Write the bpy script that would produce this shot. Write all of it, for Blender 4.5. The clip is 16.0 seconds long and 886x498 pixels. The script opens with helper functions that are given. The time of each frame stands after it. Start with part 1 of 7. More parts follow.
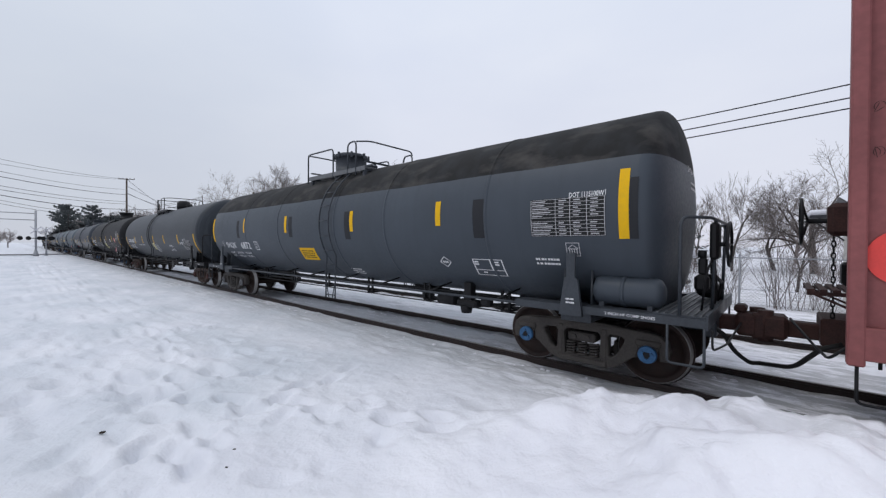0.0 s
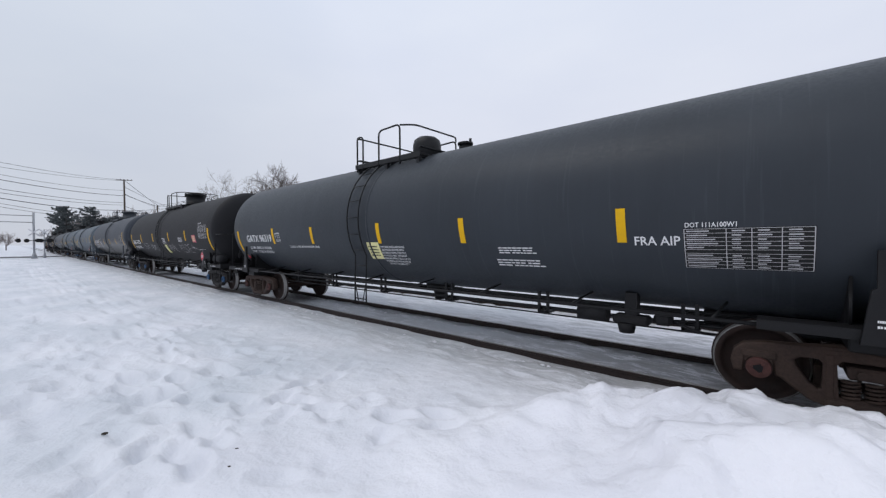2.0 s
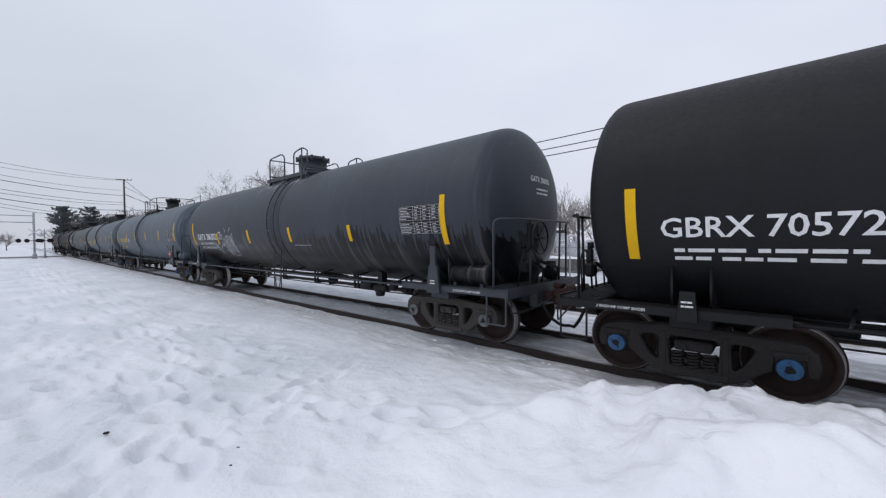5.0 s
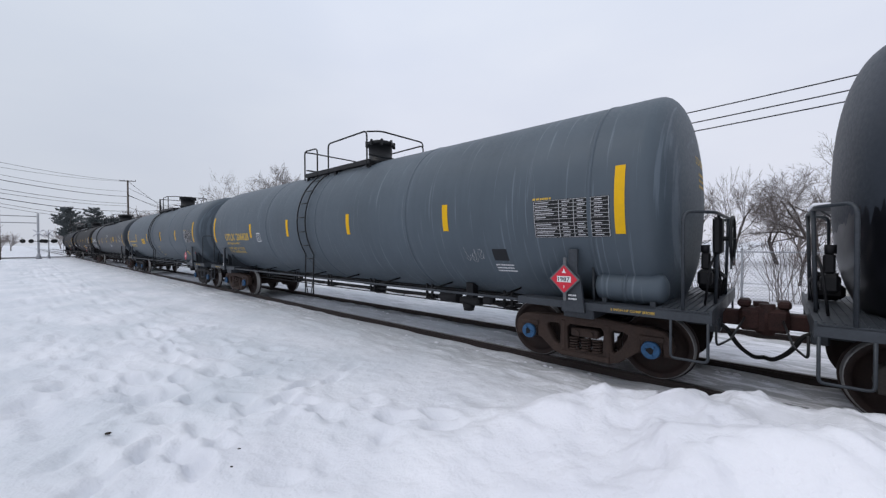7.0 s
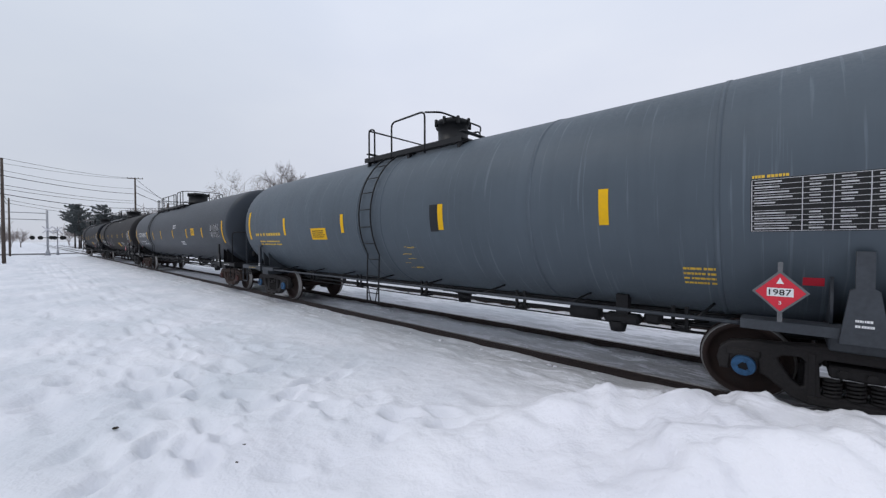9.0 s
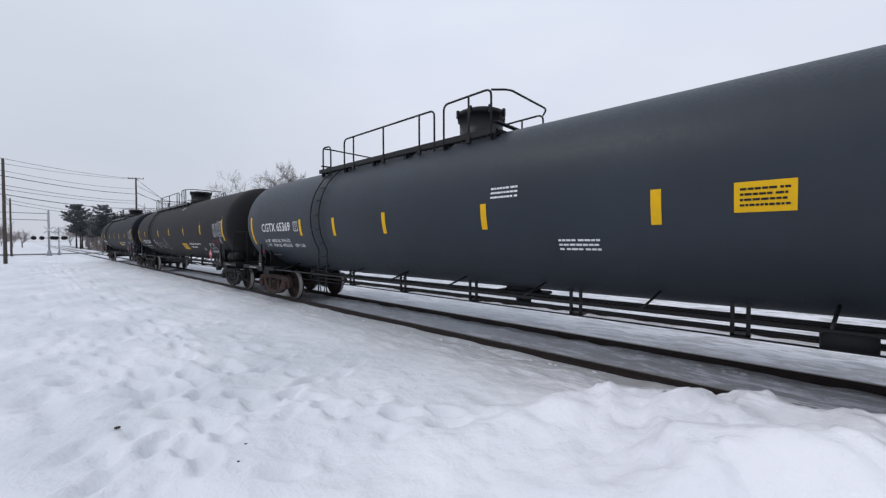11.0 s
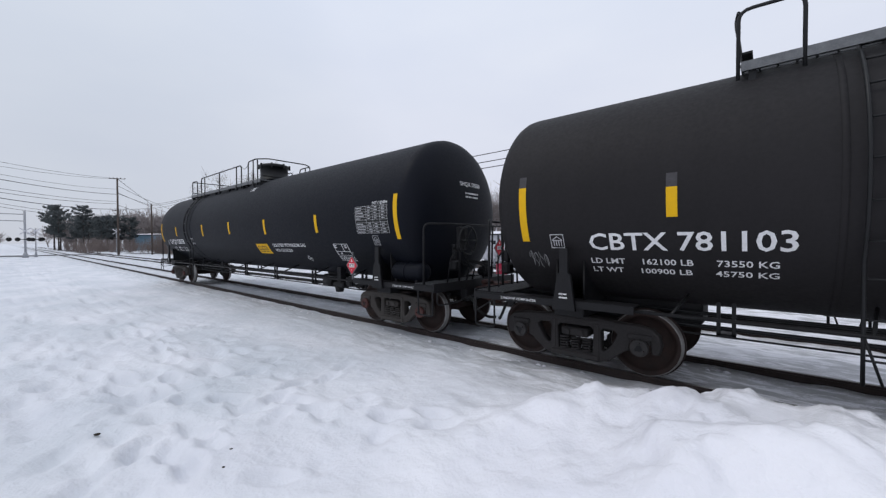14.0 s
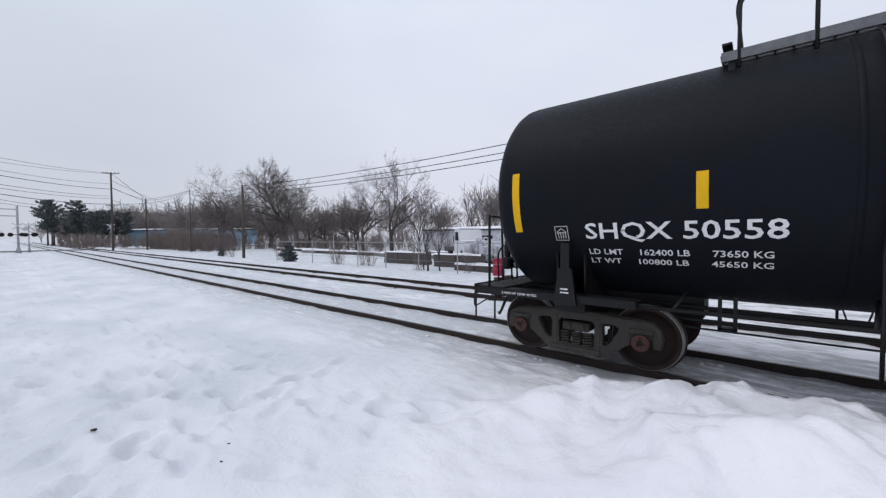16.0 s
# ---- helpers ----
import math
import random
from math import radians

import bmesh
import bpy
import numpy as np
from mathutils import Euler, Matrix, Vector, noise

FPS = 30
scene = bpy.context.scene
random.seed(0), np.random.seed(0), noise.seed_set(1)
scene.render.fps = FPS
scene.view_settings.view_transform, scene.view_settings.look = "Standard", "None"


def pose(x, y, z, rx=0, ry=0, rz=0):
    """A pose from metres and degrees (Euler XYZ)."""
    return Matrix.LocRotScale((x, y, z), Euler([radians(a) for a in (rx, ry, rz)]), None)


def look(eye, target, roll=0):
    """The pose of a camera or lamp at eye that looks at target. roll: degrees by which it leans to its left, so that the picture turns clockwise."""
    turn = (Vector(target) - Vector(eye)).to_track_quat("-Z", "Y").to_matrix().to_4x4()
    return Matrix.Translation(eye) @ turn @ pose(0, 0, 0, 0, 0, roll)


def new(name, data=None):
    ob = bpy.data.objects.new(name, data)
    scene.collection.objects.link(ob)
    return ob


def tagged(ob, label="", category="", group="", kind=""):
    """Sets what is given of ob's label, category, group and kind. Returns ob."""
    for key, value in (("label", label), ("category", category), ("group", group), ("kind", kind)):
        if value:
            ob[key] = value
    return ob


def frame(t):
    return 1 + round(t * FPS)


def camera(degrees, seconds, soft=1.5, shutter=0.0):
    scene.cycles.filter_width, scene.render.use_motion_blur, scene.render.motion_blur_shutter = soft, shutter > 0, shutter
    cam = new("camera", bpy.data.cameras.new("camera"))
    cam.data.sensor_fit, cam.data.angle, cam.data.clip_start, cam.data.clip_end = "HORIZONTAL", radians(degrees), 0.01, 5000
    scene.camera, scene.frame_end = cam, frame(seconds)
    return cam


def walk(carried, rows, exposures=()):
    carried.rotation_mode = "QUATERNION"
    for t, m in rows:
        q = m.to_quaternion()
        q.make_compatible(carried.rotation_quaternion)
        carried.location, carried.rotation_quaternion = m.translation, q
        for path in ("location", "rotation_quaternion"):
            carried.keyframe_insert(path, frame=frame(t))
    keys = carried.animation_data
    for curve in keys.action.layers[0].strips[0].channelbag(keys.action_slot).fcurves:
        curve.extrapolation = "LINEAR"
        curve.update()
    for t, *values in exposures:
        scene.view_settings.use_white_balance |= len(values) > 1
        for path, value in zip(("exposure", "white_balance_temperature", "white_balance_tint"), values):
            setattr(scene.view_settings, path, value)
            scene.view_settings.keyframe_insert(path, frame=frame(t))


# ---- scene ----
# ---- camera ----
cam = camera(98.97, 16.0, soft=1.3, shutter=0.0)
EYE = (0.0, -6.63, 1.88)
TURN = [  # seconds, yaw, pitch, roll
    (0.0, 41.57, -0.56, -0.41), (0.5, 41.68, -0.69, -0.40), (1.0, 41.75, -0.77, -0.18), (1.5, 41.67, -0.90, 0.12),
    (2.0, 41.45, -0.99, 0.32), (2.5, 41.32, -1.17, 0.60), (3.0, 41.28, -1.32, 0.68), (3.5, 41.37, -1.41, 0.67),
    (6.0, 41.53, -0.96, 0.39), (6.5, 41.60, -0.89, 0.29), (7.0, 41.76, -0.88, 0.30), (7.5, 41.98, -0.89, 0.25),
    (8.0, 42.18, -0.95, 0.17), (8.5, 42.35, -1.09, 0.13), (9.0, 42.42, -1.13, 0.05), (11.5, 42.53, -1.25, 0.20),
    (12.0, 42.25, -1.07, 0.26), (12.5, 41.88, -0.94, 0.23), (13.0, 41.45, -0.80, 0.25), (13.5, 41.14, -0.88, 0.23),
    (14.0, 40.84, -1.02, 0.19), (14.5, 40.61, -1.30, 0.20), (15.0, 40.47, -1.51, 0.15), (15.5, 40.39, -1.65, 0.19),
    (16.0, 40.37, -1.80, 0.25),
]
walk(cam, [(t, pose(*EYE, 90 + p, r, y)) for t, y, p, r in TURN])

# ---- world and sun: an overcast winter day ----
world = bpy.data.worlds.new("overcast_sky")
scene.world = world
world.use_nodes = True
wn, wl = world.node_tree.nodes, world.node_tree.links
wn.clear()
w_out = wn.new("ShaderNodeOutputWorld")
w_bg = wn.new("ShaderNodeBackground")
w_tc = wn.new("ShaderNodeTexCoord")
w_sep = wn.new("ShaderNodeSeparateXYZ")
w_ramp = wn.new("ShaderNodeValToRGB")
w_map = wn.new("ShaderNodeMapping")
w_noise = wn.new("ShaderNodeTexNoise")
w_mix = wn.new("ShaderNodeMixRGB")
w_map.inputs["Scale"].default_value = (1.0, 1.0, 2.6)
w_noise.inputs["Scale"].default_value = 1.7
w_noise.inputs["Detail"].default_value = 5
w_ramp.color_ramp.elements[0].position, w_ramp.color_ramp.elements[0].color = 0.0, (0.635, 0.648, 0.745, 1)
w_ramp.color_ramp.elements[1].position, w_ramp.color_ramp.elements[1].color = 0.6, (0.705, 0.758, 0.87, 1)
w_mix.blend_type, w_mix.inputs[0].default_value = "OVERLAY", 0.26
wl.new(w_tc.outputs["Generated"], w_sep.inputs[0])
wl.new(w_sep.outputs["Z"], w_ramp.inputs[0])
wl.new(w_tc.outputs["Generated"], w_map.inputs[0])
wl.new(w_map.outputs[0], w_noise.inputs["Vector"])
wl.new(w_ramp.outputs[0], w_mix.inputs[1])
wl.new(w_noise.outputs["Fac"], w_mix.inputs[2])
# a thick cloud deck before the clear sky
w_sky = wn.new("ShaderNodeTexSky")
w_sky.sky_type, w_sky.sun_disc = "NISHITA", False
w_sky.sun_elevation, w_sky.sun_rotation = radians(60), radians(218)
w_dim, w_deck = wn.new("ShaderNodeMixRGB"), wn.new("ShaderNodeMixRGB")
w_dim.blend_type, w_dim.inputs[0].default_value, w_dim.inputs[2].default_value = "MULTIPLY", 1.0, (0.07, 0.07, 0.07, 1)
w_deck.inputs[0].default_value = 0.92
wl.new(w_sky.outputs[0], w_dim.inputs[1])
wl.new(w_dim.outputs[0], w_deck.inputs[1])
wl.new(w_mix.outputs[0], w_deck.inputs[2])
w_west, w_thick = wn.new("ShaderNodeValToRGB"), wn.new("ShaderNodeMixRGB")
w_dir = wn.new("ShaderNodeMath")
w_dir.operation, w_dir.inputs[1].default_value = "MULTIPLY", -1.0
w_west.color_ramp.elements[0].position, w_west.color_ramp.elements[0].color = 0.72, (1, 1, 1, 1)
w_west.color_ramp.elements[1].position, w_west.color_ramp.elements[1].color = 1.0, (0.845, 0.87, 0.86, 1)
w_thick.blend_type, w_thick.inputs[0].default_value = "MULTIPLY", 1.0
wl.new(w_sep.outputs["X"], w_dir.inputs[0])
wl.new(w_dir.outputs[0], w_west.inputs[0])
wl.new(w_deck.outputs[0], w_thick.inputs[1])
wl.new(w_west.outputs[0], w_thick.inputs[2])
wl.new(w_thick.outputs[0], w_bg.inputs[0])
w_bg.inputs[1].default_value = 1.13
wl.new(w_bg.outputs[0], w_out.inputs[0])

sun = new("sun", bpy.data.lights.new("sun", "SUN"))
sun.data.energy, sun.data.angle, sun.data.color = 0.68, radians(25), (1.0, 0.97, 0.93)
sun.matrix_basis = look((0, 0, 0), (0.35, 0.45, -1.0))

# ---- materials ----
def node_mat(name):
    m = bpy.data.materials.new(name)
    m.use_nodes = True
    nt = m.node_tree
    return m, nt.nodes, nt.links, nt.nodes["Principled BSDF"]


def noise_node(n, l, scale, detail=4.0, stretch=(1, 1, 1), rough=0.55, at=None):
    tc, mp, tx = n.new("ShaderNodeTexCoord"), n.new("ShaderNodeMapping"), n.new("ShaderNodeTexNoise")
    mp.inputs["Scale"].default_value = stretch
    tx.inputs["Scale"].default_value, tx.inputs["Detail"].default_value, tx.inputs["Roughness"].default_value = scale, detail, rough
    l.new(tc.outputs["Object"], mp.inputs[0])
    l.new(mp.outputs[0], tx.inputs["Vector"])
    return tx.outputs["Fac"]


def ramp(n, l, fac, stops):
    r = n.new("ShaderNodeValToRGB")
    e = r.color_ramp.elements
    while len(e) < len(stops):
        e.new(0.5)
    for k, (p, c) in zip(e, stops):
        k.position, k.color = p, ((*c, 1) if isinstance(c, tuple) else (c, c, c, 1))
    l.new(fac, r.inputs[0])
    return r.outputs[0]


def mix(n, l, fac, a, b, blend="MIX"):
    x = n.new("ShaderNodeMixRGB")
    x.blend_type = blend
    for sock, val in zip(x.inputs, (fac, a, b)):
        if isinstance(val, (int, float)):
            sock.default_value = val
        elif isinstance(val, tuple):
            sock.default_value = (*val, 1)
        else:
            l.new(val, sock)
    return x.outputs[0]


def math_node(n, l, op, a, b=0.0):
    x = n.new("ShaderNodeMath")
    x.operation = op
    for sock, val in zip(x.inputs, (a, b)):
        if isinstance(val, (int, float)):
            sock.default_value = val
        else:
            l.new(val, sock)
    return x.outputs[0]


def bump(n, l, b, height, strength=0.3, distance=0.01):
    x = n.new("ShaderNodeBump")
    x.inputs["Strength"].default_value, x.inputs["Distance"].default_value = strength, distance
    l.new(height, x.inputs["Height"])
    l.new(x.outputs[0], b.inputs["Normal"])


def plain(name, col, rough=0.6, metal=0.0, vary=0.25, scale=6.0, grain=0.15):
    """A worn paint or metal: two scales of noise in colour and roughness."""
    m, n, l, b = node_mat(name)
    big = noise_node(n, l, scale, 5)
    fine = noise_node(n, l, scale * 9, 3)
    lo, hi = tuple(c * (1 - vary) for c in col), tuple(min(1, c * (1 + vary)) for c in col)
    c1 = ramp(n, l, big, [(0.3, lo), (0.7, hi)])
    c2 = mix(n, l, 0.35, c1, ramp(n, l, fine, [(0.35, lo), (0.65, hi)]))
    l.new(c2, b.inputs["Base Color"])
    l.new(ramp(n, l, big, [(0.3, max(0, rough - 0.1)), (0.7, min(1, rough + 0.1))]), b.inputs["Roughness"])
    b.inputs["Metallic"].default_value = metal
    b.inputs["Specular IOR Level"].default_value = 0.3
    bump(n, l, b, fine, grain, 0.004)
    return m


def tank_paint(name, col, rough=0.42, streak=0.25, light=0.0, band=None, wet=None, spill=None):
    """Painted steel with road film: vertical runs, dust, and where given a black top coat or tarry runs below a height."""
    m, n, l, b = node_mat(name)
    runs = noise_node(n, l, 1.0, 5, (5.5, 0.4, 0.4))
    fine = noise_node(n, l, 22.0, 4)
    broad = noise_node(n, l, 0.55, 4)
    base = mix(n, l, ramp(n, l, broad, [(0.3, 0.0), (0.7, 1.0)]), tuple(c * 0.86 for c in col), tuple(c * 1.12 for c in col))
    base = mix(n, l, math_node(n, l, "MULTIPLY", ramp(n, l, runs, [(0.48, 0.0), (0.75, 1.0)]), streak), base, tuple(c * 0.55 for c in col))
    if light:
        thin = noise_node(n, l, 1.0, 3, (17.0, 0.55, 0.55), 0.6)
        base = mix(n, l, math_node(n, l, "MULTIPLY", ramp(n, l, thin, [(0.60, 0.0), (0.68, 1.0)]), light), base, tuple(min(1, c * 2.4 + 0.06) for c in col))
    tc, sep = n.new("ShaderNodeTexCoord"), n.new("ShaderNodeSeparateXYZ")
    l.new(tc.outputs["Object"], sep.inputs[0])
    rgh = ramp(n, l, fine, [(0.3, rough - 0.06), (0.7, rough + 0.08)])
    if band:
        edge = math_node(n, l, "ADD", sep.outputs["Z"], math_node(n, l, "MULTIPLY", math_node(n, l, "SUBTRACT", broad, 0.5), 0.08))
        over = math_node(n, l, "GREATER_THAN", edge, band)
        tar = mix(n, l, ramp(n, l, noise_node(n, l, 1.4, 6, (1, 1, 2)), [(0.5, 0.0), (0.72, 1.0)]), (0.012, 0.012, 0.012), (0.06, 0.056, 0.052))
        base = mix(n, l, over, base, tar)
        rgh = mix(n, l, over, rgh, (0.75, 0.75, 0.75))
    if wet:
        tall = noise_node(n, l, 1.0, 3, (7.0, 0.1, 0.1), 0.8)
        lump = noise_node(n, l, 0.9, 3)
        line = math_node(n, l, "ADD", math_node(n, l, "MULTIPLY", math_node(n, l, "SUBTRACT", tall, 0.5), 1.5), math_node(n, l, "MULTIPLY", math_node(n, l, "SUBTRACT", lump, 0.5), 0.8))
        under = math_node(n, l, "LESS_THAN", math_node(n, l, "SUBTRACT", sep.outputs["Z"], line), wet)
        low = mix(n, l, ramp(n, l, noise_node(n, l, 1.0, 4, (9.0, 0.5, 0.6)), [(0.52, 0.0), (0.68, 1.0)]), (0.006, 0.006, 0.008), (0.07, 0.066, 0.062))
        base = mix(n, l, under, base, low)
        rgh = mix(n, l, under, rgh, (0.32, 0.32, 0.32))
    if spill:
        # pale runs from a spill at the dome: middle, half width and lower edge
        reach = math_node(n, l, "MULTIPLY", math_node(n, l, "ABSOLUTE", math_node(n, l, "SUBTRACT", sep.outputs["X"], spill[0])), 1 / spill[1])
        drip = noise_node(n, l, 1.0, 4, (10.0, 1.6, 1.6), 0.7)
        fall = math_node(n, l, "ADD", math_node(n, l, "SUBTRACT", sep.outputs["Z"], spill[2]), math_node(n, l, "MULTIPLY", math_node(n, l, "SUBTRACT", drip, 0.62), 2.2))
        wash = math_node(n, l, "MULTIPLY", ramp(n, l, reach, [(0.8, 1.0), (1.0, 0.0)]), ramp(n, l, fall, [(0.0, 0.0), (0.12, 0.75)]))
        base = mix(n, l, math_node(n, l, "MULTIPLY", wash, ramp(n, l, drip, [(0.48, 0.0), (0.60, 1.0)])), base, (0.42, 0.42, 0.42))
    low_dust = math_node(n, l, "MULTIPLY", ramp(n, l, noise_node(n, l, 3.0, 5, (1, 1, 0.5)), [(0.45, 0.0), (0.8, 1.0)]), 0.25)
    base = mix(n, l, low_dust, base, tuple(c * 0.8 + min(0.012, 0.5 * max(col)) for c in col))
    l.new(base, b.inputs["Base Color"])
    l.new(rgh, b.inputs["Roughness"])
    b.inputs["Specular IOR Level"].default_value = 0.22 if max(col) > 0.01 else 0.13
    bump(n, l, b, broad, 0.25, 0.03)
    return m


WHITE = plain("white_stencil", (0.72, 0.72, 0.72), 0.6, vary=0.14, scale=20)
YELLOW = plain("reflective_yellow", (0.72, 0.41, 0.004), 0.7, vary=0.08, scale=14)
OLD_YELLOW = plain("stencil_yellow", (0.62, 0.40, 0.05), 0.6, vary=0.2, scale=16)
YELLOW_GREEN = plain("plastic_yellow_tag", (0.42, 0.44, 0.06), 0.5, vary=0.12)
PALE_YELLOW = plain("placard_cream", (0.75, 0.70, 0.35), 0.5, vary=0.1)
PATCH = plain("dark_patch", (0.016, 0.017, 0.02), 0.6)
RED = plain("placard_red", (0.55, 0.025, 0.045), 0.45, vary=0.12)
PINK = plain("faded_red_tag", (0.55, 0.13, 0.16), 0.6, vary=0.35, scale=18)
WORN_WHITE = plain("worn_white_stencil", (0.46, 0.46, 0.47), 0.7, vary=0.35, scale=14)
SPRAY = plain("grey_spray", (0.38, 0.38, 0.39), 0.7, vary=0.5, scale=10)
SPRAY_WHITE = plain("white_spray", (0.50, 0.50, 0.51), 0.7, vary=0.3, scale=10)
SPRAY_RED = plain("red_spray", (0.20, 0.03, 0.045), 0.7, vary=0.5, scale=8)
CHALK = plain("pale_chalk", (0.36, 0.345, 0.35), 0.85, vary=0.4, scale=14)
CHALK_PINK = plain("pink_chalk", (0.45, 0.20, 0.23), 0.85, vary=0.35, scale=14)
FADED = plain("bare_sticker_ground", (0.055, 0.053, 0.056), 0.7, vary=0.3, scale=14)
BLACK = plain("black_print", (0.01, 0.01, 0.01), 0.6)
FRAME_BLACK = plain("underframe_black", (0.0060, 0.0060, 0.0072), 0.6, vary=0.4, scale=3)
FRAME_GREY = plain("underframe_grey", (0.040, 0.046, 0.054), 0.5, vary=0.3, scale=3)
PIPE = plain("pipe_black", (0.008, 0.0085, 0.0095), 0.5, vary=0.3)
GALV = plain("grating_steel", (0.14, 0.145, 0.15), 0.5, 0.4, vary=0.3, scale=10)
RUST = plain("coupler_rust", (0.042, 0.019, 0.016), 0.75, vary=0.55, scale=7, grain=0.5)
RUBBER = plain("hose_rubber", (0.007, 0.007, 0.007), 0.6)
TRUCK = {
    "grey": plain("truck_grey_grime", (0.046, 0.041, 0.037), 0.75, vary=0.45, scale=5, grain=0.5),
    "brown": plain("truck_brown_grime", (0.046, 0.030, 0.024), 0.8, vary=0.45, scale=5, grain=0.5),
    "dark": plain("truck_dark_grime", (0.022, 0.020, 0.020), 0.75, vary=0.45, scale=5, grain=0.5),
}
WHEEL = plain("wheel_rust", (0.022, 0.013, 0.011), 0.75, vary=0.5, scale=8, grain=0.4)
TREAD = plain("polished_tread", (0.24, 0.235, 0.23), 0.45, 0.6, vary=0.2)
CAP = {"blue": plain("bearing_cap_blue", (0.030, 0.095, 0.20), 0.55, vary=0.45, scale=20),
       "grey": plain("bearing_cap_grey", (0.12, 0.12, 0.125), 0.55, vary=0.4, scale=20),
       "dark": plain("bearing_cap_dark", (0.030, 0.028, 0.028), 0.65, vary=0.4, scale=20),
       "rust": plain("bearing_cap_rust", (0.075, 0.032, 0.028), 0.7, vary=0.4, scale=20)}
RAIL = plain("rail_steel", (0.030, 0.022, 0.020), 0.7, 0.2, vary=0.45, scale=6, grain=0.4)
RAIL_HEAD = plain("rail_head_polished", (0.12, 0.115, 0.11), 0.35, 0.8, vary=0.25)
TIE = plain("creosoted_tie", (0.035, 0.028, 0.022), 0.9, vary=0.4)
BARK = plain("bark", (0.075, 0.064, 0.060), 0.9, vary=0.35, scale=3, grain=0.6)
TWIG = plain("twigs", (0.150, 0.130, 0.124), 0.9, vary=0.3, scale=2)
# distant twigs: air haze painted in as a paler base colour
HAZED_TWIG = plain("hazed_twigs", (0.250, 0.222, 0.215), 0.9, vary=0.3, scale=2)
BRUSH = plain("dry_brush", (0.180, 0.148, 0.136), 0.9, vary=0.35, scale=1.5)
# needle green lightened and greyed to carry the haze before the far pines
HAZED_NEEDLE = plain("haze_paled_needles", (0.080, 0.092, 0.094), 0.9, vary=0.45, scale=1.2)
POLE = plain("weathered_pole", (0.085, 0.068, 0.058), 0.85, vary=0.3, scale=2, grain=0.5)
GREY_POLE = plain("silver_mast", (0.33, 0.34, 0.36), 0.5, 0.3, vary=0.2)
WIRE = plain("cable", (0.03, 0.03, 0.035), 0.6)
BLUE_WALL = plain("blue_metal_siding", (0.22, 0.36, 0.47), 0.55, vary=0.15, scale=0.6)
WHITE_WALL = plain("white_metal_siding", (0.60, 0.60, 0.64), 0.6, vary=0.15, scale=0.8)
SHED_WALL = plain("weathered_white_boards", (0.56, 0.54, 0.49), 0.75, vary=0.22, scale=1.2, grain=0.4)
SHED_TRIM = plain("dark_fascia", (0.06, 0.06, 0.065), 0.7)
CONCRETE = plain("concrete", (0.20, 0.195, 0.19), 0.85, vary=0.3, scale=1.5, grain=0.4)
DARKWALL = plain("dark_timber_wall", (0.085, 0.075, 0.072), 0.85, vary=0.35, scale=1.5, grain=0.4)
GLASS_DARK = plain("dark_glazing", (0.02, 0.025, 0.03), 0.15, vary=0.2)
DRUM = plain("red_drum", (0.33, 0.02, 0.05), 0.5, vary=0.2)
BOXCAR = plain("boxcar_red", (0.215, 0.072, 0.070), 0.6, vary=0.22, scale=1.6, grain=0.3)
BOXCAR_DOT = plain("orange_red_disc", (0.72, 0.07, 0.06), 0.6, vary=0.08)
ASPHALT = plain("wet_asphalt", (0.10, 0.10, 0.105), 0.6, vary=0.3, scale=0.6, grain=0.3)


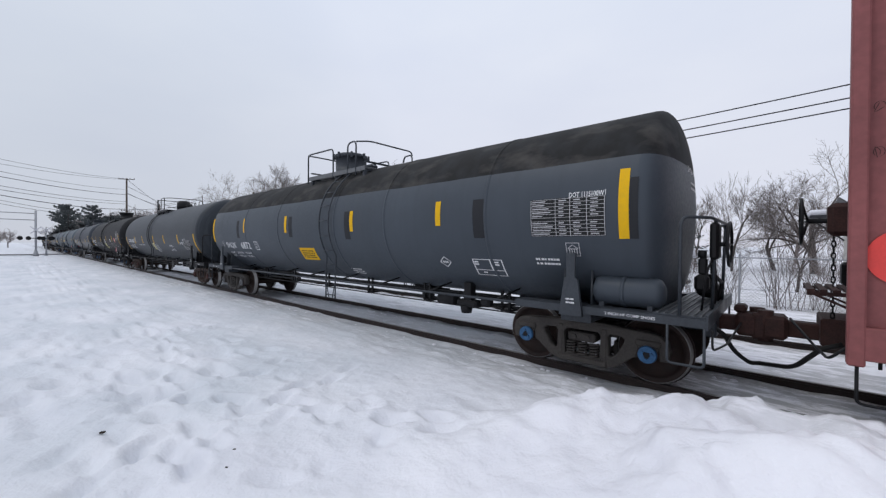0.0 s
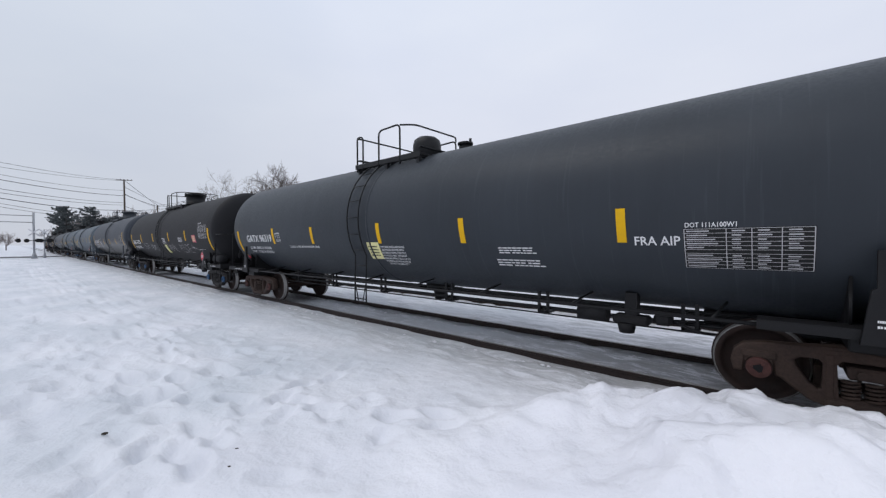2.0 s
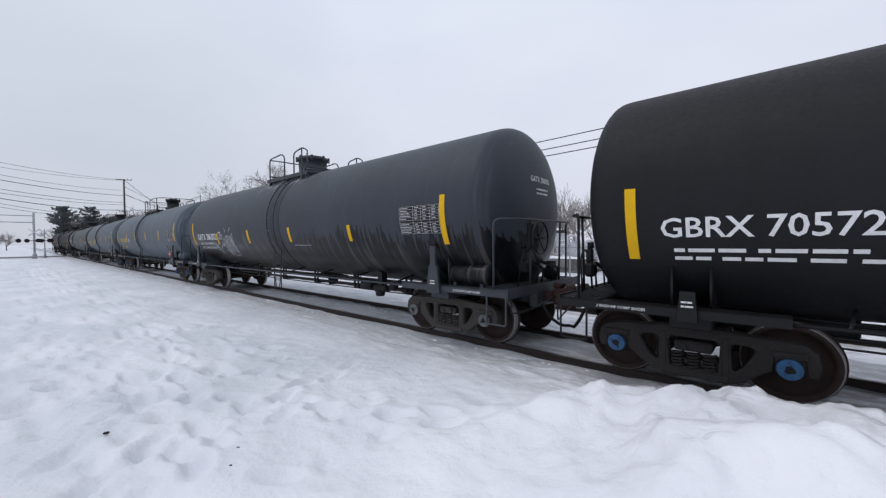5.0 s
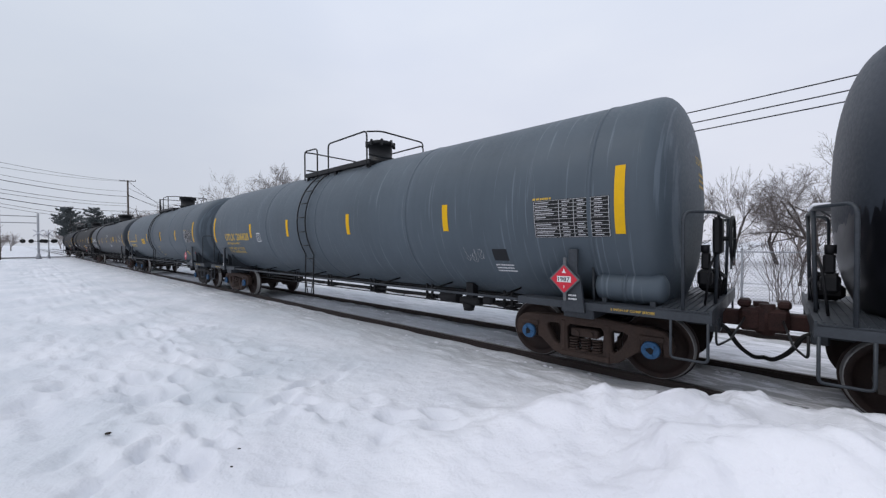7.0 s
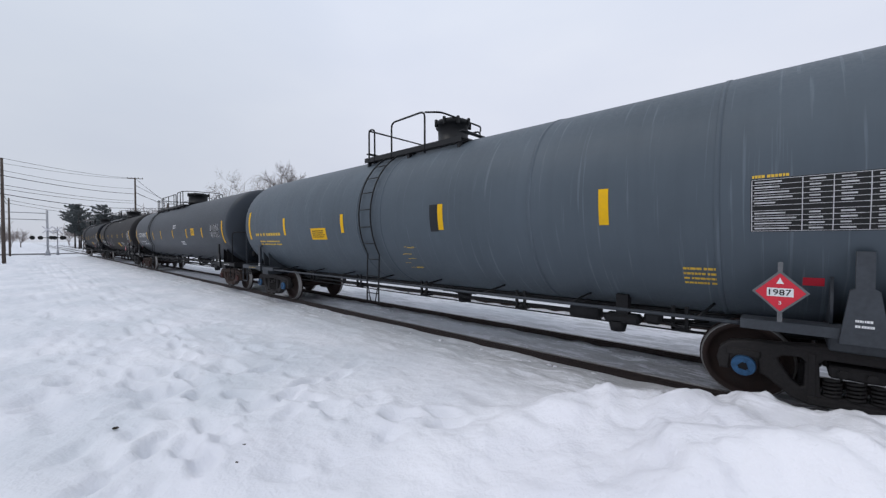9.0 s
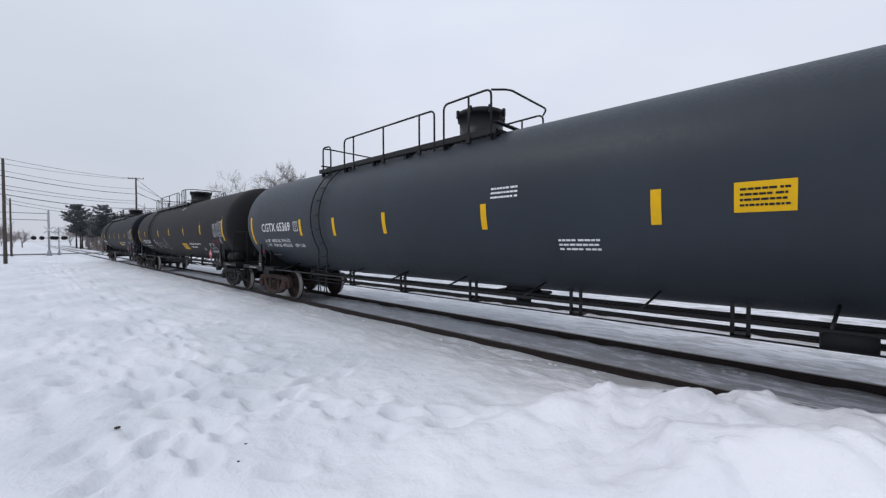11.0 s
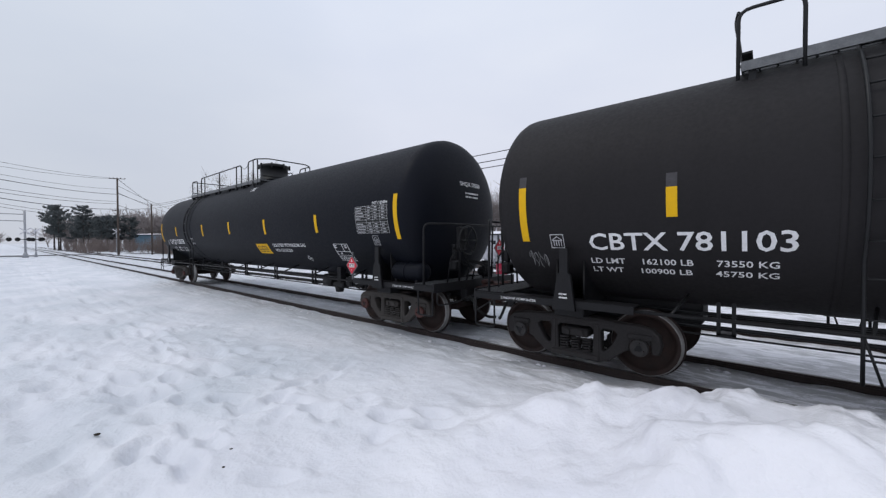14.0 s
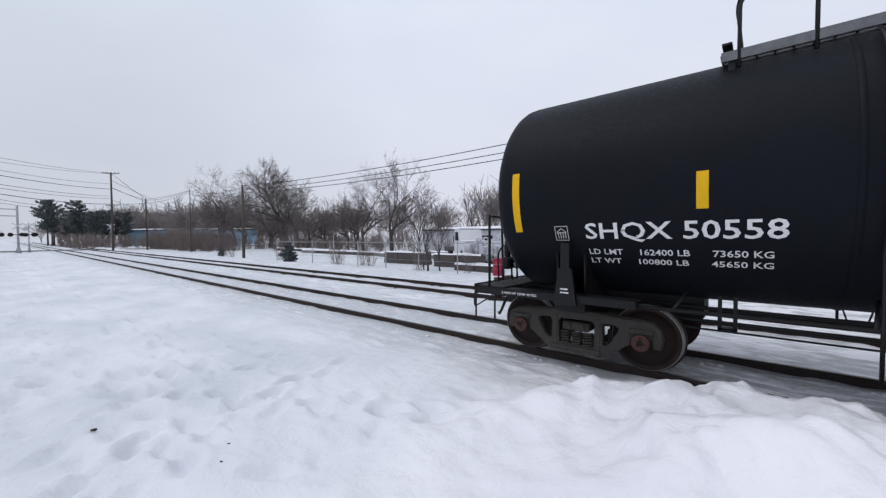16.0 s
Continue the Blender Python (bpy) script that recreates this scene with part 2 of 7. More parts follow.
def snow_mat(name, dirty):
    m, n, l, b = node_mat(name)
    big, mid, fine = noise_node(n, l, 0.5, 5), noise_node(n, l, 3.2, 4, rough=0.5), noise_node(n, l, 42.0, 4, rough=0.7)
    c = mix(n, l, ramp(n, l, big, [(0.35, 0.0), (0.7, 1.0)]), (0.77, 0.77, 0.815), (0.87, 0.865, 0.895))
    if dirty:
        tc, sep = n.new("ShaderNodeTexCoord"), n.new("ShaderNodeSeparateXYZ")
        l.new(tc.outputs["Object"], sep.inputs[0])
        # grit along the line of the main track
        away = math_node(n, l, "ABSOLUTE", sep.outputs["Y"])
        wob = math_node(n, l, "ADD", away, math_node(n, l, "MULTIPLY", math_node(n, l, "SUBTRACT", mid, 0.5), 1.6))
        belt = ramp(n, l, math_node(n, l, "MULTIPLY", wob, 0.25), [(0.20, 1.0), (0.62, 0.0)])
        lanes = noise_node(n, l, 1.0, 6, (0.5, 3.0, 1.0), 0.7)
        belt = math_node(n, l, "MULTIPLY", belt, ramp(n, l, math_node(n, l, "MULTIPLY", sep.outputs["X"], -0.04), [(0.05, 1.0), (0.9, 0.45)]))
        crust = noise_node(n, l, 2.4, 7, (0.8, 2.6, 1.0), 0.72)
        grit = math_node(n, l, "MULTIPLY", belt, ramp(n, l, lanes, [(0.25, 0.42), (0.65, 0.92)]))
        grit = math_node(n, l, "MULTIPLY", grit, ramp(n, l, crust, [(0.44, 0.0), (0.52, 1.0)]))
        c = mix(n, l, grit, c, (0.31, 0.305, 0.30))
        flakes = ramp(n, l, noise_node(n, l, 7.5, 6, (0.7, 2.2, 1.0), 0.75), [(0.50, 0.0), (0.60, 0.75)])
        c = mix(n, l, math_node(n, l, "MULTIPLY", flakes, grit), c, (0.60, 0.60, 0.61))
        speck = ramp(n, l, noise_node(n, l, 60.0, 2), [(0.70, 0.0), (0.76, 0.6)])
        c = mix(n, l, math_node(n, l, "MULTIPLY", speck, belt), c, (0.10, 0.09, 0.08))
        # wind-packed grey streaks beside and behind the tracks
        packed = ramp(n, l, noise_node(n, l, 1.5, 6, (0.7, 3.4, 1.0), 0.68), [(0.46, 0.0), (0.58, 0.85)])
        beside = ramp(n, l, math_node(n, l, "MULTIPLY", math_node(n, l, "ADD", sep.outputs["Y"], 3.0), 0.1), [(0.05, 0.0), (0.16, 1.0)])
        c = mix(n, l, math_node(n, l, "MULTIPLY", packed, beside), c, (0.45, 0.455, 0.47))
        # blotches of darker, bluer snow, stronger towards the open field
        blotch = ramp(n, l, noise_node(n, l, 0.42, 5, (1, 1.6, 1)), [(0.36, 0.35), (0.66, 1.0)])
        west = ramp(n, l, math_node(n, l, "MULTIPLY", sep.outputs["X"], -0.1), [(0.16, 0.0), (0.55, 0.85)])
        c = mix(n, l, math_node(n, l, "MULTIPLY", blotch, west), c, (0.575, 0.608, 0.648))
    l.new(c, b.inputs["Base Color"])
    b.inputs["Roughness"].default_value = 0.75
    b.inputs["Specular IOR Level"].default_value = 0.25
    chunk = noise_node(n, l, 11.0, 6, rough=0.62)
    h = math_node(n, l, "ADD", mid, math_node(n, l, "ADD", math_node(n, l, "MULTIPLY", fine, 0.07), math_node(n, l, "MULTIPLY", chunk, 0.30)))
    if dirty:
        h = math_node(n, l, "ADD", h, math_node(n, l, "MULTIPLY", math_node(n, l, "MULTIPLY", crust, belt), 1.1))
    bump(n, l, b, h, 0.75, 0.075)
    return m


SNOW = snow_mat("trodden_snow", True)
SNOW_CAP = snow_mat("settled_snow", False)


# ---- mesh helpers ----
def part(name, bm, material, parent=None, label="", smooth=False):
    me = bpy.data.meshes.new(name)
    if smooth:
        for f in bm.faces:
            f.smooth = True
    bm.to_mesh(me)
    bm.free()
    for mm in (material if isinstance(material, (list, tuple)) else [material]):
        me.materials.append(mm)
    ob = new(name, me)
    ob.parent = parent
    return tagged(ob, label)


def share(name, me, parent, m):
    ob = new(name, me)
    ob.parent, ob.matrix_basis = parent, m
    return ob


def box(bm, x0, x1, y0, y1, z0, z1, bevel=0.0, idx=0):
    vs = [bm.verts.new((x, y, z)) for x in (x0, x1) for y in (y0, y1) for z in (z0, z1)]
    fs = [bm.faces.new([vs[i] for i in q]) for q in ((0, 1, 3, 2), (4, 6, 7, 5), (0, 4, 5, 1), (2, 3, 7, 6), (0, 2, 6, 4), (1, 5, 7, 3))]
    for f in fs:
        f.material_index = idx
    if bevel:
        es = {e for f in fs for e in f.edges}
        r = bmesh.ops.bevel(bm, geom=list(es), offset=bevel, segments=1, affect="EDGES", profile=0.5)
        for f in r["faces"]:
            f.material_index = idx
    return vs


def rod(bm, p0, p1, r0, r1=None, seg=12, idx=0, smooth=True):
    r1 = r0 if r1 is None else r1
    p0, p1 = Vector(p0), Vector(p1)
    q = (p1 - p0).to_track_quat("Z", "Y").to_matrix()
    rings = []
    for p, r in ((p0, r0), (p1, r1)):
        rings.append([bm.verts.new(p + q @ Vector((r * math.cos(2 * math.pi * i / seg), r * math.sin(2 * math.pi * i / seg), 0))) for i in range(seg)])
    for i in range(seg):
        f = bm.faces.new((rings[0][i], rings[0][(i + 1) % seg], rings[1][(i + 1) % seg], rings[1][i]))
        f.smooth, f.material_index = smooth, idx
    for ring in (rings[0][::-1], rings[1]):
        bm.faces.new(ring).material_index = idx


def bend(pts, r=0.12, n=4):
    """The way through pts with rounded corners."""
    pts = [Vector(p) for p in pts]
    out = [pts[0]]
    for a, b, c in zip(pts, pts[1:], pts[2:]):
        u, w = (a - b), (c - b)
        k = min(r, u.length * 0.45, w.length * 0.45)
        u, w = b + u.normalized() * k, b + w.normalized() * k
        for i in range(n + 1):
            t = i / n
            out.append((1 - t) ** 2 * u + 2 * t * (1 - t) * b + t * t * w)
    return out + [pts[-1]]


def tube(bm, pts, r, seg=8, r_end=None, idx=0):
    pts = [Vector(p) for p in pts]
    rings, side = [], None
    for i, p in enumerate(pts):
        d = (pts[min(i + 1, len(pts) - 1)] - pts[max(i - 1, 0)]).normalized()
        if side is None:
            side = d.orthogonal().normalized()
        side = (side - d * side.dot(d)).normalized()
        up = d.cross(side)
        rr = r if r_end is None else r + (r_end - r) * i / (len(pts) - 1)
        rings.append([bm.verts.new(p + rr * (math.cos(2 * math.pi * k / seg) * side + math.sin(2 * math.pi * k / seg) * up)) for k in range(seg)])
    for a, b in zip(rings, rings[1:]):
        for k in range(seg):
            f = bm.faces.new((a[k], a[(k + 1) % seg], b[(k + 1) % seg], b[k]))
            f.smooth, f.material_index = True, idx
    if seg > 3:
        bm.faces.new(rings[0][::-1]).material_index = idx
        bm.faces.new(rings[-1]).material_index = idx


def lathe(bm, prof, axis="X", seg=48, idx=0, smooth=True, centre=(0, 0, 0)):
    """Turns a profile of (along, radius) about an axis; radius 0 closes it."""
    c = Vector(centre)

    def at(a, r, k):
        u, w = r * math.cos(2 * math.pi * k / seg), r * math.sin(2 * math.pi * k / seg)
        return c + Vector({"X": (a, u, w), "Y": (u, a, w), "Z": (u, w, a)}[axis])
    rings = [[bm.verts.new(at(a, r, 0))] if r == 0 else [bm.verts.new(at(a, r, k)) for k in range(seg)] for a, r in prof]
    for i, (a, b) in enumerate(zip(rings, rings[1:])):
        ix = idx[i] if isinstance(idx, (list, tuple)) else idx
        for k in range(seg):
            k2 = (k + 1) % seg
            q = [a[k % len(a)], a[k2 % len(a)], b[k2 % len(b)], b[k % len(b)]]
            q = [vv for j, vv in enumerate(q) if vv not in q[:j]]
            if len(q) > 2:
                f = bm.faces.new(q)
                f.smooth, f.material_index = smooth, ix
    bmesh.ops.recalc_face_normals(bm, faces=bm.faces)


def outline_mesh(loops, depth, bevel=0.0):
    """A flat plate with holes: closed loops of (x, y), thick along z, as a bmesh."""
    cu = bpy.data.curves.new("outline", "CURVE")
    cu.dimensions, cu.fill_mode, cu.extrude, cu.bevel_depth, cu.bevel_resolution = "2D", "BOTH", depth / 2, bevel, 1
    for lp in loops:
        sp = cu.splines.new("POLY")
        sp.points.add(len(lp) - 1)
        for p, (x, y) in zip(sp.points, lp):
            p.co = (x, y, 0, 1)
        sp.use_cyclic_u = True
    ob = bpy.data.objects.new("outline", cu)
    me = bpy.data.meshes.new_from_object(ob)
    bm = bmesh.new()
    bm.from_mesh(me)
    bpy.data.objects.remove(ob)
    bpy.data.curves.remove(cu)
    bpy.data.meshes.remove(me)
    return bm


def letters(text, width, height, bold=0.0):
    """Flat letters as a bmesh in the xy plane, centred, scaled to a box."""
    cu = bpy.data.curves.new("letters", "FONT")
    cu.body, cu.resolution_u, cu.offset = text, 2, bold
    ob = bpy.data.objects.new("letters", cu)
    me = bpy.data.meshes.new_from_object(ob)
    bm = bmesh.new()
    bm.from_mesh(me)
    bpy.data.objects.remove(ob)
    bpy.data.curves.remove(cu)
    bpy.data.meshes.remove(me)
    xs, ys = [v.co.x for v in bm.verts], [v.co.y for v in bm.verts]
    x0, x1, y0, y1 = min(xs), max(xs), min(ys), max(ys)
    for v in bm.verts:
        v.co = Vector(((v.co.x - x0) / (x1 - x0) * width - width / 2, (v.co.y - y0) / (y1 - y0) * height - height / 2, 0))
    return bm


def flat_box(bm, x0, x1, y0, y1, ny=1):
    for i in range(ny):
        a, b = y0 + (y1 - y0) * i / ny, y0 + (y1 - y0) * (i + 1) / ny
        bm.faces.new([bm.verts.new((x, y, 0)) for x, y in ((x0, a), (x1, a), (x1, b), (x0, b))])


def stroke(bm, pts, w):
    """A flat brush line in the xy plane."""
    pts = [Vector((*p, 0)) for p in pts]
    row = []
    for i, p in enumerate(pts):
        d = (pts[min(i + 1, len(pts) - 1)] - pts[max(i - 1, 0)]).normalized()
        s = Vector((-d.y, d.x, 0)) * w / 2
        row.append((bm.verts.new(p - s), bm.verts.new(p + s)))
    for (a, b), (c, d) in zip(row, row[1:]):
        bm.faces.new((a, c, d, b))


def wrap(bm, x, ang, R, zc, off=0.004, step=0.07):
    """Bends a flat drawing (x along, y up, metres of arc) round the near side of a tank."""
    ys = [v.co.y for v in bm.verts]
    y = math.floor(min(ys) / step) * step + step
    while y < max(ys):
        bmesh.ops.bisect_plane(bm, geom=bm.verts[:] + bm.edges[:] + bm.faces[:], plane_co=(0, y, 0), plane_no=(0, 1, 0))
        y += step
    for v in bm.verts:
        a = radians(ang) + v.co.y / R
        v.co = Vector((x + v.co.x, -(R + off) * math.cos(a), zc + (R + off) * math.sin(a)))
    for f in bm.faces:
        f.smooth = True
    bmesh.ops.recalc_face_normals(bm, faces=bm.faces)
    if bm.faces and sum((f.normal.y for f in bm.faces)) > 0:
        bmesh.ops.reverse_faces(bm, faces=bm.faces)
    return bm

# ---- ground: one sheet of snow to the horizon ----
def lattice(seed):
    g = np.random.RandomState(seed)
    table = g.rand(256, 256)

    def f(x, y):
        xi, yi = np.floor(x).astype(int), np.floor(y).astype(int)
        u, w = x - xi, y - yi
        u, w = u * u * (3 - 2 * u), w * w * (3 - 2 * w)
        a, b = table[xi % 256, yi % 256], table[(xi + 1) % 256, yi % 256]
        c, d = table[xi % 256, (yi + 1) % 256], table[(xi + 1) % 256, (yi + 1) % 256]
        return (a * (1 - u) + b * u) * (1 - w) + (c * (1 - u) + d * u) * w - 0.5
    return f


LUMPS = [lattice(k) for k in range(6)]


def ridge(x, y, pts, wide_in, wide_out):
    """How much of a bank stands at (x, y): 1 on its crest, which runs through pts (x, y, height)."""
    px, py, pz = (np.array(c, float) for c in zip(*pts))
    cy, cz = np.interp(x, px, py), np.interp(x, px, pz)
    d = y - cy
    w = np.where(d > 0, wide_out, wide_in)
    return cz * np.exp(-(d / w) ** 2)


def footprints():
    g = random.Random(4)
    out = []
    for sx, sy, hd, n in ((-17.0, -6.2, 0.12, 34), (-6.0, -7.6, 2.2, 18), (-4.4, -6.6, 2.0, 20), (-3.6, -5.8, 2.75, 18), (-9.5, -7.4, 0.35, 16), (-12, -5.0, 0.9, 12)):
        px, py, h = sx, sy, hd
        for k in range(n):
            h += g.uniform(-0.2, 0.2)
            px, py = px + 0.48 * math.cos(h), py + 0.48 * math.sin(h)
            s = 0.10 if k % 2 else -0.10
            if py < -2.9:
                out.append((px - s * math.sin(h) + g.uniform(-0.05, 0.05), py + s * math.cos(h), math.cos(h + g.uniform(-0.3, 0.3)), math.sin(h), g.uniform(0.05, 0.12)))
    for k in range(48):
        a = g.uniform(0, 3.1)
        out.append((g.uniform(-9, -1.5), g.uniform(-6.4, -3.2), math.cos(a), math.sin(a), g.uniform(0.025, 0.075)))
    return out


PRINTS = footprints()


def ground_height(x, y):
    x, y = np.asarray(x, float), np.asarray(y, float)
    z = np.full(x.shape, -0.165)
    z += 0.035 * LUMPS[0](x * 0.35, y * 0.5) + 0.03 * LUMPS[1](x * 1.3 + 9, y * 1.7)
    field = np.clip((-1.9 - y) / 1.5, 0, 1)
    z += field * (-0.04 + 0.07 * LUMPS[2](x * 0.8, y * 1.3 + 3) + 0.042 * LUMPS[3](x * 2.3, y * 3.1) + 0.020 * LUMPS[4](x * 6.0, y * 8.0))
    # wind-packed, uneven snow between and behind the rails
    strip = np.clip((y + 2.0) / 0.4, 0, 1) * np.clip((9.0 - y) / 2, 0, 1)
    z += strip * (0.055 * LUMPS[3](x * 1.7, y * 5.0) + 0.035 * LUMPS[4](x * 5.0, y * 11.0) + 0.012)
    # trodden hollows in the open field
    hollow = np.clip(LUMPS[5](x * 2.1 + 0.5 * y, y * 3.4) - 0.16, 0, 1) * np.clip(-x / 4 - 0.4, 0, 1) * field
    z -= 0.30 * hollow * np.clip((-3.2 - y), 0, 1)
    # old footprints, each an oblong dent with a soft rim
    if x.size > 1:
        for px, py, ca, sa, dep in PRINTS:
            near = (np.abs(x - px) < 0.6) & (np.abs(y - py) < 0.6)
            if near.any():
                u, w = (x[near] - px) * ca + (y[near] - py) * sa, -(x[near] - px) * sa + (y[near] - py) * ca
                q = (u / 0.20) ** 2 + (w / 0.10) ** 2
                z[near] -= dep * np.exp(-q ** 1.5) - 0.25 * dep * np.exp(-(np.sqrt(q) - 1.5) ** 2 * 6)
    # thrown-up bank beside the track, and the rounder heap before it
    rough = 1 + 0.30 * LUMPS[2](x * 2.6, y * 2.6) + 0.22 * LUMPS[3](x * 6.5, y * 6.5) + 0.12 * LUMPS[1](x * 15, y * 15)
    z += rough * ridge(x, y, BANK, 0.85, 0.34)
    z += (0.6 + 0.4 * rough) * ridge(x, y, HEAP, 0.9, 0.8)
    lumps = np.exp(-((x - 0.5) / 3.5) ** 2 - ((y + 3.2) / 2.0) ** 2)
    z += lumps * (0.10 * LUMPS[4](x * 2.2, y * 2.2) + 0.06 * LUMPS[1](x * 5.5, y * 5.5) + 0.03 * LUMPS[0](x * 12, y * 12))
    # a broken scarp where the heap's crust has slid, and blocks along the crest
    edge = (x + 0.86) - 0.42 * (-2.9 - y) + 0.22 * LUMPS[0](x * 3.1, y * 3.1) + 0.09 * LUMPS[3](x * 9, y * 9)
    face = np.clip(edge / 0.16, 0, 1)
    z += 0.13 * (face * face * (3 - 2 * face)) * np.exp(-((y + 3.15) / 0.55) ** 2) * np.exp(-(np.clip(x + 0.6, 0, 9) / 1.1) ** 2)
    crest = np.exp(-((y - np.interp(x, [b[0] for b in BANK], [b[1] for b in BANK]) + 0.12) / 0.34) ** 2) * np.clip((x + 2.4) / 0.8, 0, 1)
    z += crest * (0.15 * np.clip(LUMPS[1](x * 3.3 + 7, y * 3.6) - 0.06, 0, 1) + 0.10 * np.clip(LUMPS[2](x * 8.2, y * 8.2) - 0.12, 0, 1))
    # slabs and broken edges in the thrown snow
    z += lumps * (0.16 * (0.22 - np.abs(LUMPS[4](x * 1.5 + 4, y * 1.5))) + 0.07 * (0.22 - np.abs(LUMPS[2](x * 4.1, y * 4.1))))
    # bare grooves beside each rail
    for ry in (-0.753, 0.753, 3.65, 5.16):
        groove = np.exp(-((y - ry) / 0.085) ** 2)
        z = z * (1 - groove) + (-0.118 + 0.05 * LUMPS[5](x * 3.0, y * 3.0)) * groove
    z = np.where((np.abs(y) < 1.6), np.minimum(z, np.where(np.abs(np.abs(y) - 0.753) < 0.2, -0.10, -0.06)), z)
    z = np.where((np.abs(y - 4.4) < 1.2), np.minimum(z, -0.06), z)
    # low swell of ploughed snow behind the siding, and a slow rise of the land beyond the fence
    z += 0.20 * np.exp(-((y - 7.3) / 1.0) ** 2) * (1 + LUMPS[0](x * 0.6, y)) + 0.9 * np.clip((y - 12) / 60, 0, 1)
    return z


BANK = [(-9, -3.6, 0.0), (-3.6, -3.6, 0.0), (-2.75, -3.1, 0.03), (-2.35, -2.85, 0.13), (-2.0, -2.65, 0.29), (-1.75, -2.45, 0.38), (-1.5, -2.3, 0.40), (-1.15, -2.15, 0.45), (-0.95, -2.1, 0.43), (-0.7, -1.95, 0.50),
        (-0.35, -1.82, 0.52), (-0.05, -1.78, 0.49), (0.2, -1.78, 0.43), (0.7, -1.78, 0.50), (2, -1.78, 0.5), (9, -1.8, 0.5)]
HEAP = [(-9, -4.0, 0.0), (-1.7, -3.8, 0.05), (-1.05, -3.5, 0.16), (-0.8, -3.4, 0.34), (-0.5, -3.3, 0.50), (0.2, -3.1, 0.56), (1.2, -3.0, 0.54), (3, -3.0, 0.5), (9, -3.2, 0.4)]


def spaced(lo, hi, near_lo, near_hi, step, grow):
    a = list(np.arange(near_lo, near_hi + step / 2, step))
    s, p = step, near_hi
    while p < hi:
        s *= grow
        p += s
        a.append(min(p, hi))
    s, p = step, near_lo
    while p > lo:
        s *= grow
        p -= s
        a.insert(0, max(p, lo))
    return np.array(sorted(set(a)))


def build_ground():
    xs, ys = spaced(-2600, 2600, -6.0, 2.6, 0.045, 1.036), spaced(-2600, 2600, -5.4, 1.4, 0.045, 1.042)
    gx, gy = np.meshgrid(xs, ys, indexing="ij")
    gz = ground_height(gx, gy)
    nx, ny = gx.shape
    me = bpy.data.meshes.new("ground")
    i = np.arange(nx * ny).reshape(nx, ny)
    q = np.stack([i[:-1, :-1], i[1:, :-1], i[1:, 1:], i[:-1, 1:]], -1).reshape(-1, 4)
    me.from_pydata(np.stack([gx, gy, gz], -1).reshape(-1, 3), [], q)
    me.polygons.foreach_set("use_smooth", np.ones(len(q), bool))
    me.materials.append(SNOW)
    me.update()
    return tagged(new("ground", me), "trodden snow field with a ploughed bank beside the railway", "ground", kind="structure")


GROUND = build_ground()


def gz(x, y):
    return float(ground_height(np.array([x]), np.array([y]))[0])


def rail_profile_mesh(length):
    prof = [(-0.070, -0.172), (0.070, -0.172), (0.070, -0.160), (0.012, -0.140), (0.009, -0.045), (0.036, -0.034), (0.037, -0.006), (0.030, 0.0),
            (-0.030, 0.0), (-0.037, -0.006), (-0.036, -0.034), (-0.009, -0.045), (-0.012, -0.140), (-0.070, -0.160)]
    bm = bmesh.new()
    a, b = ([bm.verts.new((x, y, z)) for y, z in prof] for x in (-length / 2, length / 2))
    for k in range(len(prof)):
        k2 = (k + 1) % len(prof)
        bm.faces.new((a[k], b[k], b[k2], a[k2])).material_index = 1 if k == 7 else 0
    bm.faces.new(a[::-1]), bm.faces.new(b)
    bmesh.ops.recalc_face_normals(bm, faces=bm.faces)
    return bm


def build_track():
    for nm, y0, label in (("main_track", 0.0, "main line track with dark rusty rails sunk in gritty snow"), ("siding_track", 4.405, "siding track with rusty rails half sunk in snow")):
        root = tagged(new(nm), label, "railway track", kind="structure")
        root.location = (0, y0, 0)
        me = None
        for y in (-0.753, 0.753):
            for seg in range(20):
                x = 54 - 18 * seg
                if me is None:
                    first = part("rail", rail_profile_mesh(17.994), [RAIL, RAIL_HEAD], root)
                    first.location = (x, y, 0)
                    me = first.data
                else:
                    share("rail", me, root, pose(x, y, 0))


build_track()

# ---- the train ----
SPEED = 10.10
WHEEL_R = 0.457
WHEELSETS, CARS = [], []


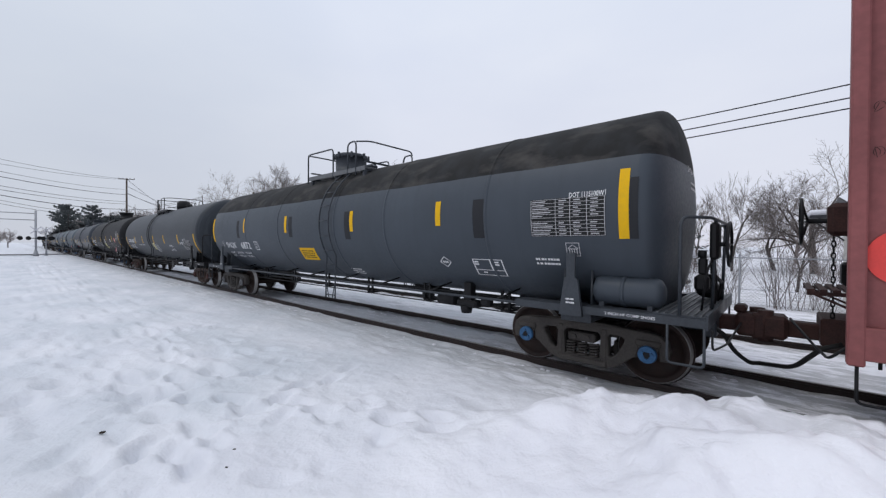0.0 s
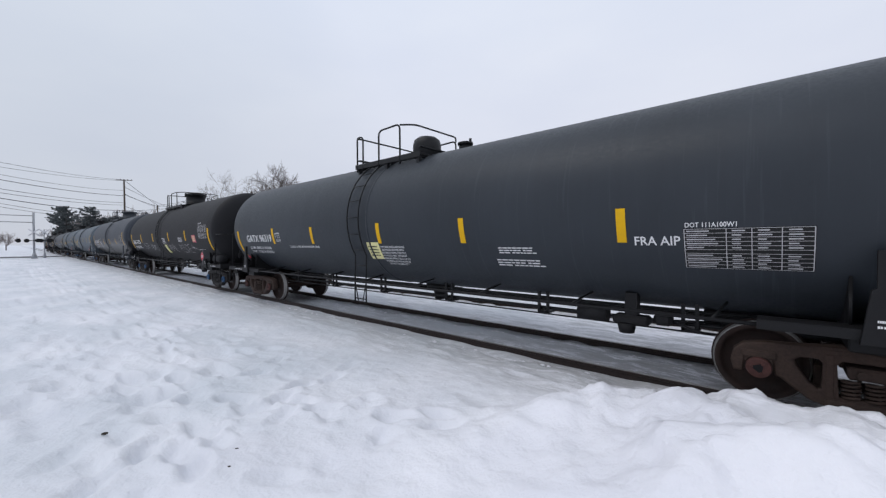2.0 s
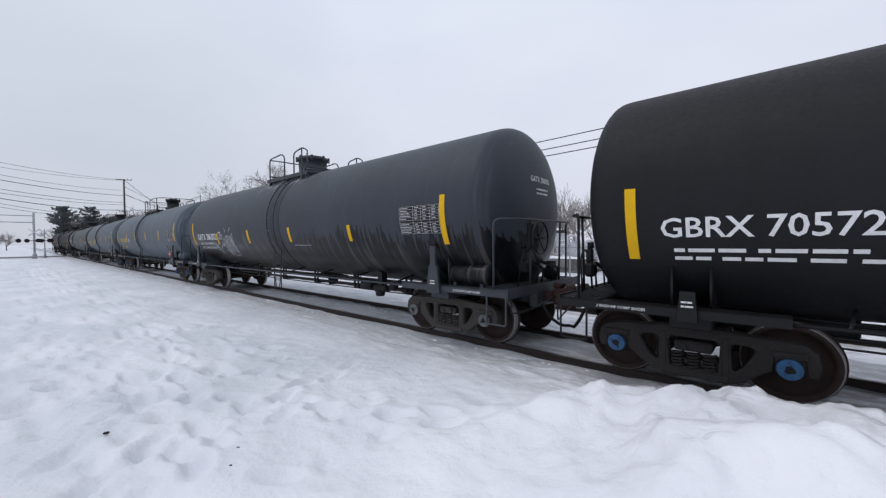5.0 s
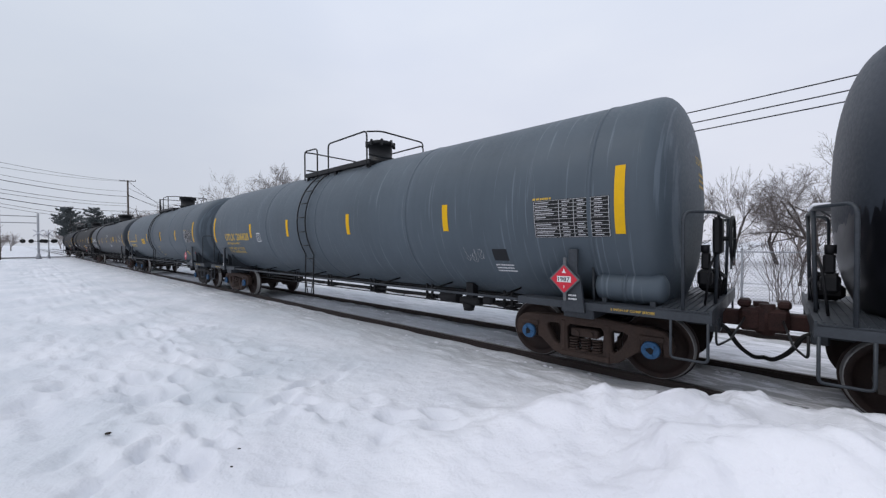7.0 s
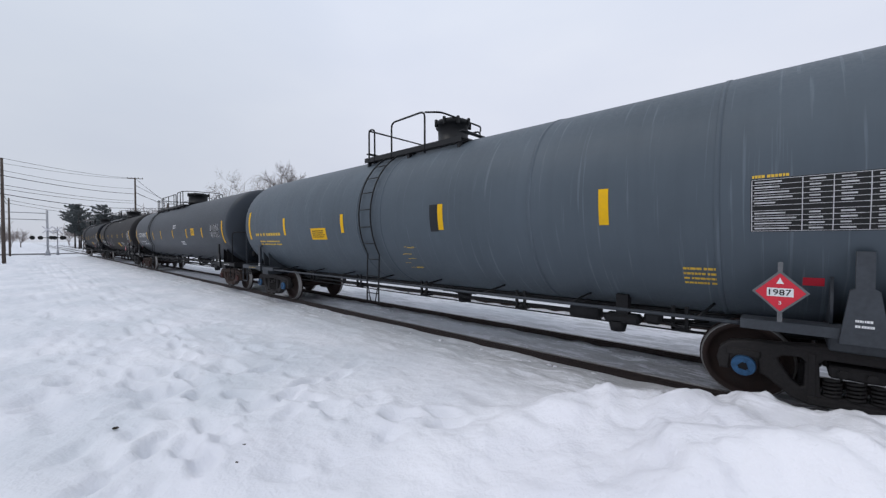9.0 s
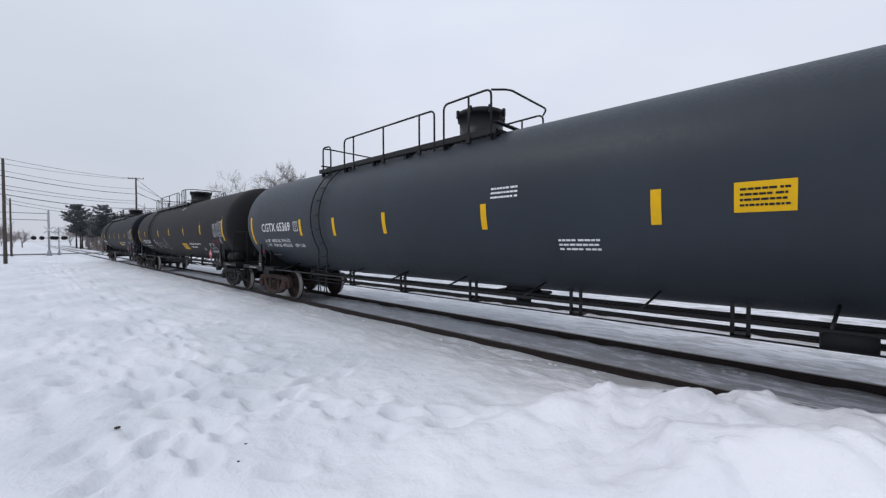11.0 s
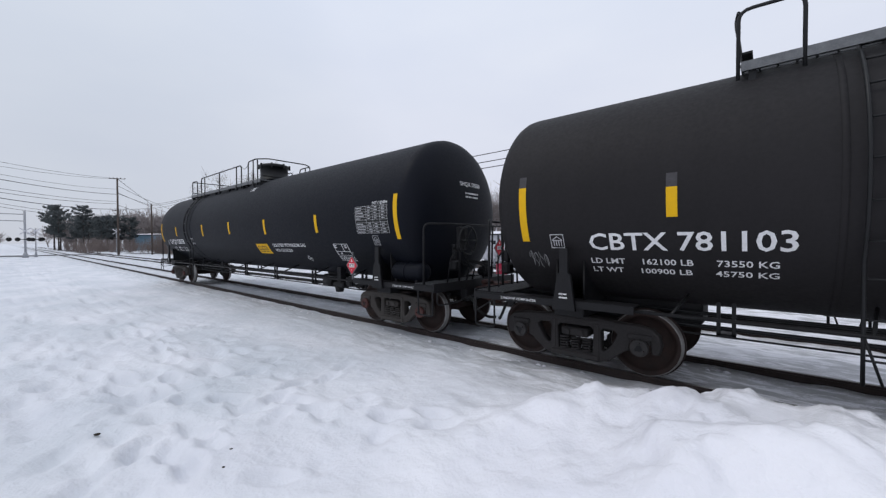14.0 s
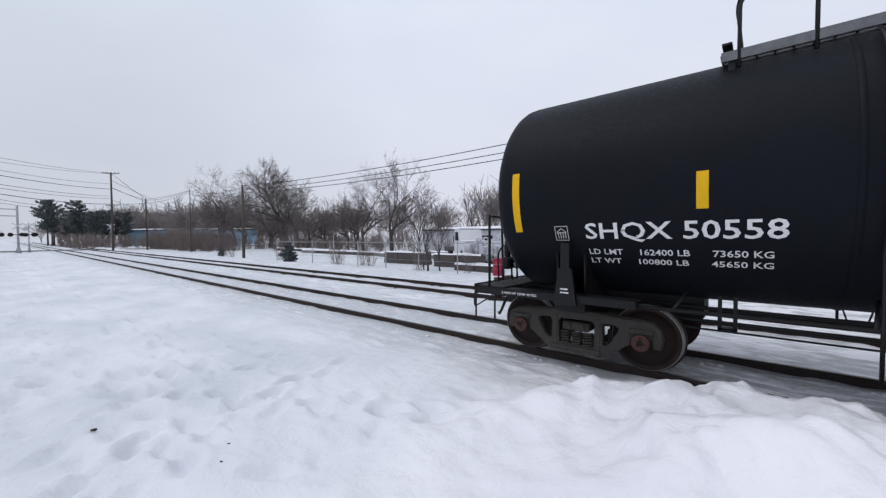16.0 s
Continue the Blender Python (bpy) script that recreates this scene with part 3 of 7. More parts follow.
def wheelset_mesh():
    bm = bmesh.new()
    for s in (-1, 1):
        prof = [(0.682, 0.13), (0.682, 0.40), (0.682, 0.482), (0.712, 0.480), (0.722, 0.462), (0.796, 0.456), (0.818, 0.438), (0.818, 0.385), (0.790, 0.372),
                (0.748, 0.335), (0.742, 0.23), (0.775, 0.155), (0.815, 0.145), (0.815, 0.09)]
        lathe(bm, [(s * a, r) for a, r in prof], "Y", 40, [0, 0, 0, 0, 1, 1, 0, 0, 0, 0, 0, 0, 0])
        rod(bm, (0, s * 0.80, 0), (0, s * 1.13, 0), 0.085, seg=20)
        rod(bm, (0, s * 0.93, 0), (0, s * 1.10, 0), 0.128, seg=24)
        # end cap with its three bolts and lock plate
        rod(bm, (0, s * 1.10, 0), (0, s * 1.150, 0), 0.118, 0.108, seg=24, idx=2)
        tri = [bm.verts.new((0.075 * math.cos(2.094 * k), s * 1.154, 0.075 * math.sin(2.094 * k))) for k in range(3)]
        bm.faces.new(tri).material_index = 3
        for k in range(3):
            c = (0.062 * math.cos(2.094 * k), 0.062 * math.sin(2.094 * k))
            rod(bm, (c[0], s * 1.15, c[1]), (c[0], s * 1.176, c[1]), 0.017, seg=6, idx=2, smooth=False)
    rod(bm, (0, -0.70, 0), (0, 0.70, 0), 0.085, seg=16)
    bmesh.ops.recalc_face_normals(bm, faces=bm.faces)
    return bm


def side_frame_mesh():
    half = [(0.0, 0.165), (0.34, 0.165), (0.47, 0.205), (0.60, 0.31), (0.69, 0.385), (0.735, 0.40), (0.755, 0.575), (1.025, 0.575), (1.045, 0.40), (1.10, 0.40),
            (1.125, 0.50), (1.10, 0.62), (1.02, 0.69), (0.86, 0.72), (0.58, 0.735), (0.30, 0.765), (0.0, 0.77)]
    outer = half + [(-x, z) for x, z in half[-2:0:-1]]
    win = [(0.355, 0.60), (0.40, 0.655), (0.56, 0.645), (0.62, 0.60), (0.60, 0.53), (0.50, 0.36), (0.42, 0.295), (0.365, 0.32)]
    mid = [(-0.275, 0.25), (0.275, 0.25), (0.29, 0.60), (0.24, 0.66), (-0.24, 0.66), (-0.29, 0.60)]
    bm = outline_mesh([outer, win, [(-x, z) for x, z in win], mid], 0.12, 0.02)
    bmesh.ops.rotate(bm, verts=bm.verts, cent=(0, 0, 0), matrix=Matrix.Rotation(math.pi / 2, 3, "X"))
    # raised flanges round the frame, the adapter saddles and the brake-beam guide
    for s in (-1, 1):
        box(bm, s * 0.89 - 0.155, s * 0.89 + 0.155, -0.105, 0.105, 0.555, 0.64, 0.015)
        box(bm, s * 0.89 - 0.125, s * 0.89 + 0.125, -0.10, 0.10, 0.50, 0.565, 0.01)
        box(bm, s * 0.325 - 0.035, s * 0.325 + 0.035, -0.09, 0.09, 0.20, 0.70, 0.012)
    box(bm, -0.36, 0.36, -0.115, 0.115, 0.165, 0.245, 0.015)
    box(bm, -0.56, 0.56, -0.085, 0.085, 0.70, 0.755, 0.012)
    return bm


def spring_mesh(r=0.062, h=0.20, turns=5):
    bm = bmesh.new()
    pts = [(r * math.cos(t * 2 * math.pi), r * math.sin(t * 2 * math.pi), h * t / turns) for t in np.linspace(0, turns, turns * 10 + 1)]
    tube(bm, pts, 0.016, 5)
    return bm


def bolster_mesh():
    bm = bmesh.new()
    box(bm, -0.20, 0.20, -1.10, 1.10, 0.475, 0.60, 0.02)
    box(bm, -0.24, 0.24, -0.75, 0.75, 0.50, 0.66, 0.02)
    rod(bm, (0, 0, 0.6), (0, 0, 0.72), 0.2, seg=20)
    for s in (-1, 1):
        for yy in (-1.12, 1.12):
            rod(bm, (s * 0.10, yy * 0.985, 0.535), (s * 0.10, yy * 1.01, 0.535), 0.04, seg=10)
    return bm


def brake_beam_mesh():
    bm = bmesh.new()
    for s in (-1, 1):
        box(bm, s * 0.36 - 0.04, s * 0.36 + 0.04, -0.78, 0.78, 0.34, 0.40, 0.008)
        tube(bm, [(s * 0.36, -0.7, 0.37), (s * 0.20, 0, 0.37), (s * 0.36, 0.7, 0.37)], 0.025, 6)
        for yy in (-0.75, 0.75):
            box(bm, s * 0.40 - 0.03, s * 0.40 + 0.035, yy - 0.05, yy + 0.05, 0.28, 0.50, 0.01)
    return bm


TRUCK_MESHES = {}


def truck(parent, x, finish, cap):
    """A two-axle freight truck: bolster carrying side frames, springs, brake beams and the turning wheelsets."""
    key = (finish, cap)
    if key not in TRUCK_MESHES:
        made = {}
        for nm, fn in (("bolster", bolster_mesh), ("side_frame", side_frame_mesh), ("spring", spring_mesh), ("brake_beam", brake_beam_mesh)):
            me = bpy.data.meshes.new(nm)
            b = fn()
            b.to_mesh(me)
            b.free()
            me.materials.append(TRUCK[finish])
            made[nm] = me
        me = bpy.data.meshes.new("wheelset")
        b = wheelset_mesh()
        b.to_mesh(me)
        b.free()
        for mm in (WHEEL, TREAD, CAP[cap], FRAME_BLACK):
            me.materials.append(mm)
        made["wheelset"] = me
        TRUCK_MESHES[key] = made
    mm = TRUCK_MESHES[key]
    t = share("truck", mm["bolster"], parent, pose(x, 0, 0))
    tagged(t, "cast steel freight truck caked in grime")
    for s in (-1, 1):
        share("side_frame", mm["side_frame"], t, pose(0, s * 1.0, 0))
        for sx in (-0.17, 0.0, 0.17):
            share("spring", mm["spring"], t, pose(sx, s * 1.03, 0.255))
        w = share("wheelset", mm["wheelset"], t, pose(s * 0.889, 0, WHEEL_R))
        tagged(w, "worn steel wheelset with %s bearing caps" % {"blue": "blue", "grey": "grey", "dark": "dark", "rust": "rusty"}[cap])
        WHEELSETS.append((w, s * 0.889))
    share("brake_beam", mm["brake_beam"], t, pose(0, 0, 0))
    return t


def draw_table():
    """A ruled stencil panel with its unreadable entries as bars: 1 wide, 1 high."""
    bm = bmesh.new()
    cols, rows = [-0.5, -0.14, 0.06, 0.28, 0.5], 10
    for x in cols:
        flat_box(bm, x - 0.0035, x + 0.0035, -0.5, 0.5)
    for i in range(rows + 1):
        y = -0.5 + i / rows
        flat_box(bm, -0.5, 0.5, y - 0.005, y + 0.005)
    g = random.Random(5)
    for i in range(rows):
        y = -0.5 + (i + 0.5) / rows
        if i in (4, 10):
            continue
        flat_box(bm, -0.48, -0.48 + g.uniform(0.15, 0.31), y - 0.014, y + 0.014)
        for c in (-0.11, 0.09, 0.31):
            flat_box(bm, c + 0.015, c + g.uniform(0.08, 0.12), y - 0.014, y + 0.014)
    return bm


def draw_bars(n, seed=1):
    bm = bmesh.new()
    g = random.Random(seed)
    for i in range(n):
        y = 0.5 - (i + 0.5) / n
        x = -0.5
        while x < 0.42:
            w = g.uniform(0.05, 0.09) if n == 1 else g.uniform(0.06, 0.16)
            flat_box(bm, x, min(x + w, 0.5), y - 0.22 / n, y + 0.22 / n)
            x += w + (0.02 if g.random() < 0.75 else 0.06)
    return bm


def draw_frame(t=0.05, inner="square"):
    bm = bmesh.new()
    for x0, x1, y0, y1 in ((-0.5, 0.5, -0.5, -0.5 + t), (-0.5, 0.5, 0.5 - t, 0.5), (-0.5, -0.5 + t, -0.5 + t, 0.5 - t), (0.5 - t, 0.5, -0.5 + t, 0.5 - t)):
        flat_box(bm, x0, x1, y0, y1)
    if inner == "roof":
        stroke(bm, [(-0.36, 0.08), (0, 0.34), (0.36, 0.08)], 0.06)
        for x in (-0.26, -0.08, 0.10, 0.28):
            flat_box(bm, x - 0.03, x + 0.03, -0.36, 0.05)
        flat_box(bm, -0.36, 0.36, 0.02, 0.08)
    elif inner == "form":
        flat_box(bm, -0.5, 0.5, -0.16, -0.12)
        flat_box(bm, 0.08, 0.12, -0.12, 0.5)
        for x, y in ((-0.38, 0.34), (-0.38, 0.2), (0.3, 0.34), (0.3, 0.2), (-0.2, -0.3)):
            flat_box(bm, x - 0.07, x + 0.07, y - 0.04, y + 0.04)
    return bm


def draw_diamond():
    bm = bmesh.new()
    p = [(-0.5, 0), (0, 0.5), (0.5, 0), (0, -0.5), (-0.5, 0)]
    for a, b in zip(p, p[1:]):
        stroke(bm, [a, b], 0.06)
    for x in (-0.18, 0.0, 0.18):
        flat_box(bm, x - 0.06, x + 0.06, -0.11, 0.11)
    return bm


def draw_scrawl(seed, loops=7):
    """Spray-can letters: joined strokes that run along a line, no word."""
    bm = bmesh.new()
    g = random.Random(seed)
    for k in range(loops):
        x0 = -0.5 + k / loops
        w = 0.95 / loops
        pts = [(x0 + g.uniform(0, w), g.uniform(-0.48, 0.48)) for _ in range(4)]
        pts = sorted(pts, key=lambda q: q[1]) if g.random() < 0.5 else pts
        path = bend([(x, y, 0) for x, y in pts], 0.2, 4)
        stroke(bm, [(q.x, q.y) for q in path], 0.016)
        if g.random() < 0.8:
            a = g.uniform(0, 6)
            c = (x0 + w / 2, g.uniform(-0.2, 0.2))
            stroke(bm, [(c[0] + 0.4 * w * math.cos(a + t), c[1] + 0.28 * math.sin(a + t)) for t in np.linspace(0, g.uniform(3, 6), 12)], 0.016)
    return bm


TAGS = {  # hand-drawn spray and chalk marks: stroke width, then lines in a unit box
    "big": (0.028, [
        [(-0.02, 0.78), (0.04, 0.69)], [(0.33, 0.99), (0.35, 0.83)], [(0.83, 0.99), (0.71, 0.86)],
        [(0.15, 0.64), (0.06, 0.60), (0.04, 0.47), (0.15, 0.46)], [(0.05, 0.46), (0.08, 0.28), (0.15, 0.10), (0.21, 0.22)],
        [(0.16, 0.14), (0.20, 0.45), (0.22, 0.64), (0.26, 0.34), (0.30, 0.12), (0.33, 0.42), (0.35, 0.66)],
        [(0.29, 0.66), (0.42, 0.72), (0.56, 0.70)], [(0.43, 0.71), (0.41, 0.40), (0.43, 0.12)],
        [(0.51, 0.13), (0.53, 0.45), (0.55, 0.67), (0.63, 0.66), (0.64, 0.52), (0.56, 0.42), (0.62, 0.27), (0.68, 0.12)],
        [(0.67, 0.12), (0.72, 0.50), (0.77, 0.74), (0.80, 0.42), (0.83, 0.14)], [(0.69, 0.36), (0.81, 0.40)],
        [(0.80, 0.66), (0.86, 0.40), (0.90, 0.15)], [(0.95, 0.80), (0.89, 0.48), (0.84, 0.12)],
        [(0.08, 0.03), (0.30, 0.08), (0.52, 0.0), (0.74, 0.05), (0.80, 0.0)], [(-0.10, 0.20), (0.03, 0.22)], [(0.90, 0.36), (1.04, 0.35)]]),
    "curls": (0.030, [[(0.20, 0.95), (0.05, 0.92), (0.06, 0.55), (0.20, 0.34), (0.34, 0.50)], [(0.52, 0.75), (0.34, 0.78), (0.32, 0.48), (0.46, 0.34), (0.58, 0.52), (0.44, 0.62)], [(0.36, 0.40), (0.42, 0.12), (0.58, 0.18), (0.66, 0.40)], [(0.86, 0.56), (0.76, 0.70), (0.64, 0.52), (0.72, 0.38), (0.98, 0.30), (0.96, 0.08), (0.76, 0.0), (0.68, 0.16)]]),
    "arrow": (0.030, [[(0.0, 0.0), (0.12, 0.28), (0.34, 0.62), (0.62, 0.88), (1.0, 0.94)], [(0.82, 1.18), (1.0, 0.94), (0.80, 0.76)]]),
    "low": (0.020, [[(0.0, 0.95), (0.10, 0.45), (0.16, 0.02)], [(0.06, 0.25), (0.16, 0.80), (0.20, 0.30), (0.28, 0.90), (0.32, 0.05)], [(0.36, 0.80), (0.33, 0.42), (0.36, 0.10), (0.46, 0.12)], [(0.33, 0.45), (0.44, 0.52)], [(0.48, 0.08), (0.50, 0.85), (0.58, 0.30), (0.64, 0.92), (0.70, 0.04)], [(0.84, 0.72), (0.74, 0.60), (0.76, 0.10), (1.0, 0.06)], [(0.75, 0.36), (0.92, 0.40)]]),
    "high": (0.020, [[(0.0, 1.0), (0.10, 0.60), (0.16, 0.10)], [(0.04, 0.30), (0.14, 0.82), (0.24, 0.46)], [(0.06, 0.52), (0.20, 0.44)], [(0.20, 0.80), (0.38, 0.78), (0.26, 0.12), (0.40, 0.08)], [(0.36, 0.90), (0.50, 0.30), (0.44, 0.10), (0.58, 0.16)], [(0.62, 0.88), (0.52, 0.70), (0.58, 0.18), (0.70, 0.20), (0.72, 0.70), (0.60, 0.86)], [(0.92, 0.88), (0.76, 0.80), (0.80, 0.14), (1.0, 0.10)], [(0.78, 0.46), (0.92, 0.48)]]),
    "dart": (0.022, [[(0.0, 1.0), (0.30, 0.70), (0.52, 0.42)], [(-0.05, 0.42), (0.30, 0.46), (0.62, 0.44), (1.0, 0.22)], [(0.34, 0.0), (0.40, 0.36), (0.62, 0.44)]]),
    "jag": (0.020, [[(0.0, 0.9), (0.04, 0.1), (0.16, 0.06)], [(0.20, 0.05), (0.27, 0.9), (0.35, 0.05)], [(0.22, 0.4), (0.33, 0.42)], [(0.40, 0.9), (0.43, 0.1), (0.54, 0.08), (0.56, 0.85)], [(0.66, 0.95), (0.70, 0.02)], [(0.66, 0.9), (0.84, 0.82)], [(0.68, 0.5), (0.82, 0.46)], [(0.88, 0.9), (0.92, 0.1), (1.0, 0.7)]]),
    "first": (0.034, [[(0.10, 0.95), (0.20, 0.45), (0.24, 0.10)], [(0.0, 0.92), (0.60, 0.90), (0.98, 0.62), (0.70, 0.36), (0.22, 0.30)], [(0.38, 0.34), (0.46, 0.0)]]),
    "chalk": (0.026, [[(0.02, 0.06), (0.04, 0.92)], [(0.03, 0.92), (0.10, 0.85), (0.08, 0.52), (0.03, 0.48), (0.13, 0.08)], [(0.175, 0.08), (0.19, 0.10)], [(0.22, 0.04), (0.24, 0.94)], [(0.23, 0.92), (0.31, 0.84), (0.29, 0.55), (0.24, 0.50)], [(0.36, 0.92), (0.43, 0.88), (0.39, 0.56), (0.45, 0.44), (0.42, 0.08), (0.34, 0.06)],
                      [(0.47, 0.90), (0.64, 0.88)], [(0.55, 0.90), (0.53, 0.40), (0.50, 0.02)], [(0.64, 0.98), (0.73, 0.78), (0.72, 0.36), (0.63, 0.06)], [(0.92, 0.92), (0.82, 0.72), (0.80, 0.24), (0.88, 0.02), (0.96, 0.42), (0.90, 0.90)], [(0.86, 0.44), (0.94, 0.40), (0.90, 0.10), (1.03, 0.0)]]),
    "wings": (0.012, [[(0.0, 0.72), (0.10, 0.50), (0.26, 0.22), (0.28, 0.20)], [(0.28, 0.40), (0.26, 0.66), (0.30, 0.92), (0.52, 1.0), (0.62, 0.88), (0.64, 0.74)], [(0.66, 0.76), (0.74, 0.96), (0.88, 1.0), (1.02, 0.86), (1.12, 0.60)], [(0.28, 0.50), (0.46, 0.55)], [(0.48, 0.68), (0.42, 0.60), (0.47, 0.52), (0.54, 0.60), (0.48, 0.68)], [(0.66, 0.66), (0.56, 0.64), (0.64, 0.54), (0.56, 0.50)], [(0.68, 0.72), (0.70, 0.46), (0.80, 0.46)], [(0.86, 0.46), (0.88, 0.70), (1.0, 0.66), (0.88, 0.58), (0.96, 0.40), (1.02, 0.40)],
                      [(0.48, 0.42), (0.50, 0.22), (0.72, 0.22)], [(0.56, 0.32), (0.86, 0.30)], [(0.62, 0.40), (0.66, 0.20)], [(0.76, 0.40), (0.78, 0.20), (0.92, 0.20)], [(0.40, 0.24), (0.50, 0.08), (0.56, 0.06)], [(0.64, 0.0), (0.68, 0.16), (0.74, 0.08), (0.80, 0.16), (0.92, 0.0), (1.04, 0.02), (1.10, 0.20)]]),
}


def draw_tag(kind, w, h):
    wide, lines = TAGS[kind]
    bm = bmesh.new()
    for k, line in enumerate(lines):
        p = [Vector(((u - 0.5) * w, (v - 0.5) * h, 0)) for u, v in line]
        path = []
        for i in range(len(p) - 1):
            a, b, c, d = p[max(i - 1, 0)], p[i], p[i + 1], p[min(i + 2, len(p) - 1)]
            for t in (0, 0.2, 0.4, 0.6, 0.8):
                path.append(0.5 * (2 * b + (c - a) * t + (2 * a - 5 * b + 4 * c - d) * t * t + (3 * b - a - 3 * c + d) * t ** 3))
        path.append(p[-1])
        stroke(bm, [(q.x, q.y) for q in path], wide * (0.85 + 0.3 * ((k * 37) % 10) / 10))
    return bm


def sized(bm, w, h):
    for v in bm.verts:
        v.co.x *= w
        v.co.y *= h
    return bm


VENT = ("VENT TANK WHEN UNLOADING", "EXTERIOR HEATER PIPES", "NO INLET OR OUTLET PIPE", "CAPS REQUIRED, MAXIMUM", "PRESSURE FOR COILS 150 PSI", "4\" FIBERGLASS INSULATION", "DO NOT EXCEED 450 F")


def put_mark(tank, R, zc, mark):
    """Sets one marking on the near side of the tank: kind, x, width, lower and upper angle, writing."""
    kind, x, w, a0, a1 = mark[:5]
    text = mark[5] if len(mark) > 5 else ""
    h, a = radians(a1 - a0) * R, (a0 + a1) / 2
    seed = int(x * 100) + 977
    ink = WHITE
    nm = "stencil"
    if kind == "text":
        bm = letters(text, w, h, 0.012)
        if len(mark) > 6:
            ink = mark[6]
    elif kind == "table":
        bm = bmesh.new()
        flat_box(bm, -w / 2 - 0.01, w / 2 + 0.01, -h / 2 - 0.01, h / 2 + 0.01)
        part("panel_ground", wrap(bm, x, a, R, zc, 0.002), BLACK, tank)
        bm, nm, ink = sized(draw_table(), w, h), "data_panel", WORN_WHITE
    elif kind == "stripe":
        bm, ink, nm = bmesh.new(), YELLOW, "reflector_stripe"
        flat_box(bm, -w / 2, w / 2, -h / 2, h / 2)
    elif kind == "patch":
        bm, ink, nm = bmesh.new(), mark[6] if len(mark) > 6 else PATCH, "paint_patch"
        flat_box(bm, -w / 2, w / 2, -h / 2, h / 2)
    elif kind in ("placard", "cream", "pink", "red"):
        bm, nm = bmesh.new(), "placard"
        ink = {"placard": YELLOW, "cream": PALE_YELLOW, "pink": PINK, "red": RED}[kind]
        flat_box(bm, -w / 2, w / 2, -h / 2, h / 2)
        part(nm, wrap(bm, x, a, R, zc, 0.003), ink, tank)
        bm, ink, nm = sized(draw_bars(4, seed), w * 0.8, h * 0.7), BLACK, "print"
        if kind == "red":
            bm.free()
            return
        part(nm, wrap(bm, x, a, R, zc, 0.006), PALE_YELLOW if kind == "pink" else BLACK, tank)
        return
    elif kind == "bars":
        bm = sized(draw_bars(int(text), seed), w, h)
        if len(mark) > 6:
            ink = mark[6]
    elif kind == "plate":
        bm = sized(draw_frame(0.07), w, h)
        part("stencil", wrap(bm, x, a, R, zc), ink, tank)
        part("stencil", wrap(letters("PLATE", w * 0.62, h * 0.16), x, a + 8.5 * h, R, zc), ink, tank)
        bm = letters("C", w * 0.30, h * 0.30, 0.01)
        a -= 5.0 * h
    elif kind == "badge":
        bm, ink = sized(draw_frame(0.05, "roof"), w, h), WORN_WHITE
    elif kind == "form":
        bm = sized(draw_frame(0.035, "form"), w, h)
    elif kind == "diamond":
        bm = sized(draw_diamond(), w, h)
    elif kind == "tag":
        bm, nm, ink = draw_tag(text, w, h), "graffiti", mark[6]
    elif kind == "clear_tag":
        bm = bmesh.new()
        bm.faces.new([bm.verts.new((a_ * w, b_ * h, 0)) for a_, b_ in ((-0.5, 0.5), (-0.5, -0.5), (0.05, -0.5), (0.20, 0.5))])
        part("placard", wrap(bm, x - 0.02, a, R, zc, 0.003), PALE_YELLOW, tank)
        bm, ink, nm = bmesh.new(), YELLOW_GREEN, "placard"
        bm.faces.new([bm.verts.new((a_ * w, b_ * h, 0)) for a_, b_ in ((0.22, 0.5), (0.07, -0.5), (0.5, -0.5), (0.5, 0.5))])
    elif kind == "drips":
        bm, nm, ink = bmesh.new(), "paint_drips", mark[6]
        g = random.Random(seed)
        for k in range(9):
            y = h * (g.uniform(-0.5, 0.5))
            x1 = g.uniform(-0.4, 0.1)
            stroke(bm, [((x1 + 0.5 * q * g.uniform(0.3, 1.0)) * w, y + g.uniform(-0.012, 0.012)) for q in (0.0, 0.3, 0.6, 1.0)], g.uniform(0.006, 0.016))
    elif kind == "scrawl":
        bm, nm = sized(draw_scrawl(seed, int(text or 6)), w, h), "graffiti"
        ink = mark[6] if len(mark) > 6 else SPRAY
    part(nm, wrap(bm, x, a, R, zc, 0.005 if kind == "stripe" else 0.004), ink, tank)


def head_x(r, R, Lc, depth=0.50, e=2.4):
    return Lc + depth * max(0.0, 1 - (r / R) ** e) ** (1 / e)


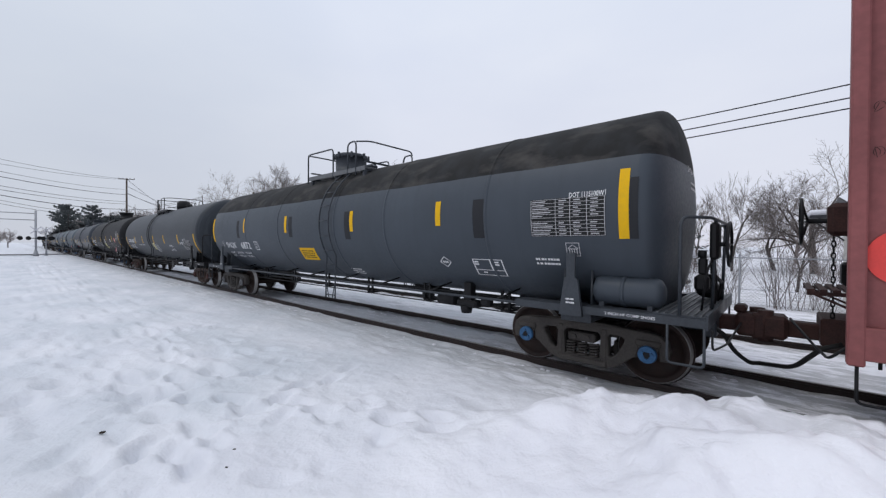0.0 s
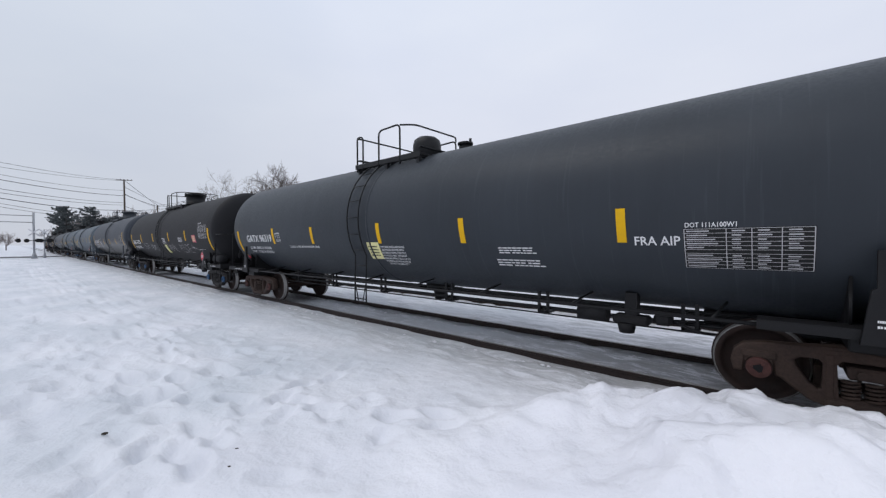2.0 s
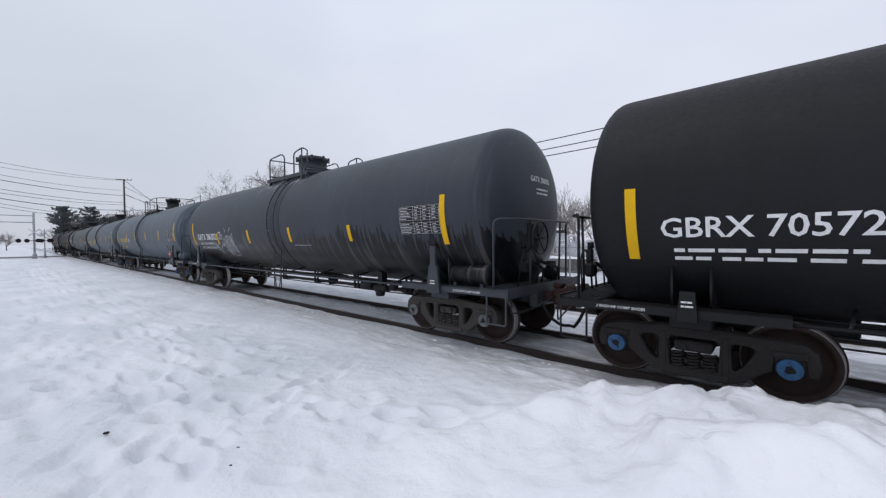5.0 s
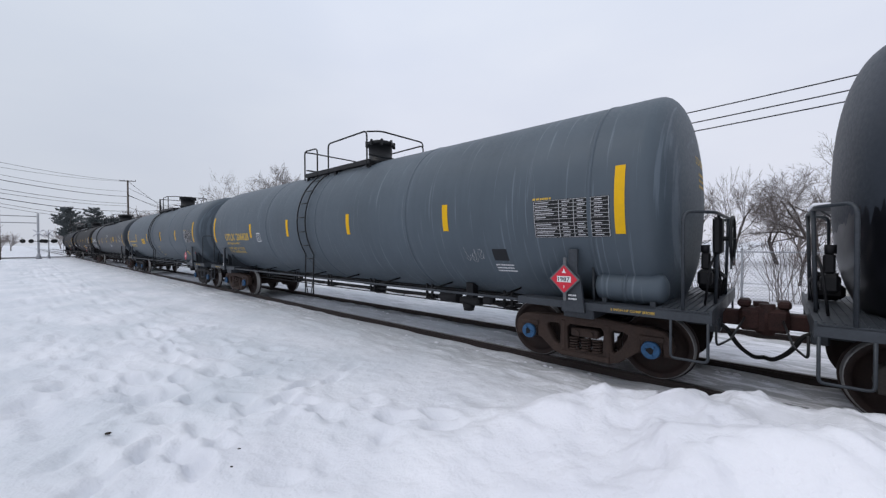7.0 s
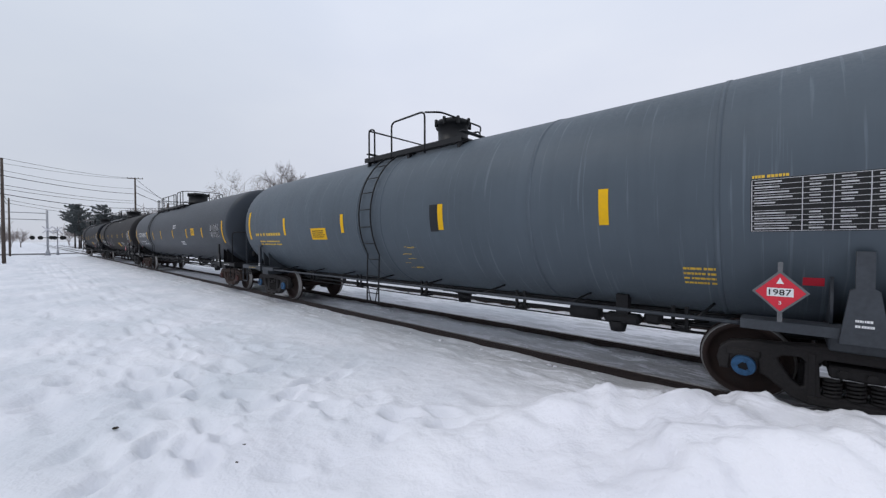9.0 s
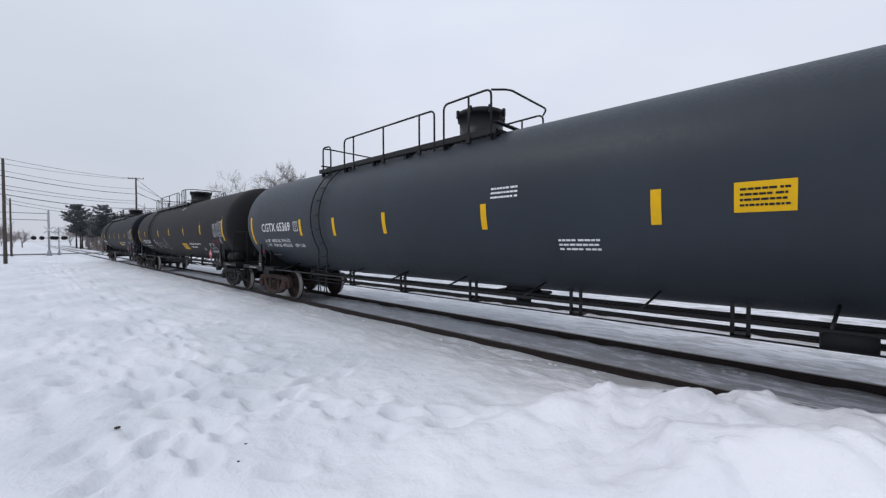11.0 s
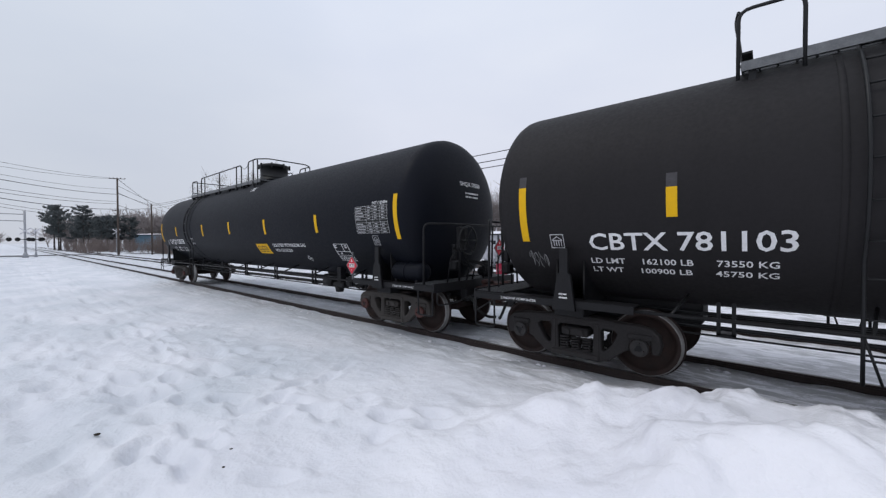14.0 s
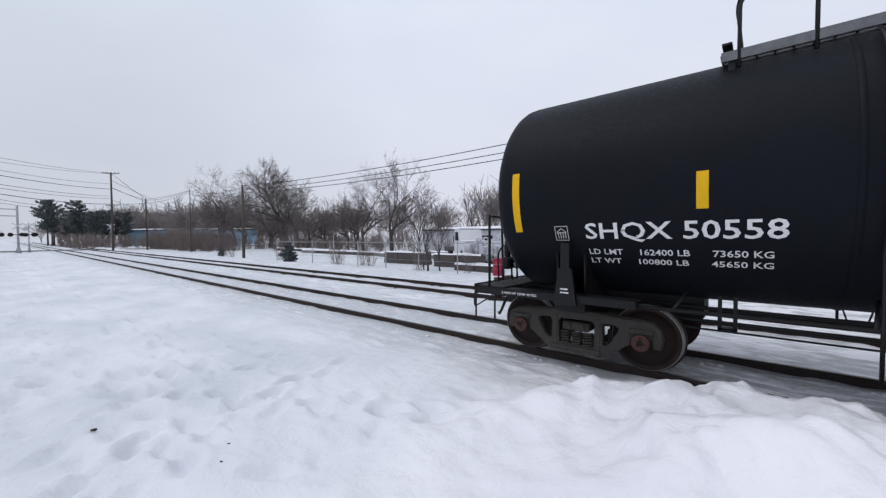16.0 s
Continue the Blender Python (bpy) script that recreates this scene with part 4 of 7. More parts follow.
def hazard_placard(parent, number, m):
    """A red diamond hazard card in its steel holder."""
    bm = bmesh.new()
    q = 0.155
    box(bm, -q, q, -0.012, 0.0, -q, q, 0.004)
    bmesh.ops.rotate(bm, verts=bm.verts, cent=(0, 0, 0), matrix=Matrix.Rotation(math.pi / 4, 3, "Y"))
    box(bm, -0.02, 0.02, 0.0, 0.03, -0.30, 0.30)
    base = part("placard_holder", bm, GALV, parent)
    base.matrix_basis = m
    bm = bmesh.new()
    q = 0.135
    bm.faces.new([bm.verts.new((x, -0.016, z)) for x, z in ((0, -q * 1.414), (q * 1.414, 0), (0, q * 1.414), (-q * 1.414, 0))])
    part("hazard_card", bm, RED, base, "red diamond hazard card")
    bm = bmesh.new()
    bm.faces.new([bm.verts.new((x, -0.019, z)) for x, z in ((-0.10, -0.042), (0.10, -0.042), (0.10, 0.042), (-0.10, 0.042))])
    flame = [(-0.03, 0.085), (0.03, 0.085), (0.012, 0.115), (0.0, 0.15), (-0.015, 0.115)]
    bm.faces.new([bm.verts.new((x, -0.019, z)) for x, z in flame])
    part("white_panel", bm, WHITE, base)
    for txt, w, h, z, ink in ((number, 0.17, 0.060, 0.0, BLACK), ("3" if number == "1987" else "2", 0.022, 0.035, -0.105, WHITE)):
        bm = letters(txt, w, h, 0.01)
        bmesh.ops.rotate(bm, verts=bm.verts, cent=(0, 0, 0), matrix=Matrix.Rotation(math.pi / 2, 3, "X"))
        bmesh.ops.translate(bm, verts=bm.verts, vec=(0, -0.022, z))
        part("card_number", bm, ink, base)


def end_gear(root, H, s, frame_mat, spec, brake):
    """All that sits over and beyond one truck; s is +1 at the leading end."""
    def X(d):
        return s * (H + d)

    def bx(bm, a, b, *rest, **kw):
        box(bm, min(X(a), X(b)), max(X(a), X(b)), *rest, **kw)
    R, zc = spec["R"], spec["zc"]
    bm = bmesh.new()
    bx(bm, -1.5, 1.52, -0.30, 0.30, 0.72, 1.04, bevel=0.015)
    bx(bm, -1.5, 1.50, -0.36, 0.36, 1.00, 1.06)
    bx(bm, 1.40, 1.56, -0.42, 0.42, 0.66, 1.06, bevel=0.02)
    part("stub_sill", bm, frame_mat, root)
    bm = bmesh.new()
    bx(bm, -0.22, 0.22, -1.32, 1.32, 0.80, 0.99, bevel=0.015)
    for d in (-0.20, 0.20):
        prof = [(-1.25, 0.98), (1.25, 0.98)]
        prof += [(R * 1.0 * math.sin(t), zc - R * 1.0 * math.cos(t)) for t in np.linspace(0.95, -0.95, 15)]
        b2 = outline_mesh([prof], 0.025)
        bmesh.ops.rotate(b2, verts=b2.verts, cent=(0, 0, 0), matrix=Matrix(((0, 0, 1), (1, 0, 0), (0, 1, 0))))
        bmesh.ops.translate(b2, verts=b2.verts, vec=(X(d), 0, 0))
        me = bpy.data.meshes.new("tmp")
        b2.to_mesh(me)
        b2.free()
        bm.from_mesh(me)
        bpy.data.meshes.remove(me)
    part("saddle", bm, frame_mat, root)
    # jacking pad posts on both sides
    for yy in (-1, 1):
        kind = spec.get("pads", ("tall", "tall"))[0 if s > 0 else 1]
        if kind == "low":
            lp = [(-0.10, 0.92), (0.10, 0.92), (0.07, 1.26), (-0.07, 1.26)]
        elif kind == "post":
            lp = [(-0.055, 0.92), (0.055, 0.92), (0.055, 1.72), (0.13, 1.72), (0.13, 1.75), (-0.13, 1.75), (-0.13, 1.72), (-0.055, 1.72)]
        else:
            lp = [(-0.16, 0.92), (0.16, 0.92), (0.09, 1.42), (0.055, 1.44), (0.055, 1.78), (-0.055, 1.78), (-0.055, 1.44), (-0.09, 1.42)]
        bm = outline_mesh([[(X(0) + a, b) for a, b in lp]], 0.05, 0.006)
        bmesh.ops.rotate(bm, verts=bm.verts, cent=(0, 0, 0), matrix=Matrix.Rotation(math.pi / 2, 3, "X"))
        bmesh.ops.translate(bm, verts=bm.verts, vec=(0, yy * 1.475, 0))
        pad = part("jack_pad", bm, frame_mat, root)
        if yy < 0:
            b2 = sized(draw_bars(2, 3), 0.12, 0.10)
            bmesh.ops.rotate(b2, verts=b2.verts, cent=(0, 0, 0), matrix=Matrix.Rotation(math.pi / 2, 3, "X"))
            bmesh.ops.translate(b2, verts=b2.verts, vec=(X(0), -1.512, 1.12))
            part("stencil", b2, WHITE, pad)
    # side plates and decks
    for yy in (-1, 1):
        bm = bmesh.new()
        bx(bm, -0.9, 1.56, yy * 1.44 - 0.012, yy * 1.44 + 0.012, 0.95, 1.05)
        bx(bm, -0.9, 1.56, min(yy * 1.18, yy * 1.43), max(yy * 1.18, yy * 1.43), 1.035, 1.055)
        sp = part("side_plate", bm, frame_mat, root)
        if yy < 0:
            b2 = letters("2 INCH HF COMP SHOES", spec.get("shoe", 0.60), spec.get("shoe", 0.60) * 0.06, 0.01)
            bmesh.ops.rotate(b2, verts=b2.verts, cent=(0, 0, 0), matrix=Matrix.Rotation(math.pi / 2, 3, "X"))
            bmesh.ops.translate(b2, verts=b2.verts, vec=(X(0.75), -1.455, 1.0))
            part("stencil", b2, spec.get("ink", WHITE), sp)
    bm = bmesh.new()
    bx(bm, 1.02, 1.56, -1.43, 1.43, 1.058, 1.075)
    bx(bm, 1.56, 1.585, -1.45, 1.45, 0.93, 1.10)
    deck = part("end_deck", bm, frame_mat, root)
    for k in range(7):
        bm = bmesh.new()
        bx(bm, 1.05 + k * 0.075, 1.07 + k * 0.075, -1.40, 1.40, 1.075, 1.086)
        part("tread_bar", bm, GALV if spec.get("galv") else frame_mat, deck)
    # handrail hoop round the end
    bm = bmesh.new()
    hp = spec.get("hoop", 1.30) if s > 0 else 1.30
    tube(bm, bend([(X(hp), -1.42, 1.07), (X(hp), -1.42, 2.24), (X(1.56), -1.0 if hp > 1 else -1.42, 2.24), (X(1.56), 1.0, 2.24), (X(1.30), 1.42, 2.24), (X(1.30), 1.42, 1.07)], 0.13, 5), 0.021, 8)
    part("end_handrail", bm, frame_mat, root)
    for yy in (-0.62, 0.55):
        bm = bmesh.new()
        tube(bm, [(X(1.53), yy, 1.07), (X(1.56), yy, 2.24)], 0.021, 8)
        part("rail_post", bm, frame_mat, root)
    # sill steps
    for yy in (-1, 1):
        bm = bmesh.new()
        tube(bm, bend([(X(1.18), yy * 1.45, 0.95), (X(1.18), yy * 1.45, 0.50), (X(1.55), yy * 1.45, 0.50), (X(1.55), yy * 1.45, 0.95)], 0.05, 3), 0.016, 6)
        part("sill_step", bm, frame_mat, root)
    bm = bmesh.new()
    tube(bm, bend([(X(1.62), -1.40, 0.93), (X(1.62), -1.40, 0.70), (X(1.72), -1.0, 0.72), (X(1.80), -0.25, 0.86), (X(1.80), 0.0, 0.90)], 0.08, 3), 0.013, 6)
    part("uncoupling_lever", bm, PIPE, root)
    # coupler and brake hose
    bm = bmesh.new()
    bx(bm, 1.45, 1.80, -0.10, 0.10, 0.74, 0.94, bevel=0.02)
    bx(bm, 1.74, 1.98, -0.20, 0.20, 0.70, 1.00, bevel=0.04)
    bx(bm, 1.90, 2.06, -0.19 if s > 0 else 0.06, -0.06 if s > 0 else 0.19, 0.68, 1.02, bevel=0.03)
    rod(bm, (X(1.96), 0.11 * s, 0.66), (X(1.96), 0.11 * s, 1.06), 0.085, seg=14)
    bx(bm, 1.72, 1.86, -0.15, 0.15, 1.00, 1.10, bevel=0.03)
    part("coupler", bm, RUST, root, "rust-brown knuckle coupler")
    bm = bmesh.new()
    tube(bm, bend([(X(1.48), -0.32, 0.78), (X(1.62), -0.34, 0.74), (X(1.74), -0.30, 0.50), (X(1.90), -0.15, 0.34), (X(2.0), 0.0, 0.33)], 0.12, 5), 0.028, 8)
    part("brake_hose", bm, RUBBER, root)
    if s > 0 and spec.get("reservoir"):
        bm = bmesh.new()
        lathe(bm, [(X(0.20), 0.0), (X(0.205), 0.10), (X(0.25), 0.18), (X(0.30), 0.20), (X(1.0), 0.20), (X(1.05), 0.18), (X(1.095), 0.10), (X(1.10), 0.0)], "X", 24, centre=(0, -1.12, 1.27))
        for d in (0.62,):
            lathe(bm, [(X(d - 0.02), 0.200), (X(d - 0.02), 0.212), (X(d + 0.02), 0.212), (X(d + 0.02), 0.200)], "X", 24, centre=(0, -1.12, 1.27))
        res = part("air_reservoir", bm, spec["paint"], root)
        bm = bmesh.new()
        for d in (0.35, 0.95):
            bx(bm, d - 0.03, d + 0.03, -1.28, -0.96, 1.05, 1.12)
        part("bracket", bm, frame_mat, res)
    # gear on the end: brake valves, pipes, and the hand brake
    bm = bmesh.new()
    bx(bm, 1.34, 1.50, -0.74, -0.54, 1.30, 1.52, bevel=0.04)
    bx(bm, 1.38, 1.48, -0.69, -0.60, 1.52, 1.74, bevel=0.02)
    rod(bm, (X(1.42), -0.64, 1.74), (X(1.42), -0.64, 1.84), 0.05, seg=10)
    bx(bm, 1.20, 1.50, 0.42, 0.72, 1.12, 1.32, bevel=0.05)
    rod(bm, (X(1.36), 0.57, 1.10), (X(1.36), 0.57, 1.46), 0.10, seg=12)
    tube(bm, bend([(X(1.45), -0.9, 1.08), (X(1.50), -0.85, 1.6), (X(1.54), -0.55, 1.75), (X(1.54), -0.2, 1.3)], 0.12, 4), 0.014, 6)
    for q in (-0.35, -0.15, 0.25, 0.45):
        tube(bm, bend([(X(1.50), q, 1.06), (X(1.54), q + 0.05, 1.35), (X(1.50), q * 0.5 - 0.4, 1.5)], 0.08, 3), 0.018, 6)
    part("brake_valve", bm, FRAME_BLACK, root)
    if brake:
        bm = bmesh.new()
        ring = [(X(1.70), -0.55 + 0.28 * math.cos(t), 1.92 + 0.28 * math.sin(t)) for t in np.linspace(0, 2 * math.pi, 29)]
        tube(bm, ring, 0.018, 6)
        for t in np.linspace(0, 2 * math.pi, 7)[:-1]:
            tube(bm, [(X(1.66), -0.55, 1.92), (X(1.70), -0.55 + 0.28 * math.cos(t), 1.92 + 0.28 * math.sin(t))], 0.012, 6)
        rod(bm, (X(1.50), -0.55, 1.92), (X(1.68), -0.55, 1.92), 0.03, seg=10)
        bw = part("hand_brake_wheel", bm, PIPE, root)
        bm = bmesh.new()
        bx(bm, 1.50, 1.60, -0.70, -0.40, 1.72, 2.20, bevel=0.03)
        part("gear_case", bm, FRAME_BLACK, bw)


def top_gear(root, spec, R, zc):
    top = zc + R
    x0, x1 = spec["walk"]
    lx, dx = spec["ladder"], spec["dome"]
    mat_ = spec.get("top", PIPE)
    # walkway round the dome: two gratings on brackets
    for yy in (-1, 1):
        bm = bmesh.new()
        y0, y1 = sorted((yy * 0.60, yy * 0.95))
        z = top - 0.15
        for k in range(5):
            y = y0 + (y1 - y0) * k / 4
            box(bm, x0, x1, y - 0.012, y + 0.012, z, z + 0.035)
        n = max(3, int((x1 - x0) / 0.16))
        for k in range(n + 1):
            x = x0 + (x1 - x0) * k / n
            box(bm, x - 0.01, x + 0.01, y0, y1, z + 0.005, z + 0.03)
        box(bm, x0, x1, yy * 0.97 - 0.012, yy * 0.97 + 0.012, z - 0.06, z + 0.05)
        part("walkway", bm, GALV if spec.get("galv") else mat_, root)
        for k in range(max(2, int((x1 - x0) / 1.2)) + 1):
            bm = bmesh.new()
            x = x0 + 0.1 + (x1 - x0 - 0.2) * k / max(2, int((x1 - x0) / 1.2))
            box(bm, x - 0.035, x + 0.035, min(yy * 0.6, yy * 0.96), max(yy * 0.6, yy * 0.96), z - 0.05, z)
            box(bm, x - 0.035, x + 0.035, yy * 0.90 - 0.04, yy * 0.90 + 0.04, z - 0.22, z - 0.05)
            part("walkway_bracket", bm, mat_, root)
    for xx in (x0 + 0.05, x1 - 0.05):
        bm = bmesh.new()
        box(bm, xx - 0.05, xx + 0.05, -0.92, 0.92, top + 0.005, top + 0.03)
        part("cross_tread", bm, mat_, root)
    # handrails, each a bent pipe with its posts
    for yy in (-1, 1):
        for line in spec["rails"]:
            bm = bmesh.new()
            tube(bm, bend([(x, yy * 0.97, top + z) for x, z in line[0]], 0.13, 4), 0.021, 7)
            for px, pz in line[1]:
                tube(bm, [(px, yy * 0.97, top - 0.28), (px, yy * 0.97, top + pz)], 0.021, 7)
                box(bm, px - 0.045, px + 0.045, yy * 0.97 - 0.03, yy * 0.97 + 0.03, top - 0.30, top - 0.14, 0.006)
            part("handrail", bm, mat_, root)
    # end rails that cross over the tank
    for x, z, out in (spec["rails"][0][0][1] + (-0.04,), spec["rails"][-1][0][-2] + (0.22,)):
        bm = bmesh.new()
        tube(bm, bend([(x, -0.97, top + z - 0.02), (x + out, -0.70, top + z), (x + out, 0.70, top + z), (x, 0.97, top + z - 0.02)], 0.12, 3), 0.020, 7)
        part("cross_rail", bm, mat_, root)
    for (xa, za), (xb, zb) in spec.get("chains", ()):
        bm = bmesh.new()
        tube(bm, [(xa + (xb - xa) * k / 8, -0.97, top + za + (zb - za) * k / 8 - 0.5 * (k / 8) * (1 - k / 8)) for k in range(9)], 0.008, 5)
        part("safety_chain", bm, PIPE, root)
    # dome
    bm = bmesh.new()
    if spec.get("bonnet"):
        lathe(bm, [(top - 0.12, 0.0), (top - 0.12, 0.34), (top + 0.30, 0.34), (top + 0.42, 0.31), (top + 0.49, 0.22), (top + 0.52, 0.0)], "Z", 32, centre=(dx, 0, 0))
    else:
        r, hgt = spec.get("dome_r", 0.44), 0.58
        lathe(bm, [(top - 0.15, 0.0), (top - 0.15, r), (top + 0.02, r), (top + 0.02, r + 0.05), (top + 0.06, r + 0.05), (top + 0.06, r), (top + hgt - 0.09, r + 0.01),
                   (top + hgt - 0.09, r + 0.05), (top + hgt, r + 0.05), (top + hgt + 0.04, r - 0.05), (top + hgt + 0.06, 0.0)], "Z", 32, centre=(dx, 0, 0))
        for k in range(8):
            a = k * math.pi / 4 + 0.2
            c = Vector((dx + (r + 0.06) * math.cos(a), (r + 0.06) * math.sin(a), 0))
            box(bm, c.x - 0.03, c.x + 0.03, c.y - 0.03, c.y + 0.03, top + hgt - 0.13, top + hgt + 0.04, 0.01)
        box(bm, dx - r - 0.16, dx - r, -0.07, 0.07, top + hgt - 0.08, top + hgt + 0.02, 0.02)
    for f in bm.faces:
        f.smooth = len(f.verts) == 4 and f.smooth
    part("dome", bm, spec.get("dome_paint", mat_), root, "bolted valve housing on top of the tank")
    bm = bmesh.new()
    for ox in spec.get("valves", ()):
        rod(bm, (ox, 0, top - 0.05), (ox, 0, top + 0.12), 0.14, seg=18)
        rod(bm, (ox, 0, top + 0.12), (ox, 0, top + 0.17), 0.17, seg=18)
        rod(bm, (ox + 0.1, 0.05, top + 0.15), (ox + 0.1, 0.05, top + 0.26), 0.03, seg=8)
    if spec.get("valves"):
        part("relief_valve", bm, mat_, root)
    else:
        bm.free()
    # ladder that follows the tank's side
    a0, a1 = -0.55, 1.0
    way = [(-(R + 0.07) * math.cos(t), zc + (R + 0.07) * math.sin(t)) for t in np.linspace(a1, a0, 12)]
    way += [(-(R + 0.07) * math.cos(a0) - 0.02, 1.05), (-(R + 0.07) * math.cos(a0) - 0.02, 0.52)]
    for side in (-1, 1) if spec.get("both_ladders", True) else (-1,):
        lad = None
        for k in (-0.21, 0.21):
            bm = bmesh.new()
            tube(bm, [(lx + k, -side * ya, za) for ya, za in way], 0.018, 6)
            lad = part("ladder" if lad is None else "stringer", bm, spec.get("ladder_paint", mat_), lad or root)
        run, acc = 0.0, []
        for (ya, za), (yb, zb) in zip(way, way[1:]):
            seg = math.hypot(yb - ya, zb - za)
            d = (0.38 - run) % 0.38
            while d < seg:
                t = d / seg
                acc.append((ya + (yb - ya) * t, za + (zb - za) * t))
                d += 0.38
            run = (run + seg) % 0.38
        for y, z in acc:
            bm = bmesh.new()
            rod(bm, (lx - 0.21, -side * y, z), (lx + 0.21, -side * y, z), 0.012, seg=6)
            part("rung", bm, spec.get("ladder_paint", mat_), lad)
        bm = bmesh.new()
        for k in (-0.21, 0.21):
            tube(bm, [(lx + k, -side * way[-1][0], 1.0), (lx + k * 0.4, -side * way[-1][0], 0.54)], 0.012, 6)
        part("ladder_brace", bm, mat_, lad)


def under_gear(root, spec, H, R, zc):
    low = zc - R
    for yy, z in ((-1, 0.99), (1, 0.99)):
        bm = bmesh.new()
        tube(bm, [(-H - 0.9, yy * 1.40, z), (H + 0.9, yy * 1.40, z)], 0.022, 8)
        part("running_rail", bm, spec["frame"], root)
    n = int(2 * H / 1.9)
    for k in range(n + 1):
        x = -H + 1.3 + (2 * H - 2.6) * k / n
        bm = bmesh.new()
        a = -1.02
        tube(bm, [(x, -1.40, 0.99), (x + 0.10, R * math.cos(a) * -1.0 - 0.02, zc + R * math.sin(a) - 0.01)], 0.018, 6)
        part("rail_bracket", bm, PIPE, root)
    # brake pipe, rods and levers below the tank
    for nm, y, z, r in (("brake_pipe", -0.52, 0.74, 0.028), ("brake_pipe", -0.40, 0.90, 0.024), ("brake_rod", -0.70, 0.67, 0.013), ("brake_pipe", 0.55, 0.72, 0.026)):
        bm = bmesh.new()
        tube(bm, [(-H - 1.2, y, z + 0.05), (-H + 1.4, y, z), (H - 1.4, y, z), (H + 1.2, y, z + 0.05)], r, 8)
        part(nm, bm, PIPE, root)
    n = int((2 * H - 3) / 2.1)
    for k in range(n + 1):
        x = -H + 1.7 + (2 * H - 3.4) * k / n
        bm = bmesh.new()
        for dx in (0.0, 0.16):
            box(bm, x + dx - 0.022, x + dx + 0.022, -0.60, -0.56, 0.65, low + 0.22)
        box(bm, x - 0.022, x + 0.18, -0.60, -0.36, 0.65, 0.69)
        part("hanger", bm, PIPE, root)
    bm = bmesh.new()
    x = spec.get("outlet", 0.6)
    lathe(bm, [(low + 0.1, 0.0), (low + 0.1, 0.36), (low - 0.10, 0.32), (low - 0.16, 0.16), (low - 0.34, 0.14), (low - 0.36, 0.0)], "Z", 24, centre=(x, 0, 0))
    box(bm, x - 0.5, x + 0.5, -0.24, 0.24, low - 0.12, low - 0.06, 0.02)
    part("bottom_outlet", bm, FRAME_BLACK, root)
    bm = bmesh.new()
    x = H - 2.3
    box(bm, x - 0.22, x + 0.26, -0.95, -0.70, 0.70, 0.84, 0.04)
    rod(bm, (x - 0.05, -0.83, 0.58), (x - 0.05, -0.83, 0.72), 0.10, 0.13, seg=14)
    box(bm, x + 0.30, x + 0.52, -0.90, -0.72, 0.74, 0.90, 0.04)
    tube(bm, bend([(x + 0.5, -0.8, 0.8), (x + 0.8, -0.8, 0.7), (x + 1.1, -0.6, 0.66)], 0.1, 3), 0.018, 6)
    rod(bm, (x - 0.75, -0.8, 0.80), (x - 0.32, -0.8, 0.80), 0.12, seg=16)
    rod(bm, (x + 0.32, -0.72, 0.78), (x + 1.0, -0.5, 0.80), 0.02, seg=8)
    box(bm, x - 0.06, x + 0.10, -0.90, -0.74, 0.80, low + 0.25)
    part("brake_cylinder", bm, FRAME_BLACK, root)


def tank_car(spec):
    front, rear = spec["trucks"]
    H, R, zc = (front - rear) / 2, spec["R"], spec["zc"]
    root = tagged(new("tank_car"), spec["label"], "tank car", group="tank cars of the train")
    CARS.append((root, (front + rear) / 2))
    prof = []
    for s in (-1, 1):
        Lc = H + (spec.get("lf", 0.84) if s > 0 else spec.get("lr", 0.86))
        deep = spec.get("deep", (0.50, 0.50))[0 if s > 0 else 1]
        q = [(s * head_x(R * math.cos(t), R, Lc, deep), R * math.cos(t)) for t in np.linspace(0.0, math.pi / 2 - 0.06, 14)]
        q.append((s * head_x(0, R, Lc, deep), 0.0))
        prof += q[::-1] if s < 0 else [(x, R) for x in np.linspace(-H, H, 14)] + q
    bm = bmesh.new()
    lathe(bm, prof, "X", 72, centre=(0, 0, zc))
    tank = part("tank", bm, spec["paint"], root, spec.get("tank_label", ""))
    for x in spec["seams"]:
        bm = bmesh.new()
        lathe(bm, [(x - 0.03, R - 0.005), (x - 0.025, R + 0.008), (x + 0.025, R + 0.008), (x + 0.03, R - 0.005)], "X", 72, centre=(0, 0, zc))
        part("jacket_band", bm, spec["paint"], tank)
    for mark in spec["marks"]:
        put_mark(tank, R, zc, mark)
    # writing on the leading head
    for txt, w, h, y, z in spec.get("end", ()):
        bm = letters(txt, w, h, 0.012) if isinstance(txt, str) else sized(draw_bars(txt, 8), w, h)
        for v in bm.verts:
            yy, zz = y + v.co.x, z + v.co.y
            v.co = Vector((head_x(math.hypot(yy, zz - zc), R, Lc, deep) + 0.006, yy, zz))
        part("stencil", bm, spec.get("end_ink", WHITE), tank)
    for x, cap in zip((H, -H), spec.get("caps", (spec["cap"], spec["cap"]))):
        truck(root, x, spec["truck"], cap)
    end_gear(root, H, 1, spec["frame"], spec, spec.get("brake", 1) > 0)
    end_gear(root, H, -1, spec["frame"], spec, spec.get("brake", 1) < 0)
    top_gear(root, spec, R, zc)
    under_gear(root, spec, H, R, zc)
    if "hazard" in spec:
        hazard_placard(root, spec["hazard"][1], pose(spec["hazard"][0], -1.56, 1.37))
        hazard_placard(root, spec["hazard"][1], pose(H + 1.60, 0.75, 1.75, 0, 0, 90))
    return root


